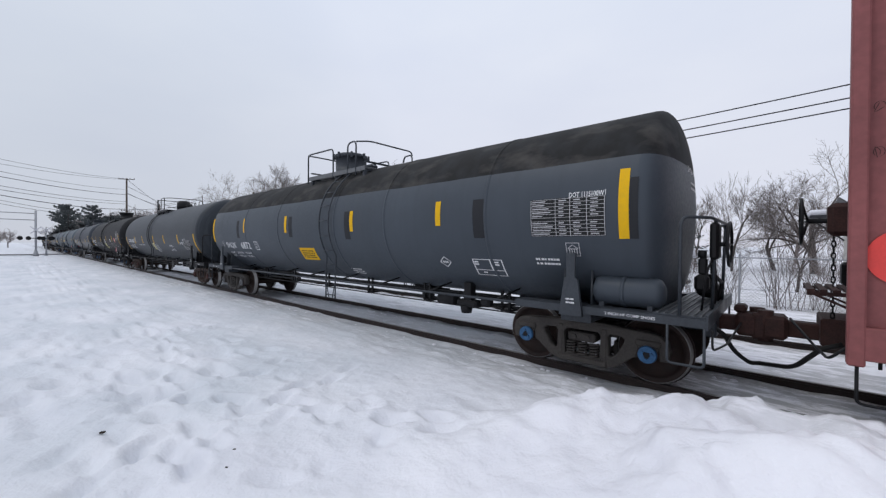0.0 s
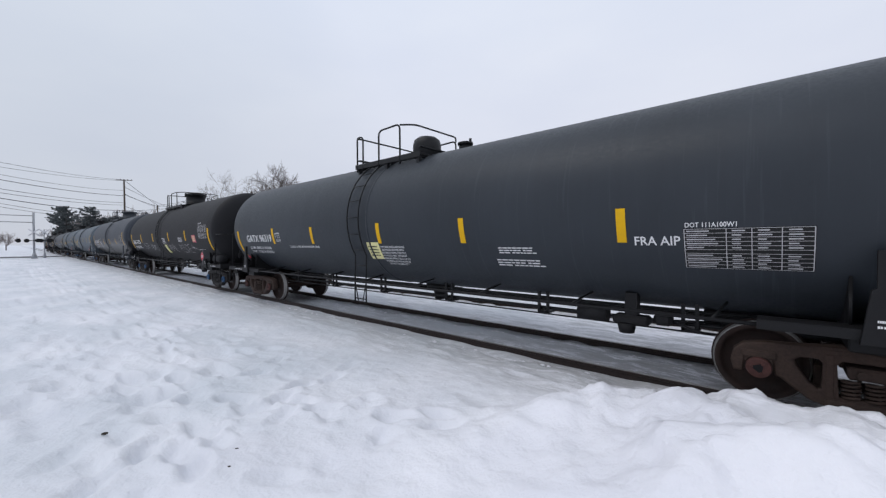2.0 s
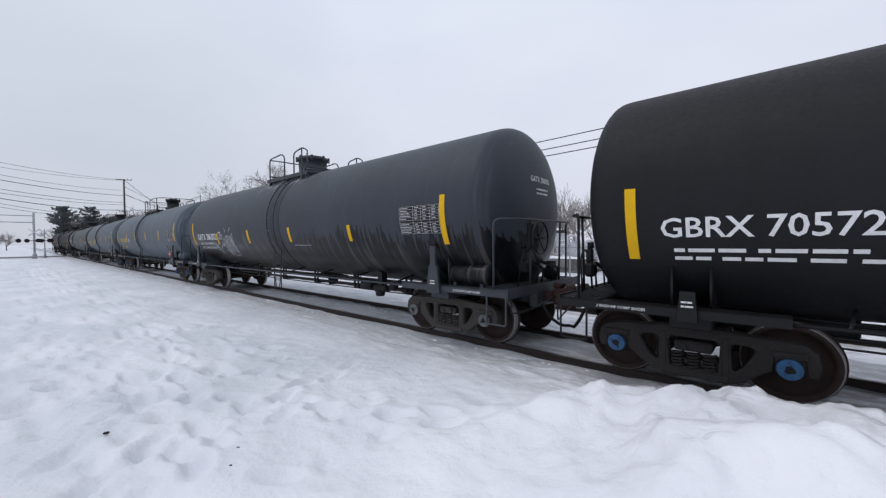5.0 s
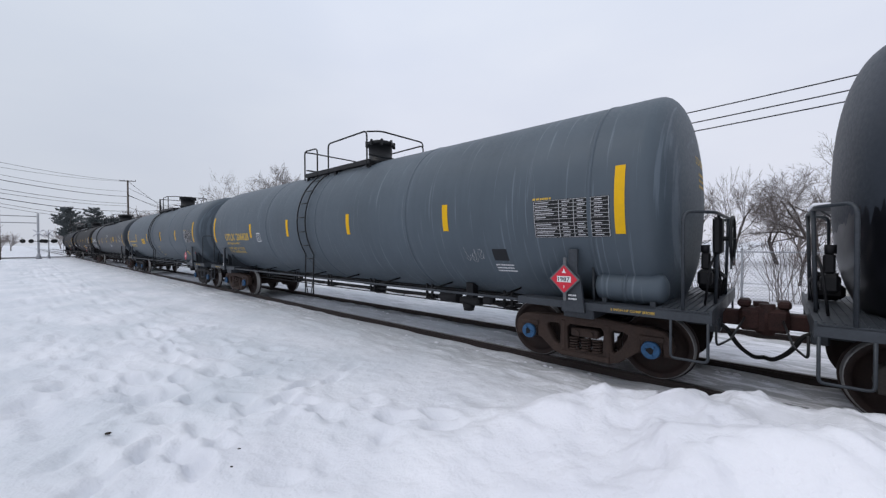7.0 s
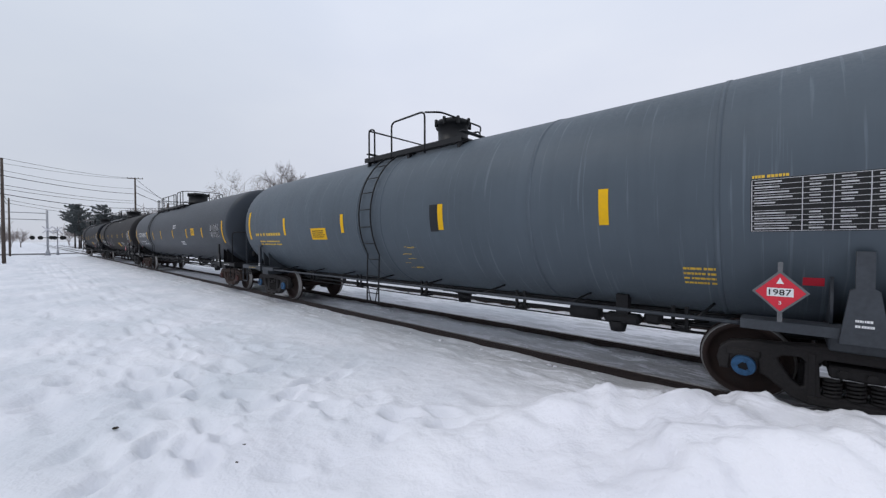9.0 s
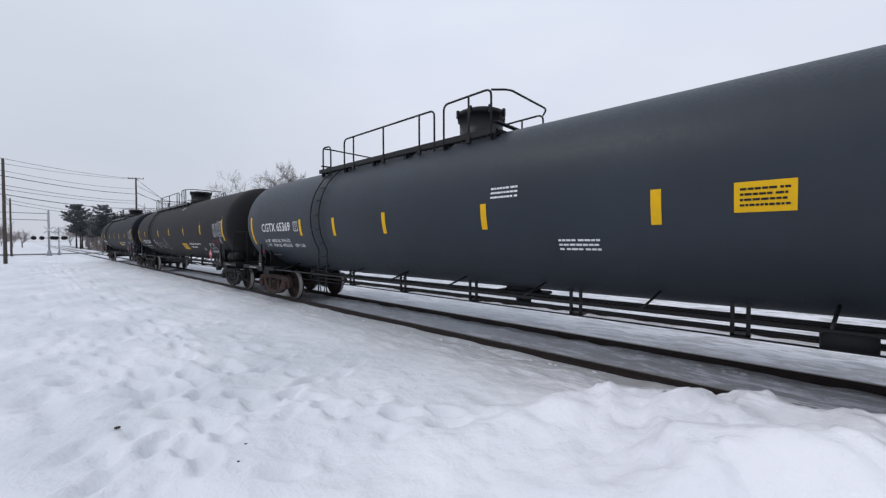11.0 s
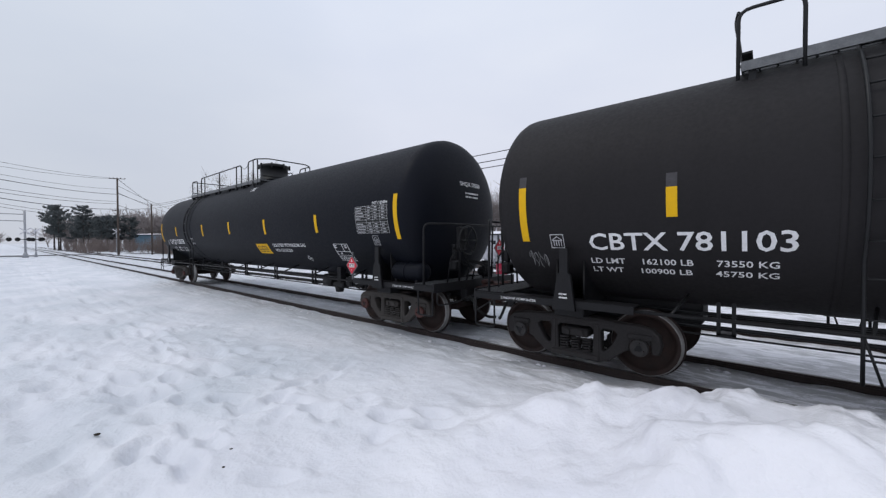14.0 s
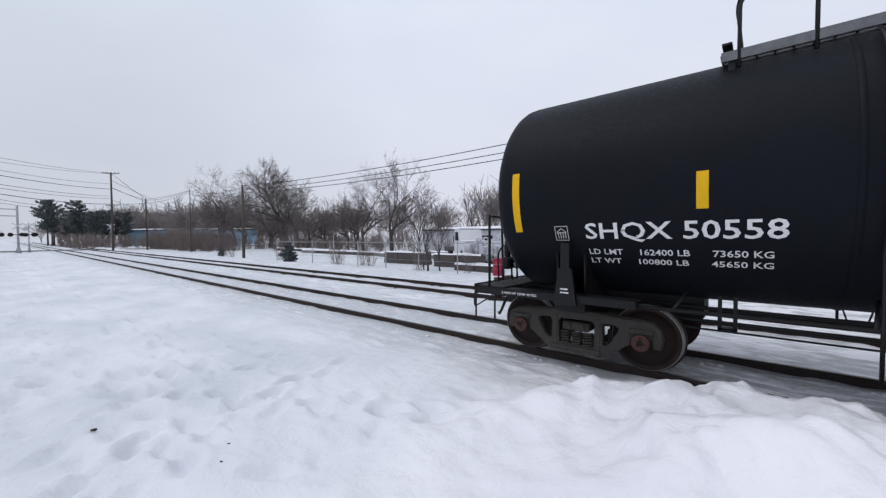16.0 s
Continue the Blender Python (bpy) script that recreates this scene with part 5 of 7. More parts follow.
GREY = tank_paint("slate_grey_tank", (0.056, 0.067, 0.081), 0.45, 0.2, 0.0, band=3.06)
CHARCOAL = tank_paint("charcoal_tank", (0.033, 0.039, 0.047), 0.45, 0.2, 0.08)
SOOT = tank_paint("sooty_black_tank", (0.0125, 0.0125, 0.0145), 0.6, 0.3)
TARRED = tank_paint("charcoal_tank_with_tar_runs", (0.041, 0.048, 0.060), 0.5, 0.25, 0.10, wet=2.05, spill=(0.1, 1.75, 3.45))
SLATE = tank_paint("blue_grey_tank", (0.083, 0.104, 0.124), 0.5, 0.18, 0.28)
SLATE2 = tank_paint("blue_grey_tank_clean", (0.078, 0.098, 0.117), 0.5, 0.2, 0.2)
NAVY = tank_paint("dark_slate_tank", (0.029, 0.036, 0.046), 0.45, 0.15)
BROWN_BLACK = tank_paint("brown_black_tank", (0.0140, 0.0128, 0.0138), 0.65, 0.25)
JET = tank_paint("black_tank", (0.0046, 0.0057, 0.0098), 0.55, 0.2)


def rails_short(a, b, c, d, h=0.57):
    """A low hoop at the ladder and a longer one round the dome."""
    return [([(a, -0.28), (a, h), (b, h - 0.02), (b, -0.28)], []), ([(c, -0.28), (c, h), (d, h + 0.02), (d, -0.28)], [((c + d) / 2, h)] if d - c > 5 else [])]


def rails_long(a, b, c, d, e, f):
    posts = [c + 0.42, c + 0.42 + (d - c - 0.87) / 2, d - 0.45]
    return [([(a, -0.30), (a, 0.50), (b, 0.48), (b, -0.30)], []),
            ([(c, -0.30), (c, 0.54), (d, 0.54), (d, -0.30)], [(x, 0.54) for x in posts]),
            ([(e, -0.30), (e, 0.58), (f, 0.60), (f, -0.30)], [(e + 0.55 * (f - e), 0.58)])]


def stripes(rows, w=0.115):
    return [("stripe", x, w, a0, a1) for x, a0, a1 in rows]


SPECS = [
    dict(trucks=(-2.17, -15.70), lf=0.82, lr=0.86, deep=(0.36, 0.24), caps=("blue", "grey"), R=1.50, zc=2.42, paint=GREY, frame=FRAME_GREY, truck="grey", cap="blue", reservoir=True, brake=1, galv=True, top=FRAME_GREY, ladder_paint=FRAME_GREY,
         label="slate grey tank car with a blackened top and yellow reflector stripes", walk=(-1.3, 1.35), ladder=0.47, dome=-0.62, seams=(-4.6, -2.2, 0.15, 0.8, 2.7, 5.3),
         rails=rails_short(-1.35, -0.05, 0.62, 0.98, 0.55), valves=(0.35,), outlet=2.6,
         marks=stripes([(7.45, -17, 18), (4.25, -7, 10), (1.54, -9, 9), (-1.68, -8, 10), (-4.65, -6, 12), (-7.61, -18, 16)], 0.125)
         + [("patch", 7.57, 0.10, -17, 13), ("patch", 5.16, 0.23, -16, 9), ("patch", 1.36, 0.21, -16, 9), ("patch", -5.20, 0.20, -13, 10), ("patch", -1.40, 0.20, -13, 9),
            ("table", 6.68, 1.07, -15, 5), ("text", 6.98, 0.50, 5.2, 8, "DOT 111S100W1"), ("badge", 6.75, 0.20, -27, -19), ("bars", 6.33, 0.39, -34, -28, 2), ("form", 5.19, 0.62, -45, -31), ("diamond", 4.23, 0.26, -39, -30),
            ("text", -6.10, 0.90, -28.3, -19, "SHQX"), ("text", -4.81, 0.79, -28.3, -18.6, "6872"), ("plate", -3.92, 0.28, -29, -18), ("badge", -6.83, 0.17, -25, -18), ("text", -5.56, 1.96, -36.2, -33, "LD LMT     205900 LB      93 350 KG"), ("text", -5.56, 1.96, -41.8, -38.6, "LT WT       80100 LB      36 350 KG"),
            ("placard", -0.74, 0.80, -40, -25), ("bars", 1.05, 0.48, -58, -48, 3)],
         end=[("SHQX 6872", 0.75, 0.11, 0.25, 3.02), (2, 0.5, 0.16, 0.32, 2.80)]),
    dict(trucks=(-19.46, -33.60), lf=0.52, deep=(0.46, 0.45), R=1.50, zc=2.405, paint=CHARCOAL, frame=FRAME_BLACK, truck="brown", cap="rust", brake=1, bonnet=True,
         label="charcoal tank car with white lettering and yellow reflector stripes", walk=(-1.55, 0.7), ladder=-0.87, dome=-0.02, seams=(-0.45,), rails=rails_short(-1.48, -1.25, -0.65, 0.08), valves=(1.15,), outlet=0.4,
         marks=stripes([(7.35, -37, -4), (4.82, -21, -4), (2.20, -21, -4), (-0.09, -21, -4), (-2.84, -21, -4), (-5.07, -21, -3), (-7.68, -38, -4)])
         + [("table", 6.06, 1.10, -34, -15), ("text", 5.76, 0.48, -14.2, -12.0, "DOT 111A100W1"), ("text", 5.22, 0.50, -22.5, -18, "FRA AIP"), ("bars", 3.23, 0.67, -28.5, -23.5, 3), ("bars", 3.23, 0.85, -38, -32, 3), ("cream", -0.37, 0.42, -36, -20),
            ("text", -6.11, 1.80, -18.6, -9.6, "GATX 96319"), ("plate", -4.78, 0.26, -18, -8.3), ("text", -6.20, 1.55, -28, -24.5, "LD LMT  185500 LB  84150 KG"), ("text", -6.20, 1.55, -33.5, -30, "LT WT    77500 LB  35150 KG"),
            ("text", -3.40, 1.6, -25.6, -23.2, "CONSULT OWNER BEFORE REPAIRING TANK"), ("red", -7.62, 0.17, -44, -39)]
         + [("text", 0.24, 0.0115 * len(tx) * 2.8, -25.0 - 2.75 * k, -23.2 - 2.75 * k, tx) for k, tx in enumerate(VENT)],
         end=[("GATX 96319", 0.75, 0.11, 0.15, 3.05), (2, 0.5, 0.16, 0.2, 2.82)]),
    dict(trucks=(-37.68, -51.28), R=1.55, zc=2.45, paint=SOOT, pads=("low", "low"), hoop=0.95, frame=FRAME_BLACK, truck="dark", cap="blue", reservoir=True, brake=1,
         label="sooty black tank car tagged with grey spray paint", walk=(-1.5, 1.6), ladder=-0.46, dome=0.35, seams=(-0.85, -0.05), rails=rails_short(-1.04, -0.75, -0.27, 0.77), outlet=0.9, hazard=(6.72, "1987"),
         marks=stripes([(7.32, -32, 2), (4.21, -16, 1), (1.41, -16, 0), (-1.81, -16, 0), (-4.67, -19, 0), (-7.4, -32, 2)], 0.125)
         + [("table", 6.62, 1.05, -13, 7), ("text", 6.25, 0.37, 9, 11.5, "DOT 111S100W1"), ("pink", 5.41, 0.46, -19, -7), ("clear_tag", 0.50, 0.42, -41, -23), ("tag", 1.58, 1.42, -38, -20, "low", CHALK), ("tag", 3.68, 1.84, -40, -20, "high", CHALK), ("tag", 5.0, 0.78, -34, -22, "dart", CHALK),
            ("bars", 0.42, 0.55, -21, -9, 4), ("bars", 3.35, 0.65, -18, -10, 4), ("tag", -3.9, 1.3, -33, -18, "jag", SPRAY), ("tag", -2.2, 1.3, -37, -20, "low", SPRAY), ("text", -6.1, 1.95, -21, -12, "GBRX 705725"), ("bars", -6.1, 1.7, -33, -25, 2), ("bars", 5.9, 0.9, -33, -31, 1)],
         end=[("GBRX 705725", 0.8, 0.11, 0.2, 3.05), (2, 0.5, 0.16, 0.25, 2.82)]),
    dict(trucks=(-55.30, -68.87), R=1.58, zc=2.49, paint=TARRED, frame=FRAME_GREY, truck="grey", cap="grey", reservoir=True, brake=1,
         label="charcoal tank car streaked with black tar below and tagged in white", ladder_paint=FRAME_GREY, top=FRAME_GREY, walk=(-1.25, 1.35), ladder=0.37, dome=-0.02, seams=(0.0, 0.75), rails=[([(-1.04, -0.28), (-1.04, 0.55), (-0.2, 0.60), (-0.02, 0.50), (-0.02, -0.28)], []), ([(0.58, -0.28), (0.58, 0.52), (1.12, 0.60), (1.40, 0.46), (1.34, 0.30), (1.42, 0.10), (1.20, -0.05), (1.18, -0.28)], [(1.06, 0.56)])], outlet=1.1,
         marks=stripes([(7.1, -25, 8), (4.2, -22, -8), (1.33, -22, -7), (-1.50, -23, -7), (-4.36, -24.5, -9), (-7.13, -25, 8)], 0.125)
         + [("plate", -4.08, 0.27, -17, -7.3), ("red", -6.40, 0.14, -43.5, -40.5), ("text", -5.55, 2.12, -17.6, -8.6, "GATX 286302"), ("text", -5.76, 1.60, -25, -21.5, "LD LMT  211600 LB  95950 KG"), ("text", -5.77, 1.60, -31.5, -28, "LT WT    74400 LB  33750 KG"),
            ("tag", -3.33, 1.06, -43, -1, "big", SPRAY_WHITE), ("tag", -4.71, 0.40, -34, -21, "curls", SPRAY_WHITE), ("tag", -4.2, 0.62, -39, -24, "arrow", SPRAY_WHITE), ("table", 6.5, 1.05, -17, 2), ("text", 1.90, 0.90, -26.4, -25.1, "VENT TANK WHEN UNLOADING", WORN_WHITE), ("scrawl", -2.4, 0.4, -34, -22, 3)],
         end=[("GATX 286302", 0.8, 0.11, 0.2, 3.05), (2, 0.5, 0.16, 0.25, 2.82)]),
    dict(trucks=(-72.86, -86.37), deep=(0.42, 0.40), R=1.58, zc=2.45, paint=SLATE, pads=("tall", "post"), frame=FRAME_GREY, truck="brown", cap="blue", reservoir=True, brake=1, ink=OLD_YELLOW, shoe=0.52, end_ink=OLD_YELLOW,
         label="blue-grey tank car with yellow lettering and rain streaks", dome_r=0.31, walk=(-1.6, 1.5), ladder=-0.57, dome=0.72, seams=(-2.9, -0.95, 0.0, 3.4, 7.0), rails=rails_short(-1.59, -0.89, -0.32, 1.40), valves=(-0.45,), outlet=0.7, hazard=(6.66, "1987"),
         marks=stripes([(7.39, -17, 15), (4.45, -13, 4), (1.45, -13, 4), (-1.52, -13, 4), (-4.07, -13, 3), (-7.47, -18, 16)], 0.125)
         + [("table", 6.73, 1.06, -18, 1), ("bars", 6.33, 0.30, 1, 3.4, 1, OLD_YELLOW), ("scrawl", 4.96, 0.42, -35, -23, 3), ("patch", 5.49, 0.28, -33, -25), ("bars", 5.52, 0.36, -42, -35, 3), ("plate", -3.51, 0.27, -18, -8),
            ("text", -5.95, 0.88, -16, -7, "UTLX", OLD_YELLOW), ("text", -4.83, 1.06, -16, -7, "206828", OLD_YELLOW), ("text", -5.77, 1.22, -21.4, -18.6, "THE TANK CAR PEOPLE", OLD_YELLOW), ("text", -5.68, 1.38, -28.5, -25.2, "LD LMT  205900 LB  93 350 KG", OLD_YELLOW),
            ("text", -5.68, 1.38, -33.5, -30.2, "LT WT    80100 LB  36 350 KG", OLD_YELLOW)],
         end=[("UTLX 206828", 0.8, 0.11, 0.2, 3.05), (3, 0.5, 0.26, 0.25, 2.78)]),
    dict(trucks=(-90.38, -103.80), R=1.58, zc=2.45, paint=SLATE2, pads=("tall", "post"), frame=FRAME_GREY, truck="dark", cap="blue", brake=1, ink=OLD_YELLOW, shoe=0.52, end_ink=OLD_YELLOW, galv=False,
         label="plain blue-grey tank car with a dark ring beside its ladder", dome_r=0.34, walk=(-1.6, 1.5), ladder=-0.70, dome=0.45, seams=(-1.1, -0.25, 3.3, 5.6), rails=rails_short(-1.43, -1.21, -0.58, 0.50), valves=(-0.5,), outlet=0.8, hazard=(6.13, "1987"),
         marks=stripes([(7.21, -17, 15), (4.40, -13, 4), (1.50, -13, 4), (-1.71, -13, 3), (-4.74, -14, 4), (-7.3, -18, 15)], 0.125)
         + [("table", 6.43, 1.06, -17, 2), ("bars", 6.05, 0.30, 2, 4.4, 1, OLD_YELLOW), ("patch", 1.33, 0.20, -14, 4), ("placard", -2.85, 0.75, -19, -8), ("drips", 0.40, 0.62, -48, -22, "", OLD_YELLOW), ("red", 6.38, 0.16, -40.5, -36.5),
            ("bars", 5.43, 0.36, -44, -33, 4, OLD_YELLOW), ("bars", -5.95, 1.8, -16, -9, 1, OLD_YELLOW), ("bars", -5.9, 1.5, -26, -19, 2, OLD_YELLOW)],
         end=[(1, 0.8, 0.16, 0.2, 3.05), (3, 0.5, 0.26, 0.25, 2.78)]),
    dict(trucks=(-107.8, -124.0), R=1.53, zc=2.49, paint=NAVY, frame=FRAME_BLACK, truck="brown", cap="rust", brake=-1,
         label="dark slate tank car with a long railed walkway and white lettering", walk=(-5.2, 0.9), ladder=-4.37, dome=-0.15, dome_r=0.46, seams=(), rails=rails_long(-4.99, -4.59, -3.92, -0.62, -0.36, 0.80), outlet=0.9,
         marks=stripes([(8.6, -25, 8), (6.0, -16, 0), (3.6, -16, 0), (1.03, -16, 0), (-1.61, -17, 0), (-3.60, -18, -1), (-5.32, -17, 0), (-8.70, -27, 7)])
         + [("plate", -5.60, 0.25, -12, -2), ("text", -6.91, 1.96, -11.6, -1.6, "CGTX 65369"), ("text", -7.01, 1.75, -24.5, -20.5, "LD LMT  163900 LBS  74350 KGS"), ("text", -7.01, 1.75, -30.5, -26.5, "LT WT    99100 LBS  44950 KGS"),
            ("text", -5.64, 0.59, -30.5, -26.5, "NEW 12-06"), ("red", -8.60, 0.15, -40, -36), ("bars", 1.43, 0.5, 2, 10, 3), ("table", 7.7, 1.05, -16, 3), ("bars", -7.6, 0.6, -44, -42, 1), ("bars", 2.6, 0.6, -30, -22, 3), ("placard", 4.6, 0.5, -12, 0)],
         end=[("CGTX 65369", 0.75, 0.11, 0.2, 3.05), (2, 0.5, 0.16, 0.25, 2.82)]),
    dict(trucks=(-127.95, -143.60), lf=0.78, R=1.55, zc=2.52, paint=BROWN_BLACK, frame=FRAME_BLACK, truck="dark", cap="dark", reservoir=True, brake=1, galv=True,
         label="brown-black gas tank car with a long walkway and chalky graffiti", walk=(-5.9, 1.1), ladder=-4.75, dome=-0.08, dome_r=0.47, seams=(-5.1, -4.4), rails=rails_long(-5.93, -5.36, -4.75, -0.45, 0.12, 0.88), chains=[((-0.45, 0.50), (0.12, 0.50))], outlet=4.2, hazard=(6.94, "1075"),
         marks=stripes([(8.25, -23, 8), (5.38, -12, 3), (2.66, -12, 0), (-0.18, -12, 0), (-2.75, -13, 0), (-6.50, -13, 0), (-8.44, -24, 6)])
         + [("patch", x, 0.115, a, a + 6, "", FADED) for x, a in ((8.25, 8), (5.38, 3), (2.66, 0), (-0.18, 0), (-2.75, 0), (-6.50, 0), (-8.44, 6))]
         + [("table", 7.64, 1.08, -17, 3), ("text", 7.92, 0.49, 3.2, 6, "DOT 112J340W"), ("badge", 7.72, 0.21, -27, -19), ("placard", 2.14, 0.80, -41, -28), ("text", 3.95, 1.85, -31, -27, "LIQUEFIED PETROLEUM GAS"), ("text", 3.51, 1.0, -37, -33.5, "NON-ODORIZED"),
            ("diamond", 4.99, 0.22, -44, -36), ("form", 6.34, 0.60, -41, -28), ("bars", 6.12, 0.95, -47, -42, 2), ("scrawl", 7.13, 0.84, -34, -20, 8, SPRAY_RED), ("plate", -4.17, 0.28, -30, -20), ("tag", -3.86, 0.17, -44, -26, "first", CHALK_PINK), ("tag", -3.01, 1.50, -40, -25, "chalk", CHALK),
            ("tag", -1.64, 0.66, -46, -17, "wings", CHALK), ("text", -6.45, 2.09, -29, -19.8, "CBTX 781103"), ("text", -6.53, 1.97, -37, -33.6, "LD LMT     162100 LB      73550 KG"), ("text", -6.53, 1.97, -42.8, -39.4, "LT WT     100900 LB      45750 KG"), ("badge", -7.95, 0.20, -28, -20),
            ("scrawl", -8.3, 0.3, -42, -28, 4, SPRAY), ("bars", 1.2, 0.4, 40, 47, 3)],
         end=[("CBTX 781103", 0.75, 0.11, 0.2, 3.15), (2, 0.5, 0.16, 0.25, 2.92)]),
    dict(trucks=(-147.69, -163.28), lf=0.72, R=1.585, zc=2.57, paint=JET, frame=FRAME_BLACK, truck="grey", cap="rust", reservoir=True, brake=1, galv=True,
         label="black gas tank car with white lettering closing the train", walk=(-6.1, 1.05), ladder=-4.62, dome=0.02, dome_r=0.47, seams=(-5.0, -4.25), rails=rails_long(-5.93, -5.28, -4.75, -0.48, 0.11, 0.86), chains=[((-0.48, 0.50), (0.11, 0.50))], outlet=4.2, hazard=(7.02, "1075"),
         marks=stripes([(8.47, -23, 10), (5.52, -16, 0), (2.66, -16, 0), (-0.07, -14, 1), (-2.77, -15, 1), (-6.20, -14, 1), (-8.52, -23, 9)])
         + [("table", 7.70, 1.06, -18, 3), ("text", 8.00, 0.49, 3.2, 6, "DOT 112J340W"), ("badge", 7.73, 0.20, -28, -20), ("placard", 2.10, 0.80, -40, -27), ("text", 3.77, 1.87, -31, -26.6, "LIQUEFIED PETROLEUM GAS"), ("text", 3.35, 1.0, -36.8, -33, "NON-ODORIZED"),
            ("diamond", 4.50, 0.24, -49, -41), ("form", 6.32, 0.58, -39, -27), ("bars", 6.33, 0.62, -46, -40, 3), ("text", -6.50, 2.05, -28.6, -18.8, "SHQX 50558"), ("text", -6.55, 1.93, -36, -32.6, "LD LMT     162400 LB      73650 KG"),
            ("text", -6.55, 1.93, -41.6, -38.2, "LT WT     100800 LB      45650 KG"), ("badge", -7.86, 0.19, -28, -20), ("plate", -4.29, 0.28, -27.5, -17.5), ("bars", 1.0, 0.4, 40, 47, 3)],
         end=[("SHQX 50558", 0.75, 0.11, 0.2, 3.15), (2, 0.5, 0.16, 0.25, 2.92)]),
]


def boxcar():
    """The red car ahead of the tank cars; its rear end leads the view."""
    root = tagged(new("boxcar"), "faded red boxcar with riveted ribs coupled ahead of the tank cars", "boxcar")
    L, x0 = 15.4, 0.50
    CARS.append((root, x0 + L / 2))
    h = L / 2
    bm = bmesh.new()
    box(bm, -h + 0.34, h, -1.48, 1.48, 1.12, 4.45, 0.02)
    body = part("body", bm, BOXCAR, root)
    for k in range(21):
        x = -h + 0.75 + k * (L - 1.2) / 20
        for yy in (-1, 1):
            bm = bmesh.new()
            box(bm, x - 0.05, x + 0.05, yy * 1.515 - 0.035, yy * 1.515 + 0.035, 1.16, 4.40, 0.012)
            part("rib", bm, BOXCAR, body)
    for yy in (-1, 1):
        bm = bmesh.new()
        box(bm, -h if yy < 0 else -h + 0.34, h, yy * 1.50 - 0.05, yy * 1.50 + 0.05, 0.86, 1.16, 0.01)
        part("side_sill", bm, BOXCAR, root)
        bm = bmesh.new()
        e = -h if yy < 0 else -h + 0.34
        box(bm, e - 0.02, e + 0.10, yy * 1.50 - 0.06, yy * 1.50 + 0.06, 0.80, 4.50, 0.015)
        part("corner_post", bm, BOXCAR, root)
    bm = bmesh.new()
    box(bm, -h, -h + 0.335, -1.478, -1.44, 0.95, 4.45, 0.01)
    part("corner_sheet", bm, BOXCAR, root)
    for k in range(7):
        bm = bmesh.new()
        z = 1.35 + k * 0.43
        box(bm, -h + 0.28, -h + 0.35, -1.40, 1.40, z, z + 0.16, 0.03)
        part("end_corrugation", bm, BOXCAR, body)
    bm = bmesh.new()
    box(bm, -h + 0.30, h + 0.02, -1.52, 1.52, 4.45, 4.55, 0.02)
    part("roof", bm, GALV, root)
    bm = bmesh.new()
    rod(bm, (-h + 0.34, -1.494, 1.80), (-h + 0.34, -1.480, 1.80), 0.25, seg=32)
    part("painted_disc", bm, BOXCAR_DOT, body)
    for k, (x, z) in enumerate(((-h + 0.26, 3.13), (-h + 0.26, 2.74))):
        bm = sized(draw_scrawl(40 + k, 3), 0.28, 0.16)
        bmesh.ops.rotate(bm, verts=bm.verts, cent=(0, 0, 0), matrix=Matrix.Rotation(math.pi / 2, 3, "X"))
        bmesh.ops.translate(bm, verts=bm.verts, vec=(x, -1.492, z))
        part("graffiti", bm, BLACK, body)
    bm = bmesh.new()
    for y in (-1.30, -0.95):
        tube(bm, [(-h + 0.22, y, 0.75), (-h + 0.22, y, 3.6)], 0.014, 6)
    lad = part("end_ladder", bm, FRAME_BLACK, root)
    for k in range(8):
        bm = bmesh.new()
        rod(bm, (-h + 0.22, -1.30, 0.85 + 0.36 * k), (-h + 0.22, -0.95, 0.85 + 0.36 * k), 0.012, seg=6)
        part("rung", bm, FRAME_BLACK, lad)
    bm = bmesh.new()
    ring = [(-h - 0.30, -0.30 + 0.27 * math.cos(t), 2.20 + 0.27 * math.sin(t)) for t in np.linspace(0, 2 * math.pi, 29)]
    tube(bm, ring, 0.017, 6)
    for t in np.linspace(0, 2 * math.pi, 6)[:-1]:
        tube(bm, [(-h - 0.24, -0.30, 2.20), (-h - 0.30, -0.30 + 0.27 * math.cos(t), 2.20 + 0.27 * math.sin(t))], 0.012, 6)
    rod(bm, (-h + 0.34, -0.30, 2.20), (-h - 0.26, -0.30, 2.20), 0.03, seg=10)
    bw = part("hand_brake_wheel", bm, FRAME_BLACK, root)
    bm = bmesh.new()
    box(bm, -h - 0.08, -h + 0.34, -0.42, -0.18, 2.02, 2.40, 0.05)
    box(bm, -h + 0.10, -h + 0.34, -0.48, -0.12, 2.34, 2.50, 0.03)
    part("gear_case", bm, RUST, bw)
    # brake chain, platform and end irons
    for k in range(16):
        bm = bmesh.new()
        z = 2.0 - 0.07 * k
        tube(bm, [(-h - 0.02 + 0.016 * math.cos(t) * (k % 2), -0.30 + 0.016 * math.cos(t) * (1 - k % 2), z + 0.045 * math.sin(t)) for t in np.linspace(0, 2 * math.pi, 9)], 0.008, 5)
        part("chain_link", bm, FRAME_BLACK, bw)
    bm = bmesh.new()
    for k in range(6):
        box(bm, -h - 0.26 + 0.10 * k, -h - 0.20 + 0.10 * k, -0.85, 0.15, 1.40, 1.43)
    for y in (-0.80, 0.10):
        box(bm, -h - 0.26, -h + 0.34, y - 0.02, y + 0.02, 1.36, 1.40)
        tube(bm, [(-h - 0.22, y, 1.38), (-h + 0.30, y, 1.12)], 0.014, 6)
    part("brake_platform", bm, RUST, root)
    bm = bmesh.new()
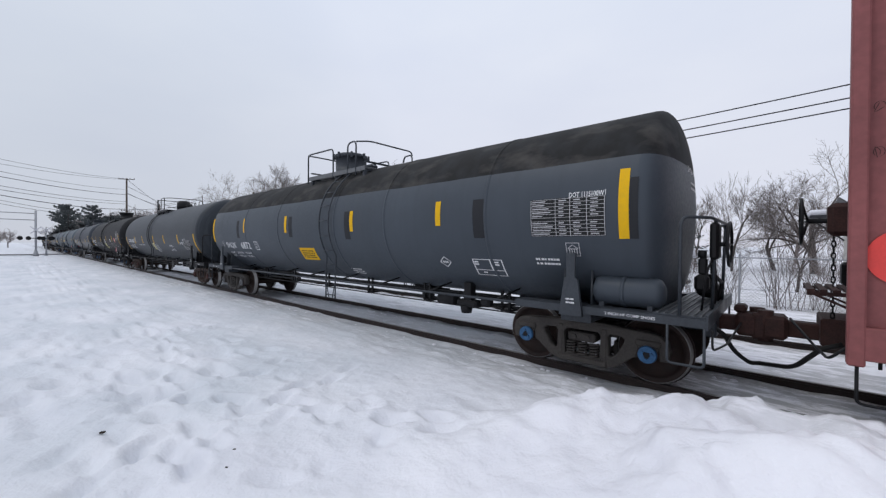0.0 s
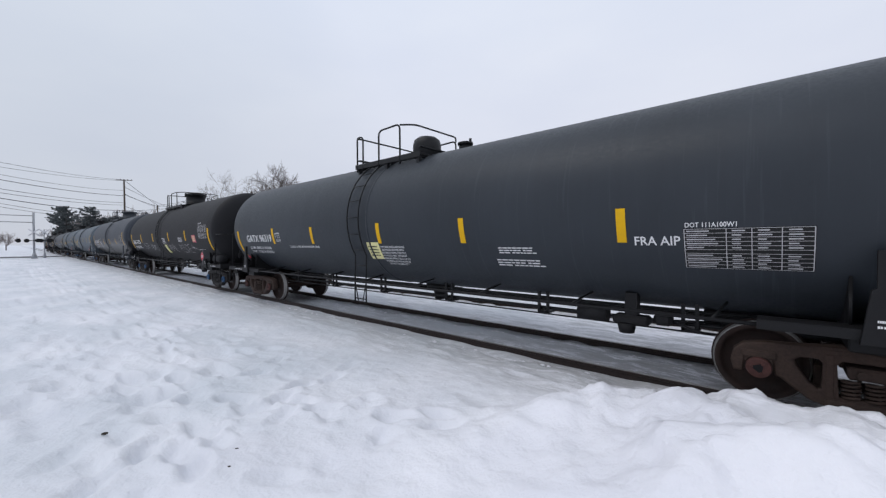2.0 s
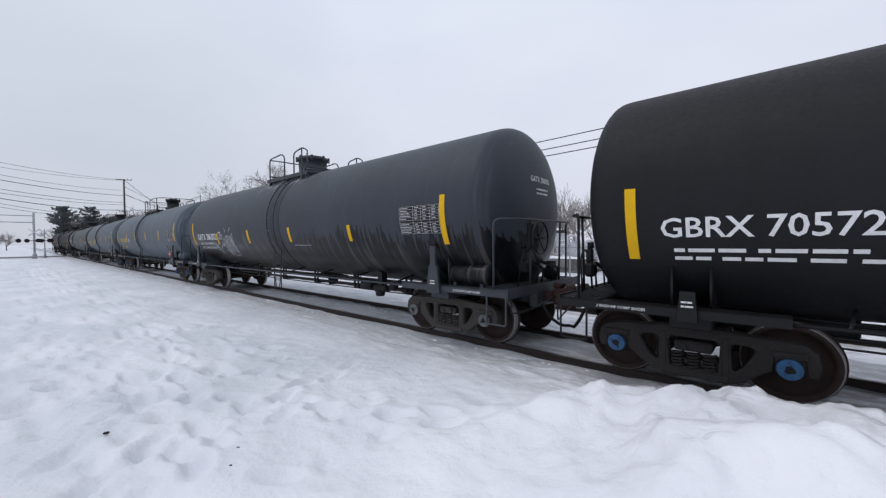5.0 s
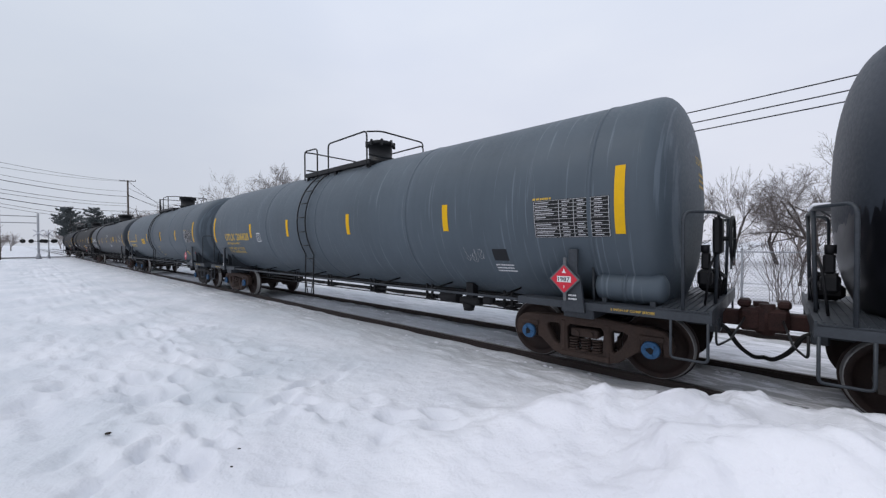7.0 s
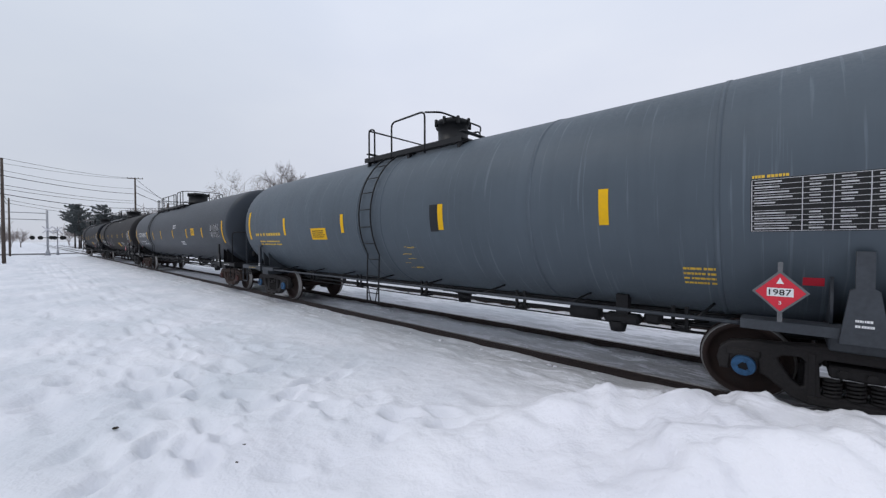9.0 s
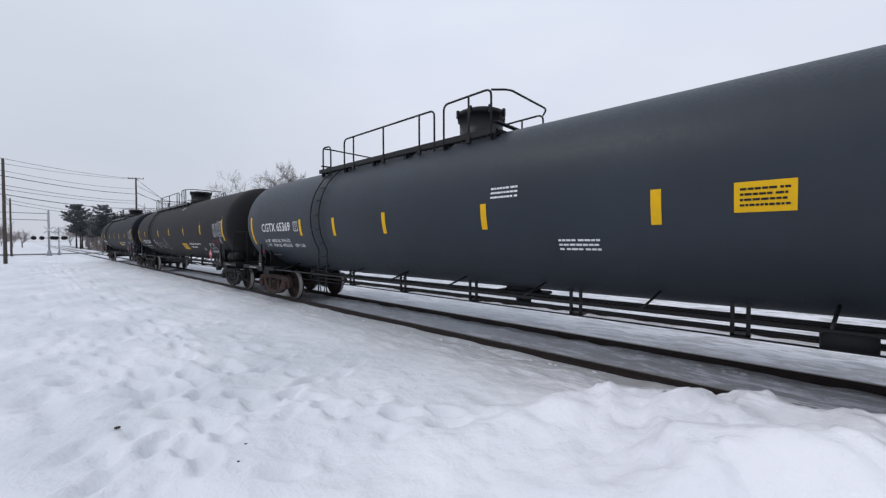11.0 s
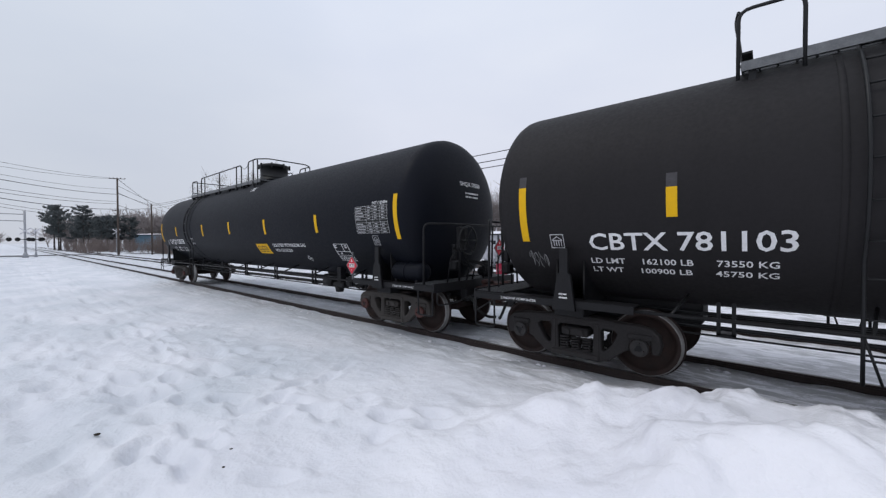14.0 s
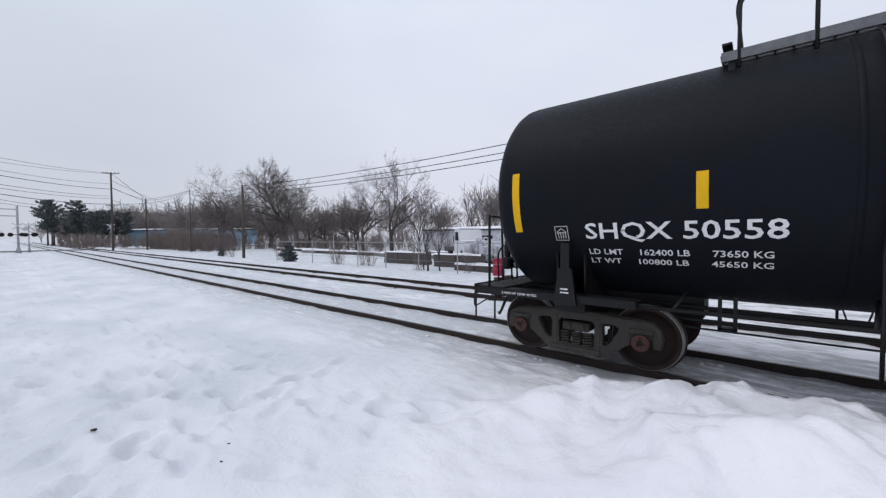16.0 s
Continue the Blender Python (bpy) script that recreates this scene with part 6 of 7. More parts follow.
    tube(bm, bend([(-h + 0.02, -1.35, 0.95), (-h - 0.12, -1.30, 0.78), (-h - 0.20, -0.70, 0.80), (-h - 0.38, -0.10, 0.98)], 0.08, 3), 0.014, 6)
    part("uncoupling_lever", bm, FRAME_BLACK, root)
    for z in (1.75, 2.9):
        bm = bmesh.new()
        tube(bm, bend([(-h + 0.30, -1.20, z), (-h + 0.20, -1.20, z), (-h + 0.20, -0.70, z), (-h + 0.30, -0.70, z)], 0.04, 3), 0.012, 6)
        part("grab_iron", bm, BOXCAR, root)
    bm = bmesh.new()
    tube(bm, bend([(-h + 0.25, 0.40, 0.80), (-h + 0.20, 0.40, 1.70), (-h + 0.25, 0.10, 2.10)], 0.08, 3), 0.018, 6)
    box(bm, -h + 0.10, -h + 0.30, 0.30, 0.52, 1.40, 1.70, 0.03)
    part("retainer_valve", bm, FRAME_BLACK, root)
    bm = bmesh.new()
    box(bm, -h - 0.12, h + 0.12, -0.35, 0.35, 0.72, 1.05, 0.02)
    part("centre_sill", bm, RUST, root)
    bm = bmesh.new()
    box(bm, -h - 0.45, -h, -0.10, 0.10, 0.74, 0.94, 0.02)
    box(bm, -h - 0.66, -h - 0.40, -0.20, 0.20, 0.70, 1.00, 0.04)
    rod(bm, (-h - 0.62, -0.11, 0.66), (-h - 0.62, -0.11, 1.06), 0.085, seg=14)
    part("coupler", bm, RUST, root, "rust-brown knuckle coupler")
    bm = bmesh.new()
    tube(bm, bend([(-h + 0.05, -0.5, 0.80), (-h - 0.12, -0.5, 0.72), (-h - 0.35, -0.36, 0.42), (-h - 0.68, -0.02, 0.33)], 0.12, 5), 0.028, 8)
    part("brake_hose", bm, RUBBER, root)
    bm = bmesh.new()
    tube(bm, bend([(-h + 0.05, -1.50, 0.86), (-h + 0.05, -1.50, 0.45), (-h + 0.42, -1.50, 0.45), (-h + 0.42, -1.50, 0.86)], 0.05, 3), 0.014, 6)
    part("sill_step", bm, FRAME_BLACK, root)
    for s in (-1, 1):
        truck(root, s * (h - 1.9), "brown", "rust")


boxcar()
for spec in SPECS:
    tank_car(spec)

# ---- the far side of the line ----
def grow(seed, height, spread=0.5, twig=0.006, depth=6, lean=0.0, fine=3, kids=(3, 3, 3, 4, 4, 4), sides=5, bole=0.30, stout=0.027):
    """A bare broadleaved tree: returns bmeshes of its trunk and limbs, and of its fine crown."""
    g = random.Random(seed)
    trunk, crown = bmesh.new(), bmesh.new()

    def limb(p, d, length, r, level):
        n = 4 if level < 3 else 2 if level < depth else 1
        pts = [p]
        q, dd = Vector(p), Vector(d)
        for i in range(n):
            dd = (dd + Vector((g.uniform(-1, 1), g.uniform(-1, 1), g.uniform(-0.45, 0.75))) * (0.12 + 0.045 * level)).normalized()
            q = q + dd * length / n
            pts.append(q.copy())
        tip = r * 0.68
        tube(trunk if level < fine else crown, pts, r, sides + 2 if level == 0 else sides if level < fine else 3, tip)
        if level >= depth:
            return
        for k in range(kids[min(level, len(kids) - 1)] + (1 if g.random() < 0.3 else 0)):
            t = 1.0 if k == 0 else g.uniform(0.55 if level == 0 else 0.25, 1.0)
            j = min(n - 1, int(t * n))
            base = pts[j].lerp(pts[j + 1], t * n - j) if t < 1 else pts[-1]
            side = Matrix.Rotation(g.uniform(0, 6.28), 3, dd) @ dd.orthogonal().normalized()
            w = spread * g.uniform(0.55, 1.25) * (0.6 if k == 0 else 1.0)
            nd = (dd * (1 - 0.6 * w) + side * w + Vector((0, 0, 0.10))).normalized()
            limb(base, nd, length * g.uniform(0.62, 0.90) * (1.15 if level == 0 else 1.0 if level < 3 else 0.82), max(tip * g.uniform(0.50, 0.84), twig), level + 1)
    limb(Vector((0, 0, -0.3)), Vector((lean, 0, 1)).normalized(), height * bole, height * stout, 0)
    return trunk, crown


def tree(meshes, m, label, group="bare trees beyond the fence"):
    root = tagged(new("bare_tree"), label, "tree", group)
    root.matrix_basis = m
    share("trunk", meshes[0], root, Matrix.Identity(4))
    share("crown", meshes[1], root, Matrix.Identity(4))
    return root


def to_data(name, bm, material):
    me = bpy.data.meshes.new(name)
    bm.to_mesh(me)
    bm.free()
    me.materials.append(material)
    return me


TREE_KINDS = []
for sd, sp, ln, bl, ink in ((11, 0.80, 0.20, 0.24, TWIG), (23, 0.72, -0.10, 0.22, TWIG), (31, 0.95, 0.32, 0.30, TWIG), (47, 0.62, 0.0, 0.26, TWIG)):
    tk, cr = grow(sd, 10.0, sp, 0.0075, 6, ln, kids=(3, 4, 3, 4, 4, 4), bole=bl, stout=0.021)
    TREE_KINDS.append((to_data("trunk", tk, BARK), to_data("crown", cr, ink)))
SAPLING_KINDS = []
for sd in (3, 8, 15):
    tk, cr = grow(sd, 10.0, 0.40, 0.011, 5, 0.05, stout=0.014)
    SAPLING_KINDS.append((to_data("trunk", tk, BARK), to_data("crown", cr, TWIG)))


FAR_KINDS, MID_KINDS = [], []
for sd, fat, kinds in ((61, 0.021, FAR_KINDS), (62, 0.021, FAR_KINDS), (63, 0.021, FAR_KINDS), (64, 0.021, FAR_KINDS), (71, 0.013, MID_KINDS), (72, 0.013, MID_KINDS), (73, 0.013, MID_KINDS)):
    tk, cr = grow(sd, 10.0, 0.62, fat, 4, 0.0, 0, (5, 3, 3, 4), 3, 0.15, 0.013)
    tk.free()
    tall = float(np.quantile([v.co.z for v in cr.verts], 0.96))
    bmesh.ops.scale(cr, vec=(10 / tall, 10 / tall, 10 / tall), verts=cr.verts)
    kinds.append(to_data("crown", cr, HAZED_TWIG))


def kind_height(pair):
    return float(np.quantile([v.co.z for v in pair[1].vertices], 0.992))


def plant(kind, x, y, height, turn, label):
    s = height / kind_height(kind)
    return tree(kind, pose(x, y, gz(x, y), 0, 0, turn) @ Matrix.Scale(s, 4), label)


BIG = "large bare spreading tree with fine grey-brown twigs"
for k, x, y, h, tr in ((0, -88, 24, 15.4, 20), (1, -96, 27, 12.2, 130), (2, -74, 23, 9.8, 60), (1, -63, 25, 14.4, 200), (0, -72, 27, 12.4, 95), (3, -59.5, 26, 13.0, 10), (2, -39.6, 24, 10.9, 180), (3, -35.2, 25, 10.6, 95), (1, -45, 27, 7.6, 250),
                       (3, -104, 33, 12, 10), (0, -80, 34, 11, 170), (3, -49, 30, 8.0, 45), (3, -47, 27, 6.8, 300)):
    plant(TREE_KINDS[k], x, y, h, tr, BIG)
for x, y, h, tr in ((-53.0, 24, 7.8, 0), (-49.6, 25, 7.2, 220), (-67.0, 25, 7.0, 60)):
    plant(TREE_KINDS[0], x, y, h, tr, "low dense bare tree with tangled twigs")
for k, x, y, h, tr in ((1, -2.6, 29, 6.8, 15), (0, 1.9, 29.5, 8.2, 120), (3, 4.3, 29, 7.8, 40), (2, -0.2, 32, 7.0, 210), (3, -5.5, 33, 6.6, 280), (1, 8.5, 31, 8.6, 60), (0, 13, 30, 8.4, 160), (3, 19, 33, 8.8, 10), (2, 6.2, 36, 8.4, 75)):
    plant(SAPLING_KINDS[k % 3] if k in (1, 3) else TREE_KINDS[k], x, y, h, tr, "bare twiggy tree at the edge of a snowy yard")
for k, x, y, h, tr in ((0, -31.4, 37, 8.0, 10), (1, -29.6, 38.5, 8.6, 140), (2, -27.6, 39, 7.7, 50), (0, -31.6, 26, 6.4, 200), (1, -33.4, 28, 6.2, 80), (1, -15.5, 36, 6.4, 260), (2, -11.0, 36, 6.0, 20), (0, -15.5, 10.2, 4.6, 77), (1, -14.9, 10.6, 4.0, 150), (2, -16.3, 10.7, 3.4, 210), (2, 0.6, 16.5, 4.3, 30)):
    plant(SAPLING_KINDS[k], x, y, h, tr, "slender bare sapling with upright twigs")


def merged(name, pieces, material, label, category):
    """Many alike plants that nobody could count, as one object."""
    vs, fs, base = [], [], 0
    cache = {}
    for me, m in pieces:
        if me not in cache:
            co = np.empty(len(me.vertices) * 3)
            me.vertices.foreach_get("co", co)
            cache[me] = (co.reshape(-1, 3), [tuple(p.vertices) for p in me.polygons])
        co, pol = cache[me]
        a = np.array(m)
        vs.append(co @ a[:3, :3].T + a[:3, 3])
        fs += [tuple(i + base for i in p) for p in pol]
        base += len(co)
    me = bpy.data.meshes.new(name)
    me.from_pydata(np.concatenate(vs), [], fs)
    me.materials.append(material)
    return tagged(new(name, me), label, category, kind="stuff")


g = random.Random(77)
far = []
small = FAR_KINDS
for i in range(105):
    x = -25 - 205 * (i / 105) ** 1.2 + g.uniform(-4, 4)
    y = 40 + g.uniform(0, 22) + 0.12 * -x
    s = g.uniform(7.0, 10.5) / 10
    if x > -95 and i % 2:
        continue
    far.append((g.choice(MID_KINDS if x > -80 else small), pose(x, y, gz(x, y), 0, 0, g.uniform(0, 360)) @ Matrix.Scale(s, 4)))
for i in range(26):
    x, y = g.uniform(-24, 60), g.uniform(38, 56)
    far.append((g.choice(MID_KINDS), pose(x, y, gz(x, y), 0, 0, g.uniform(0, 360)) @ Matrix.Scale(g.uniform(4.4, 6.6) / 10, 4)))
for i in range(95):
    x, y = g.uniform(-340, -190), g.uniform(-90, 70)
    if abs(y - 1) > 7:
        far.append((g.choice(small), pose(x, y, gz(x, y), 0, 0, g.uniform(0, 360)) @ Matrix.Scale(g.uniform(9, 15) / (16 if y < 6 else 10), 4)))
for i in range(150):
    x, y = g.uniform(-200, -118), g.uniform(6, 66)
    if x > -150 and y < 19:
        continue
    far.append((g.choice(small), pose(x, y, gz(x, y), 0, 0, g.uniform(0, 360)) @ Matrix.Scale(g.uniform(7.0, 11.5) / 10, 4)))
for i in range(30):
    x, y = g.uniform(-240, -165), g.uniform(-70, -24)
    far.append((g.choice(small), pose(x, y, gz(x, y), 0, 0, g.uniform(0, 360)) @ Matrix.Scale(g.uniform(7, 11) / 10, 4)))
merged("far_woods", far, HAZED_TWIG, "distant leafless winter woods in grey-brown haze", "woods")


def bush_mesh(seed, stems, height, r):
    q = random.Random(seed)
    bm = bmesh.new()
    for i in range(stems):
        a, b = q.uniform(0, 6.28), q.uniform(0.05, 0.55)
        p = Vector((q.uniform(-0.3, 0.3), q.uniform(-0.3, 0.3), -0.1))
        pts = [p]
        d = Vector((b * math.cos(a), b * math.sin(a), 1)).normalized()
        L = height * q.uniform(0.55, 1.0)
        for k in range(4):
            d = (d + Vector((q.uniform(-1, 1), q.uniform(-1, 1), 0.2)) * 0.13).normalized()
            p = p + d * L / 4
            pts.append(p)
        tube(bm, pts, r, 3, r * 0.5)
        for k in range(3):
            s0 = pts[q.choice((1, 2, 3))]
            e = s0 + (d + Vector((q.uniform(-1, 1), q.uniform(-1, 1), 0.3)) * 0.7).normalized() * L * 0.3
            tube(bm, [s0, e], r * 0.6, 3, r * 0.4)
    return bm


BUSHES = [to_data("brush", bush_mesh(sd, 24, 2.4, 0.009), BRUSH) for sd in (1, 2, 3)]
thick = []
for i in range(150):
    x = g.uniform(-96, -62)
    y = g.uniform(12.5, 18.5)
    thick.append((g.choice(BUSHES), pose(x, y, gz(x, y), 0, 0, g.uniform(0, 360)) @ Matrix.Scale(g.uniform(0.8, 2.0), 4)))
for i in range(130):
    x, y = g.uniform(-135, -99), g.uniform(3, 24)
    thick.append((g.choice(BUSHES), pose(x, y, gz(x, y), 0, 0, g.uniform(0, 360)) @ Matrix.Scale(g.uniform(0.8, 1.6), 4)))
for x0, x1, y0, y1, n, s0, s1 in ((-72, -40, 21, 34, 120, 0.6, 1.2), (-42, -30, 22, 31, 14, 0.5, 1.0), (-30, -6, 24, 30, 30, 0.5, 1.0), (-6, 26, 22, 32, 42, 0.7, 1.4), (-70, -46, 32, 40, 30, 0.8, 1.6), (-46, -24, 34, 42, 26, 1.0, 1.6)):
    for i in range(n):
        x, y = g.uniform(x0, x1), g.uniform(y0, y1)
        thick.append((g.choice(BUSHES), pose(x, y, gz(x, y), 0, 0, g.uniform(0, 360)) @ Matrix.Scale(g.uniform(s0, s1), 4)))
merged("brush_thicket", thick, BRUSH, "brown leafless brush thicket rising from the snow", "brush")
for i, (x, y, s) in enumerate(((-25.6, 10.4, 1.0), (-24.6, 10.2, 0.9), (-22.3, 10.7, 1.0), (-21.2, 10.5, 0.8), (-16.4, 10.3, 0.9), (-33.5, 10.4, 0.8), (-35.0, 10.7, 1.0), (-1.4, 10.4, 1.0), (0.1, 10.3, 1.15), (-2.4, 10.7, 0.9),
                               (1.0, 10.8, 0.9), (-43.5, 9.6, 0.8), (-46, 9.9, 0.9), (-12.8, 10.6, 0.7), (2.6, 10.6, 1.0))):
    ob = share("shrub", BUSHES[i % 3], None, pose(x, y, gz(x, y), 0, 0, 50 * i) @ Matrix.Scale(s, 4))
    tagged(ob, "leafless shrub of thin brown stems by the fence", "shrub", "shrubs by the fence")


def tuft():
    bm = bmesh.new()
    bmesh.ops.create_icosphere(bm, subdivisions=1, radius=1.0)
    out = [v.co.copy() for v in bm.verts], [[v.index for v in f.verts] for f in bm.faces]
    bm.free()
    return out


TUFT = tuft()


def conifer(x, y, h, seed, label, wide=0.26, clumps=1000, low=0.3, size=0.0165, group="pines beyond the crossing", name="pine_tree", tiers=21, crowned=False):
    """A ragged evergreen: boughs that carry flat tufts, uneven round the trunk."""
    q = random.Random(seed)
    root = tagged(new(name), label, "pine tree" if name == "pine_tree" else "evergreen bush", group)
    root.location = (x, y, gz(x, y))
    bm = bmesh.new()
    rod(bm, (0, 0, -0.3), (0.02 * h, 0, h * 0.95), h * 0.018, h * 0.004, seg=8)
    part("trunk", bm, BARK, root)
    boughs = []
    for i in range(tiers if not crowned else 15):
        if crowned:
            # plates of boughs, widest above the middle
            t = low + (1 - low) * (i + 0.4) / 15
            k = (t - low) / (1 - low)
            boughs += [(t, q.uniform(0, 6.28), h * wide * (0.55 + 0.75 * k) * (1 - k ** 3.5) ** 0.5 * q.uniform(0.5, 1.15)) for _ in range(3)]
            continue
        t = low + (1 - low) * (i / (tiers - 1)) ** 0.9
        boughs.append((t + q.uniform(-0.02, 0.02), q.uniform(0, 6.28), h * wide * (1.04 - ((t - low) / (1.02 - low)) ** 2.2) * q.uniform(0.45, 1.1)))
    vs, fs = [], []
    for i in range(clumps):
        t, a, reach = q.choice(boughs)
        u = q.uniform(0.15, 1.0) ** 0.7
        a += q.uniform(-0.5, 0.5)
        c = Vector((reach * u * math.cos(a), reach * u * math.sin(a), h * (t + 0.05 * u * u + q.uniform(-0.02, 0.02))))
        z = h * size * q.uniform(0.5, 1.25)
        m = Matrix.Translation(c) @ Euler((q.uniform(-0.6, 0.6), q.uniform(-0.6, 0.6), a)).to_matrix().to_4x4() @ Matrix.Diagonal((z * 1.4, z * 1.1, z * 0.6, 1))
        n0 = len(vs)
        vs += [m @ v + Vector((q.uniform(-1, 1), q.uniform(-1, 1), q.uniform(-1, 1))) * z * 0.55 for v in TUFT[0]]
        fs += [[k + n0 for k in f] for f in TUFT[1]]
    me = bpy.data.meshes.new("crown")
    me.from_pydata(vs, [], fs)
    me.materials.append(HAZED_NEEDLE)
    share("crown", me, root, Matrix.Identity(4))
    return root


for x, y, h, sd, wd in ((-165, 3.2, 13.4, 1, 0.30), (-160, 4.2, 13.0, 2, 0.30), (-154, 3.4, 10.8, 3, 0.30), (-127.8, 6.0, 11.0, 4, 0.24), (-138, 5.6, 9.0, 5, 0.34), (-134, 7.6, 8.4, 6, 0.34), (-124.5, 10, 8.8, 7, 0.32), (-128, 12.8, 9.0, 9, 0.34), (-126, 14.6, 8.6, 12, 0.32), (-121, 8.4, 8.2, 15, 0.34), (-130, 9.6, 8.8, 16, 0.36), (-148, 8.0, 9.6, 17, 0.36), (-136, 11.5, 9.2, 14, 0.34)):
    conifer(x, y, h, sd, "tall ragged dark green pine with layered boughs", wd, 1500, 0.34, 0.0125, crowned=True)
for x, y, h, sd in ((-5.5, 30, 4.4, 23), (-9, 34, 5, 24)):
    conifer(x, y, h, sd, "dull green evergreen among bare trees", 0.36, 360, 0.08)
for x, y, h, sd in ((-29.9, 8.9, 1.55, 31), (-46.5, 9.6, 0.9, 32)):
    conifer(x, y, h, sd, "small dark evergreen bush beside the siding", 0.46, 1500, 0.0, 0.045, "bushes beside the siding", "evergreen_bush", 80)


# ---- poles and wires ----
def utility_pole(x, y, top, label, arms=(), lean=0.0, r=0.14):
    root = tagged(new("utility_pole"), label, "utility pole", "poles along the line")
    root.matrix_basis = pose(x, y, gz(x, y), 0, lean, 0)
    z1 = top - gz(x, y)
    bm = bmesh.new()
    rod(bm, (0, 0, -0.4), (0, 0, z1), r, r * 0.7, seg=12)
    part("shaft", bm, POLE, root)
    for drop, half, ang in arms:
        bm = bmesh.new()
        c, s = math.cos(radians(ang)), math.sin(radians(ang))
        tube(bm, [(-half * c, -half * s, z1 - drop), (half * c, half * s, z1 - drop)], 0.07, 4)
        for k in (-1, -0.45, 0.45, 1):
            rod(bm, (k * half * 0.95 * c, k * half * 0.95 * s, z1 - drop), (k * half * 0.95 * c, k * half * 0.95 * s, z1 - drop + 0.22), 0.045, seg=8)
        part("crossarm", bm, POLE, root)
    return root


utility_pole(-84.0, 6.0, 13.0, "tall weathered utility pole with a crossarm", ((0.15, 1.15, 60), (5.6, 0.8, 60)), r=0.17)
utility_pole(-38.0, 8.6, 6.9, "short brown utility pole beside the siding")
utility_pole(-83.2, 10.5, 8.9, "slim dark utility pole leaning a little", lean=-1.5)
utility_pole(-64.0, 11.7, 9.1, "thin utility pole standing among brush", r=0.07)
utility_pole(-57.0, -8.3, 10.1, "brown utility pole at the edge of the snow field", r=0.15, lean=-0.6)
utility_pole(-84.0, -8.5, 8.3, "dark utility pole near the crossing", r=0.13)
utility_pole(24.0, 9.0, 8.6, "brown utility pole further up the line", ((0.3, 0.6, 90),))


def cable(a, b, sag, r=0.016, label="slack overhead wire between poles"):
    a, b = Vector(a), Vector(b)
    bm = bmesh.new()
    pts = [a.lerp(b, t) - Vector((0, 0, 4 * sag * t * (1 - t))) for t in np.linspace(0, 1, 25)]
    tube(bm, pts, r, 5)
    ob = part("overhead_wire", bm, WIRE)
    return tagged(ob, label, "wire", "overhead wires")


for dz, dy in ((-0.05, 0.0), (-0.40, 0.1), (-0.72, 0.0)):
    cable((-38.0, 8.6 + dy, 6.9 + dz), (24.0, 9.0 + dy, 8.02 + dz), 1.19, 0.020, "black overhead wire strung along the railway")
for da, db, r, sag in ((0.0, -0.1, 0.02, 0.3), (-0.5, -0.2, 0.018, 0.3), (-1.2, -1.9, 0.02, 0.35), (-1.7, -2.8, 0.035, 0.3), (-2.6, -4.0, 0.025, 0.3), (-3.0, -4.4, 0.025, 0.3), (-3.5, -5.3, 0.04, 0.4)):
    cable((-57.0, -8.3, 10.1 + da), (-84.0, 6.0, 13.0 + db), sag, r)
    cable((-57.0, -8.3, 10.1 + da), (-30.0, -28.0, 9.0 + da), sag, r)
for da, db, sag in ((-0.1, -0.1, 0.5), (-2.6, -0.3, 0.8), (-5.3, -0.8, 0.8)):
    cable((-84.0, 6.0, 13.0 + da), (-83.2, 10.5, 8.9 + db), 0.1, 0.03)
    cable((-83.2, 10.5, 8.9 + db), (-64.0, 11.7, 8.9 + db * 0.4), sag * 0.4, 0.025)
for da in (-0.1, -0.5, -1.2):
    cable((-64.0, 11.7, 8.9 + da), (-38.0, 8.6, 6.8 + da), 0.5, 0.022)
    cable((-84.0, 6.0, 12.0 + da * 3), (-150.0, 40.0, 11.0 + da * 2), 1.2, 0.03)
for da in (0.0, -0.5):
    cable((-84.0, -8.5, 8.0 + da), (-122.0, 14.0, 9.0 + da), 0.8, 0.03)
    cable((-84.0, -8.5, 8.0 + da), (-57.0, -8.3, 6.9 + da), 0.4, 0.03)


# ---- the level crossing ----
def crossing_signal(x, y, h, arm, label):
    root = tagged(new("crossing_signal"), label, "crossing signal", "signals at the crossing")
    root.matrix_basis = pose(x, y, gz(x, y), 0, 0, 0)
    bm = bmesh.new()
    rod(bm, (0, 0, -0.1), (0, 0, h), 0.13 if arm else 0.07, seg=12)
    rod(bm, (0, 0, 0), (0, 0, 0.9), 0.36 if arm else 0.2, 0.16 if arm else 0.09, seg=12)
    part("mast", bm, GREY_POLE, root)
    for s in (-1, 1):
        bm = bmesh.new()
        tube(bm, [(0.16, -0.55, 4.0 - 0.5 * s), (0.16, 0.55, 4.0 + 0.5 * s)], 0.09, 4)
        part("crossbuck_blade", bm, WHITE_WALL, root)
    bm = bmesh.new()
    tube(bm, [(0.15, -0.75, 2.75), (0.15, 0.75, 2.75)], 0.05, 6)
    bar = part("lamp_bar", bm, FRAME_BLACK, root)
    for yy in (-0.75, 0.75, -1.6, 1.6) if arm else (-0.7, 0.7):
        bm = bmesh.new()
        rod(bm, (0.16, yy, 2.75), (0.20, yy, 2.75), 0.30, seg=20)
        rod(bm, (0.20, yy, 2.75), (0.42, yy, 2.75), 0.15, 0.17, seg=14)
        part("signal_lamp", bm, FRAME_BLACK, bar)
    if arm:
        bm = bmesh.new()
        for z in (h - 0.5, h - 1.5):
            tube(bm, [(0, 0, z), (0.4, -8.0, z)], 0.06, 6)
        part("cantilever", bm, GREY_POLE, root)


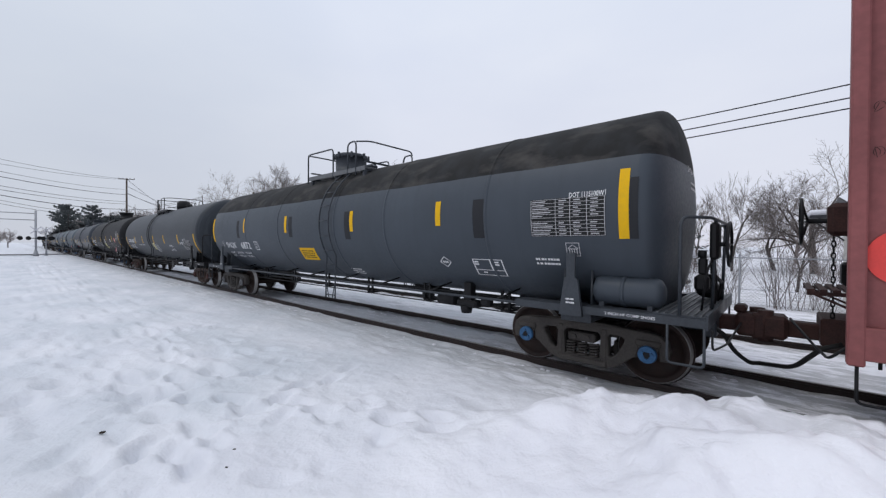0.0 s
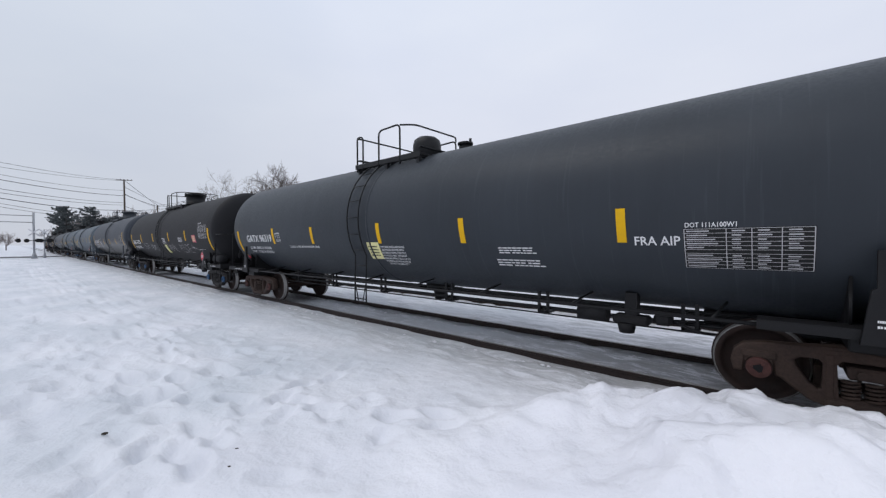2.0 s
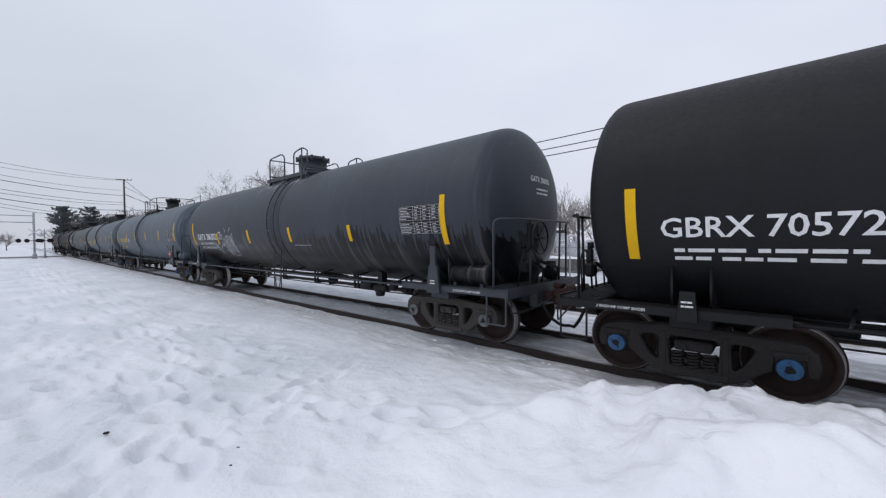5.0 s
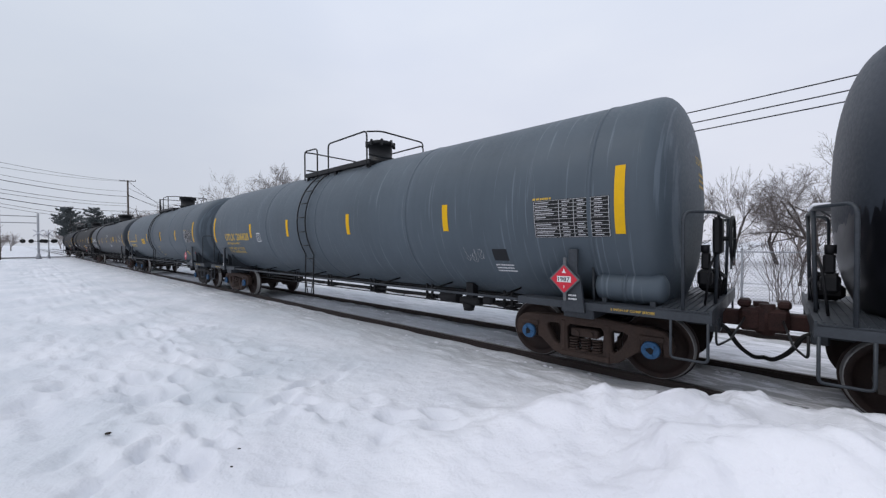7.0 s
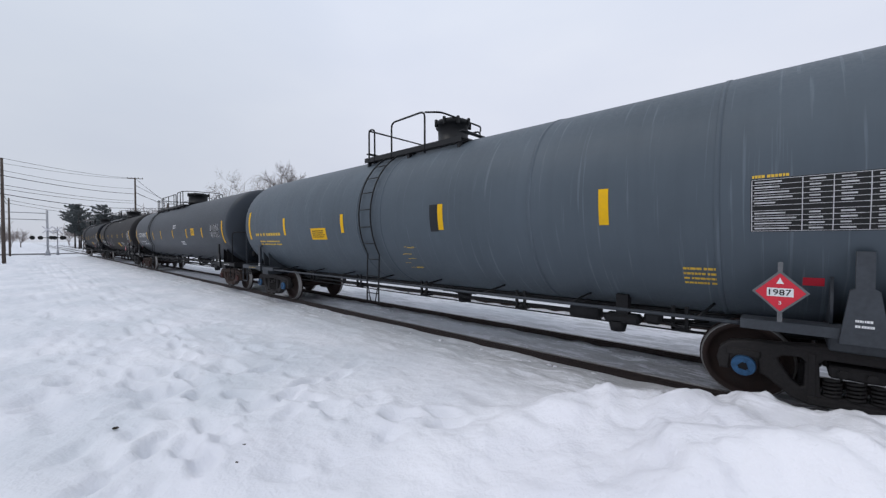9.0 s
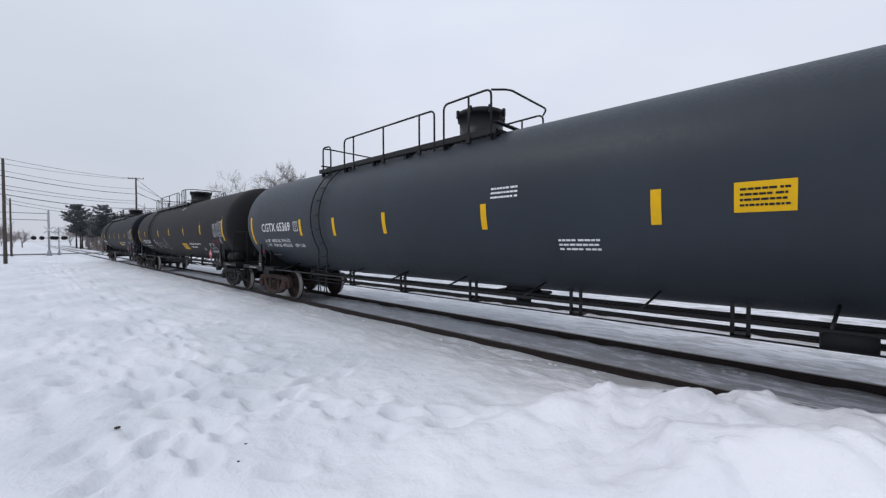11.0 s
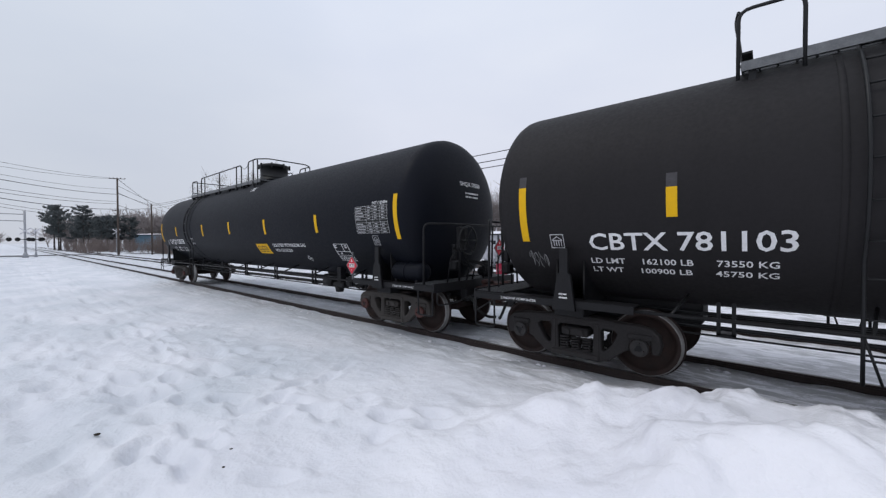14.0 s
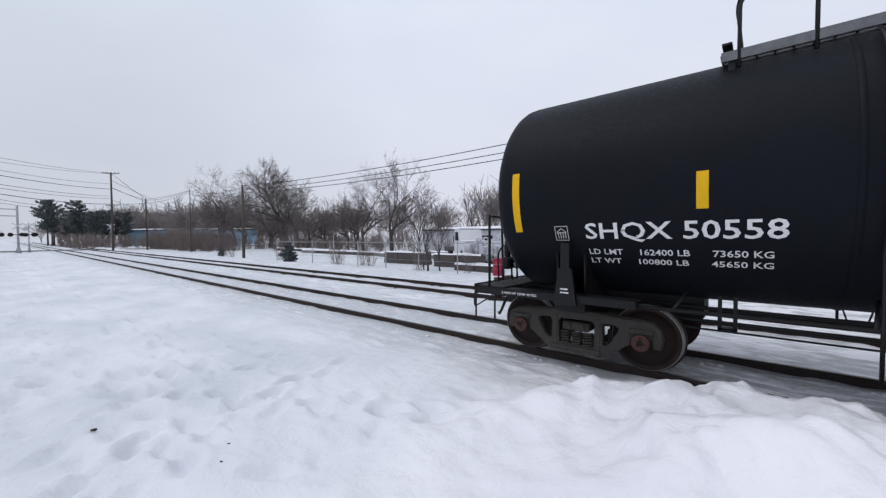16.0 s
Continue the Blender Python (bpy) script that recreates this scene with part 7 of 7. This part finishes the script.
crossing_signal(-84.4, -4.65, 7.0, True, "silver cantilever crossing signal with black lamps")
crossing_signal(-86.4, -3.5, 4.5, False, "slim crossing signal post with a crossbuck")
crossing_signal(-95.0, 7.4, 4.6, False, "crossing signal post across the tracks")

bm = bmesh.new()
rows = [[bm.verts.new((x + 2.2 * math.sin(y * 0.02), y, max(gz(x, y), -0.17) + 0.03 if abs(y) > 2 else -0.02)) for x in (-97.5, -93.5, -89.5)] for y in (-260, -60, -30, -12, -6, -2.5, 2.5, 6, 12, 30, 60, 200)]
for a, b in zip(rows, rows[1:]):
    for k in range(2):
        bm.faces.new((a[k], a[k + 1], b[k + 1], b[k]))
tagged(part("road", bm, ASPHALT), "wet grey road crossing the tracks between snowbanks", "road", kind="structure")


# ---- buildings beyond the line ----
def building(name, x0, x1, y0, y1, h, wall, label, category, turn=0.0, doors=(), windows=(), pitch=0.3, snow=0.18, about=None):
    root = tagged(new(name), label, category)
    cx, cy = (x0 + x1) / 2, (y0 + y1) / 2
    z = gz(cx, cy)
    root.matrix_basis = pose(cx, cy, z, 0, 0, turn)
    w, d = (x1 - x0) / 2, (y1 - y0) / 2
    bm = bmesh.new()
    box(bm, -w, w, -d, d, -0.4, h, 0.02)
    body = part("wall", bm, wall, root)
    n = int(2 * w / 1.2)
    for k in range(n + 1):
        x = -w + 2 * w * k / n
        bm = bmesh.new()
        box(bm, x - 0.04, x + 0.04, -d - 0.03, -d, 0, h)
        part("siding_rib", bm, wall, body)
    bm = bmesh.new()
    prof = [(-d - 0.35, h - 0.02), (0, h + pitch), (d + 0.35, h - 0.02), (d + 0.35, h + 0.12), (0, h + pitch + 0.14), (-d - 0.35, h + 0.12)]
    a, b = ([bm.verts.new((x, y, zz)) for y, zz in prof] for x in (-w - 0.3, w + 0.3))
    for k in range(6):
        bm.faces.new((a[k], b[k], b[(k + 1) % 6], a[(k + 1) % 6]))
    bm.faces.new(a[::-1]), bm.faces.new(b)
    bmesh.ops.recalc_face_normals(bm, faces=bm.faces)
    roof = part("roof", bm, SHED_TRIM, root)
    bm = bmesh.new()
    g2 = random.Random(int(abs(cx) * 10))
    nx, ny = max(8, int(w * 2 / 0.6)), 8
    grid = []
    for i in range(nx + 1):
        row = []
        for j in range(ny + 1):
            x, y = -w - 0.28 + (2 * w + 0.56) * i / nx, -d - 0.33 + (2 * d + 0.66) * j / ny
            edge = min(i, nx - i, j, ny - j)
            zz = h + 0.13 + pitch * (1 - abs(y) / (d + 0.35)) + (snow * g2.uniform(0.75, 1.1) if edge else 0.03)
            row.append(bm.verts.new((x, y, zz)))
        grid.append(row)
    for p, q in zip(grid, grid[1:]):
        for j in range(ny):
            bm.faces.new((p[j], q[j], q[j + 1], p[j + 1]))
    part("roof_snow", bm, SNOW_CAP, roof, "settled snow on the roof", smooth=True)
    for x, ww, zz, hh in windows:
        bm = bmesh.new()
        for a0, a1, b0, b1 in ((x - ww / 2 - 0.06, x + ww / 2 + 0.06, zz - 0.06, zz), (x - ww / 2 - 0.06, x + ww / 2 + 0.06, zz + hh, zz + hh + 0.06), (x - ww / 2 - 0.06, x - ww / 2, zz, zz + hh), (x + ww / 2, x + ww / 2 + 0.06, zz, zz + hh)):
            box(bm, a0, a1, -d - 0.07, -d + 0.02, b0, b1)
        fr = part("window_frame", bm, WHITE_WALL, root)
        bm = bmesh.new()
        box(bm, x - ww / 2, x + ww / 2, -d - 0.03, -d + 0.01, zz, zz + hh)
        part("pane", bm, GLASS_DARK, fr)
    for x, ww, hh in doors:
        bm = bmesh.new()
        box(bm, x - ww / 2, x + ww / 2, -d - 0.06, -d + 0.01, 0.0, hh, 0.01)
        part("door", bm, SHED_TRIM, root)
    return root


building("blue_shed", -138.4, -108.4, 25.2, 35.2, 4.0, BLUE_WALL, "long low pale blue metal building with a snowy roof", "building", turn=40.5, windows=((5.5, 2.0, 1.5, 1.3), (8.0, 2.0, 1.5, 1.3), (11.5, 2.6, 1.5, 1.3)), doors=((-3, 3.0, 3.0),), pitch=0.3, snow=0.14)
building("white_shed", -35, -19, 31.5, 37, 2.55, WHITE_WALL, "long white metal building behind a snowy yard", "building", turn=10, windows=((-3, 1.4, 1.0, 0.9), (1, 1.4, 1.0, 0.9), (4, 1.0, 1.0, 0.9)), doors=((6.2, 1.6, 2.1),), pitch=0.25)
building("line_shed", 1.75, 6.4, 9.7, 13.2, 3.25, SHED_WALL, "weathered white trackside shed with deep snow on its roof", "shed", doors=(), pitch=0.35, snow=0.55)


def lean_to():
    root = tagged(new("lean_to_roof"), "small snow-covered lean-to canopy beside the white shed", "canopy")
    bm = bmesh.new()
    box(bm, 0.75, 1.72, 10.6, 13.0, 2.85, 2.95, 0.01)
    part("canopy", bm, SHED_TRIM, root)
    for y in (10.7, 12.9):
        bm = bmesh.new()
        tube(bm, [(1.74, y, 2.15), (0.95, y, 2.87)], 0.03, 6)
        part("bracket", bm, SHED_TRIM, root)
    bm = bmesh.new()
    box(bm, 0.72, 1.72, 10.55, 13.05, 2.95, 3.12, 0.06)
    part("roof_snow", bm, SNOW_CAP, root)


lean_to()


# ---- fence and yard ----
def chain_fence():
    root = tagged(new("chain_link_fence"), "galvanised chain-link fence with thin posts in snow", "fence")
    y, xs = 9.9, np.arange(-34.0, 27.0, 3.0)
    post = None
    for x in xs:
        if post is None:
            bm = bmesh.new()
            rod(bm, (0, 0, -0.5), (0, 0, 1.78), 0.032, seg=8)
            rod(bm, (0, 0, 1.78), (0, 0, 1.83), 0.045, 0.01, seg=8)
            ob = part("post", bm, GREY_POLE, root)
            post = ob.data
            ob.location = (x, y, gz(x, y))
        else:
            share("post", post, root, pose(x, y, gz(x, y)))
    for z in (1.70, 0.62):
        bm = bmesh.new()
        tube(bm, [(x, y, gz(x, y) + z) for x in xs], 0.021 if z > 1 else 0.008, 6)
        part("top_rail" if z > 1 else "tension_wire", bm, GREY_POLE, root)
    bm = bmesh.new()
    step = 0.11
    x0, x1, z0, z1 = -10.0, 16.0, -0.1, 1.62
    k = x0 - (z1 - z0)
    while k < x1:
        for s in (1, -1):
            a0, b0 = (k, z0) if s > 0 else (k, z1)
            t0, t1 = max(0.0, x0 - k), min(z1 - z0, x1 - k)
            if t1 > t0:
                p = [(k + t0, y, (z0 + t0) if s > 0 else (z1 - t0)), (k + t1, y, (z0 + t1) if s > 0 else (z1 - t1))]
                tube(bm, p, 0.0028, 3)
        k += step
    tagged(part("wire_mesh", bm, GREY_POLE, root), kind="stuff")


chain_fence()


def yard_wall(x0, x1, y, h, label, cat="retaining wall"):
    root = tagged(new("block_wall"), label, cat, "low walls in the yard")
    n = max(1, int((x1 - x0) / 1.5))
    g2 = random.Random(int(x0 * 7 + y))
    for r in range(max(1, int(h / 0.5))):
        for k in range(n):
            a = x0 + (x1 - x0) * k / n
            bm = bmesh.new()
            oy = g2.uniform(-0.06, 0.06)
            zb = gz((x0 + x1) / 2, y) - 0.15
            box(bm, a + 0.01, a + (x1 - x0) / n - 0.01, y + oy, y + oy + 0.6, zb + r * 0.5, zb + r * 0.5 + 0.49, 0.02)
            part("block", bm, DARKWALL if g2.random() < 0.7 else CONCRETE, root)
    bm = bmesh.new()
    top = gz((x0 + x1) / 2, y) - 0.15 + max(1, int(h / 0.5)) * 0.5
    prev = None
    for k in range(n * 3 + 1):
        x = x0 + (x1 - x0) * k / (n * 3)
        hh = g2.uniform(0.05, 0.16)
        ring = [bm.verts.new((x, y + a * 0.6, top + b * hh)) for a, b in ((0.0, 0.0), (0.15, 1.0), (0.8, 1.0), (1.0, 0.0))]
        if prev:
            for j in range(3):
                bm.faces.new((prev[j], ring[j], ring[j + 1], prev[j + 1]))
        prev = ring
    part("snow_cap", bm, SNOW_CAP, root, "crust of snow", smooth=True)


LOW = "dark block wall capped with snow in the yard"
for x0, x1, y, h in ((-23.2, -18.6, 13.4, 1.0), (-17.6, -13.6, 13.0, 1.0), (-14.6, -11.6, 11.6, 0.6), (-30, -20, 18.4, 0.6), (-46, -30, 19.0, 0.6), (-27, -19, 22.5, 0.6), (-56, -42, 20.5, 0.6), (-12.5, -8.0, 15.5, 1.0)):
    yard_wall(x0, x1, y, h, LOW)


def drum(x, y):
    bm = bmesh.new()
    r = 0.29
    lathe(bm, [(-0.05, 0.0), (-0.05, r), (0.0, r + 0.01), (0.29, r), (0.30, r + 0.015), (0.32, r + 0.015), (0.33, r), (0.58, r), (0.59, r + 0.015), (0.61, r + 0.015), (0.62, r), (0.88, r), (0.90, r + 0.012), (0.90, r - 0.02), (0.88, r - 0.03), (0.88, 0.0)], "Z", 28)
    ob = part("steel_drum", bm, DRUM)
    ob.location = (x, y, gz(x, y))
    tagged(ob, "upright dark red steel drum in the snow", "drum")


drum(-10.75, 10.55)


def pipe_stack(x, y, seed, label):
    """White valves and piping on a skid."""
    q = random.Random(seed)
    root = tagged(new("pipe_skid"), label, "pipework", "pipework in the yard")
    z = gz(x, y)
    root.location = (x, y, z)
    bm = bmesh.new()
    box(bm, -1.6, 1.6, -0.6, 0.6, -0.2, 0.15, 0.02)
    part("skid", bm, FRAME_BLACK, root)
    for k in range(5):
        bm = bmesh.new()
        xx = -1.3 + 0.65 * k
        hh = q.uniform(1.2, 2.3)
        tube(bm, bend([(xx, 0, 0.1), (xx, 0, hh), (xx + q.uniform(0.3, 0.6), q.uniform(-0.4, 0.4), hh), (xx + 0.5, 0.2, hh - 0.6)], 0.15, 4), 0.07, 10)
        rod(bm, (xx, 0, hh * 0.5), (xx, 0, hh * 0.5 + 0.10), 0.15, seg=14)
        part("pipe", bm, WHITE_WALL, root)
    bm = bmesh.new()
    box(bm, -0.9, 0.1, 0.1, 0.6, 0.15, 1.7, 0.03)
    part("cabinet", bm, WHITE_WALL, root)


for i, (x, y) in enumerate(((-16.2, 17.2), (-13.2, 15.2), (-9.8, 17.6), (-8.0, 19.5), (-14.9, 19.0), (-11.8, 22.5), (-5.2, 17.5), (-18.2, 22.0))):
    pipe_stack(x, y, i + 3, "white piping and valves on a skid in the snowy yard")


def yard_truck(x, y, turn):
    root = tagged(new("yard_truck"), "white lorry cab with a snow-covered bonnet in the yard", "truck")
    root.matrix_basis = pose(x, y, gz(x, y), 0, 0, turn)
    lp = [(-1.0, 0.55), (1.6, 0.55), (1.7, 1.2), (1.55, 1.45), (0.45, 1.6), (0.15, 2.5), (-0.95, 2.55), (-1.0, 2.4)]
    bm = outline_mesh([lp], 1.9, 0.04)
    bmesh.ops.rotate(bm, verts=bm.verts, cent=(0, 0, 0), matrix=Matrix.Rotation(math.pi / 2, 3, "X"))
    part("cab", bm, WHITE_WALL, root)
    bm = bmesh.new()
    for s in (-1, 1):
        vs = [bm.verts.new((a, s * 1.0, b)) for a, b in ((-0.75, 1.65), (0.25, 1.65), (0.05, 2.35), (-0.75, 2.35))]
        bm.faces.new(vs)
    part("side_window", bm, GLASS_DARK, root)
    bm = bmesh.new()
    box(bm, -4.2, -1.05, -1.0, 1.0, 0.75, 1.1, 0.03)
    part("bed", bm, DARKWALL, root)
    bm = bmesh.new()
    box(bm, -0.95, 0.1, -0.9, 0.9, 2.56, 2.72, 0.06)
    box(bm, 0.5, 1.5, -0.85, 0.85, 1.56, 1.68, 0.05)
    part("snow_cap", bm, SNOW_CAP, root)
    for xx in (1.0, -2.6):
        for s in (-1, 1):
            bm = bmesh.new()
            lathe(bm, [(s * 0.75, 0.0), (s * 0.75, 0.42), (s * 0.78, 0.46), (s * 0.98, 0.46), (s * 1.0, 0.42), (s * 1.0, 0.25), (s * 0.95, 0.0)], "Y", 24, centre=(xx, 0, 0.46))
            part("wheel", bm, RUBBER, root)


yard_truck(-18.6, 18.6, -35)


def snow_clods():
    """Broken crusts lying along the rails."""
    q = random.Random(9)
    bm = bmesh.new()
    for i in range(134):
        x, y, s = q.uniform(-14, 2), q.choice((-0.93, -0.55, 0.55, 0.95)) + q.uniform(-0.05, 0.05), q.uniform(0.015, 0.04)
        r = bmesh.ops.create_icosphere(bm, subdivisions=1, radius=1.0, matrix=Matrix.Translation((x, y, gz(x, y) + s * 0.02)) @ Matrix.Diagonal((s * 1.3, s, s * 0.7, 1)))
        for v in r["verts"]:
            v.co += Vector((q.uniform(-1, 1), q.uniform(-1, 1), q.uniform(-1, 1))) * s * 0.3
    ob = part("snow_clods", bm, SNOW_CAP, smooth=True)
    tagged(ob, "loose clods of snow along the rails", "snow", kind="stuff")


snow_clods()


def stone(x, y, r, turn):
    bm = bmesh.new()
    bmesh.ops.create_icosphere(bm, subdivisions=2, radius=r)
    q = random.Random(int(x * 50))
    for v in bm.verts:
        v.co = Vector((v.co.x * 1.5, v.co.y, v.co.z * 0.7)) * q.uniform(0.85, 1.12)
    ob = part("stone", bm, TIE)
    ob.matrix_basis = pose(x, y, gz(x, y) + 0.2 * r, 0, 0, turn)
    tagged(ob, "small dark stone lying in trodden snow", "stone", "stones in the snow")


for x, y, r, turn in ((-4.34, -5.46, 0.022, 63), (-5.5, -6.01, 0.02, 76), (-4.07, -5.18, 0.012, 46), (-3.75, -5.36, 0.01, 32)):
    stone(x, y, r, turn)


def travelled(t):
    """How far the train has rolled: an even run that slackens near the end."""
    return SPEED * t + float(np.interp(t, [0, 0.5, 1.0, 1.8, 14.5, 15.0, 15.1, 15.27, 15.5, 16.0], [0, 0.10, 0.08, 0, 0, -0.07, -0.12, -0.36, -0.40, -0.45]))


def motions():
    beats = [0.5 * i for i in range(30)] + [14.75, 15.0, 15.1, 15.2, 15.27, 15.4, 15.5, 15.75, 16.0]
    for root, x in CARS:
        walk(root, [(t, pose(x + travelled(t), 0, 0)) for t in beats])
    for k, (w, x) in enumerate(WHEELSETS):
        start = (k * 67) % 360
        walk(w, [(i / 15, pose(x, 0, WHEEL_R, 0, start + math.degrees(travelled(i / 15) / WHEEL_R), 0)) for i in range(241)])


motions()
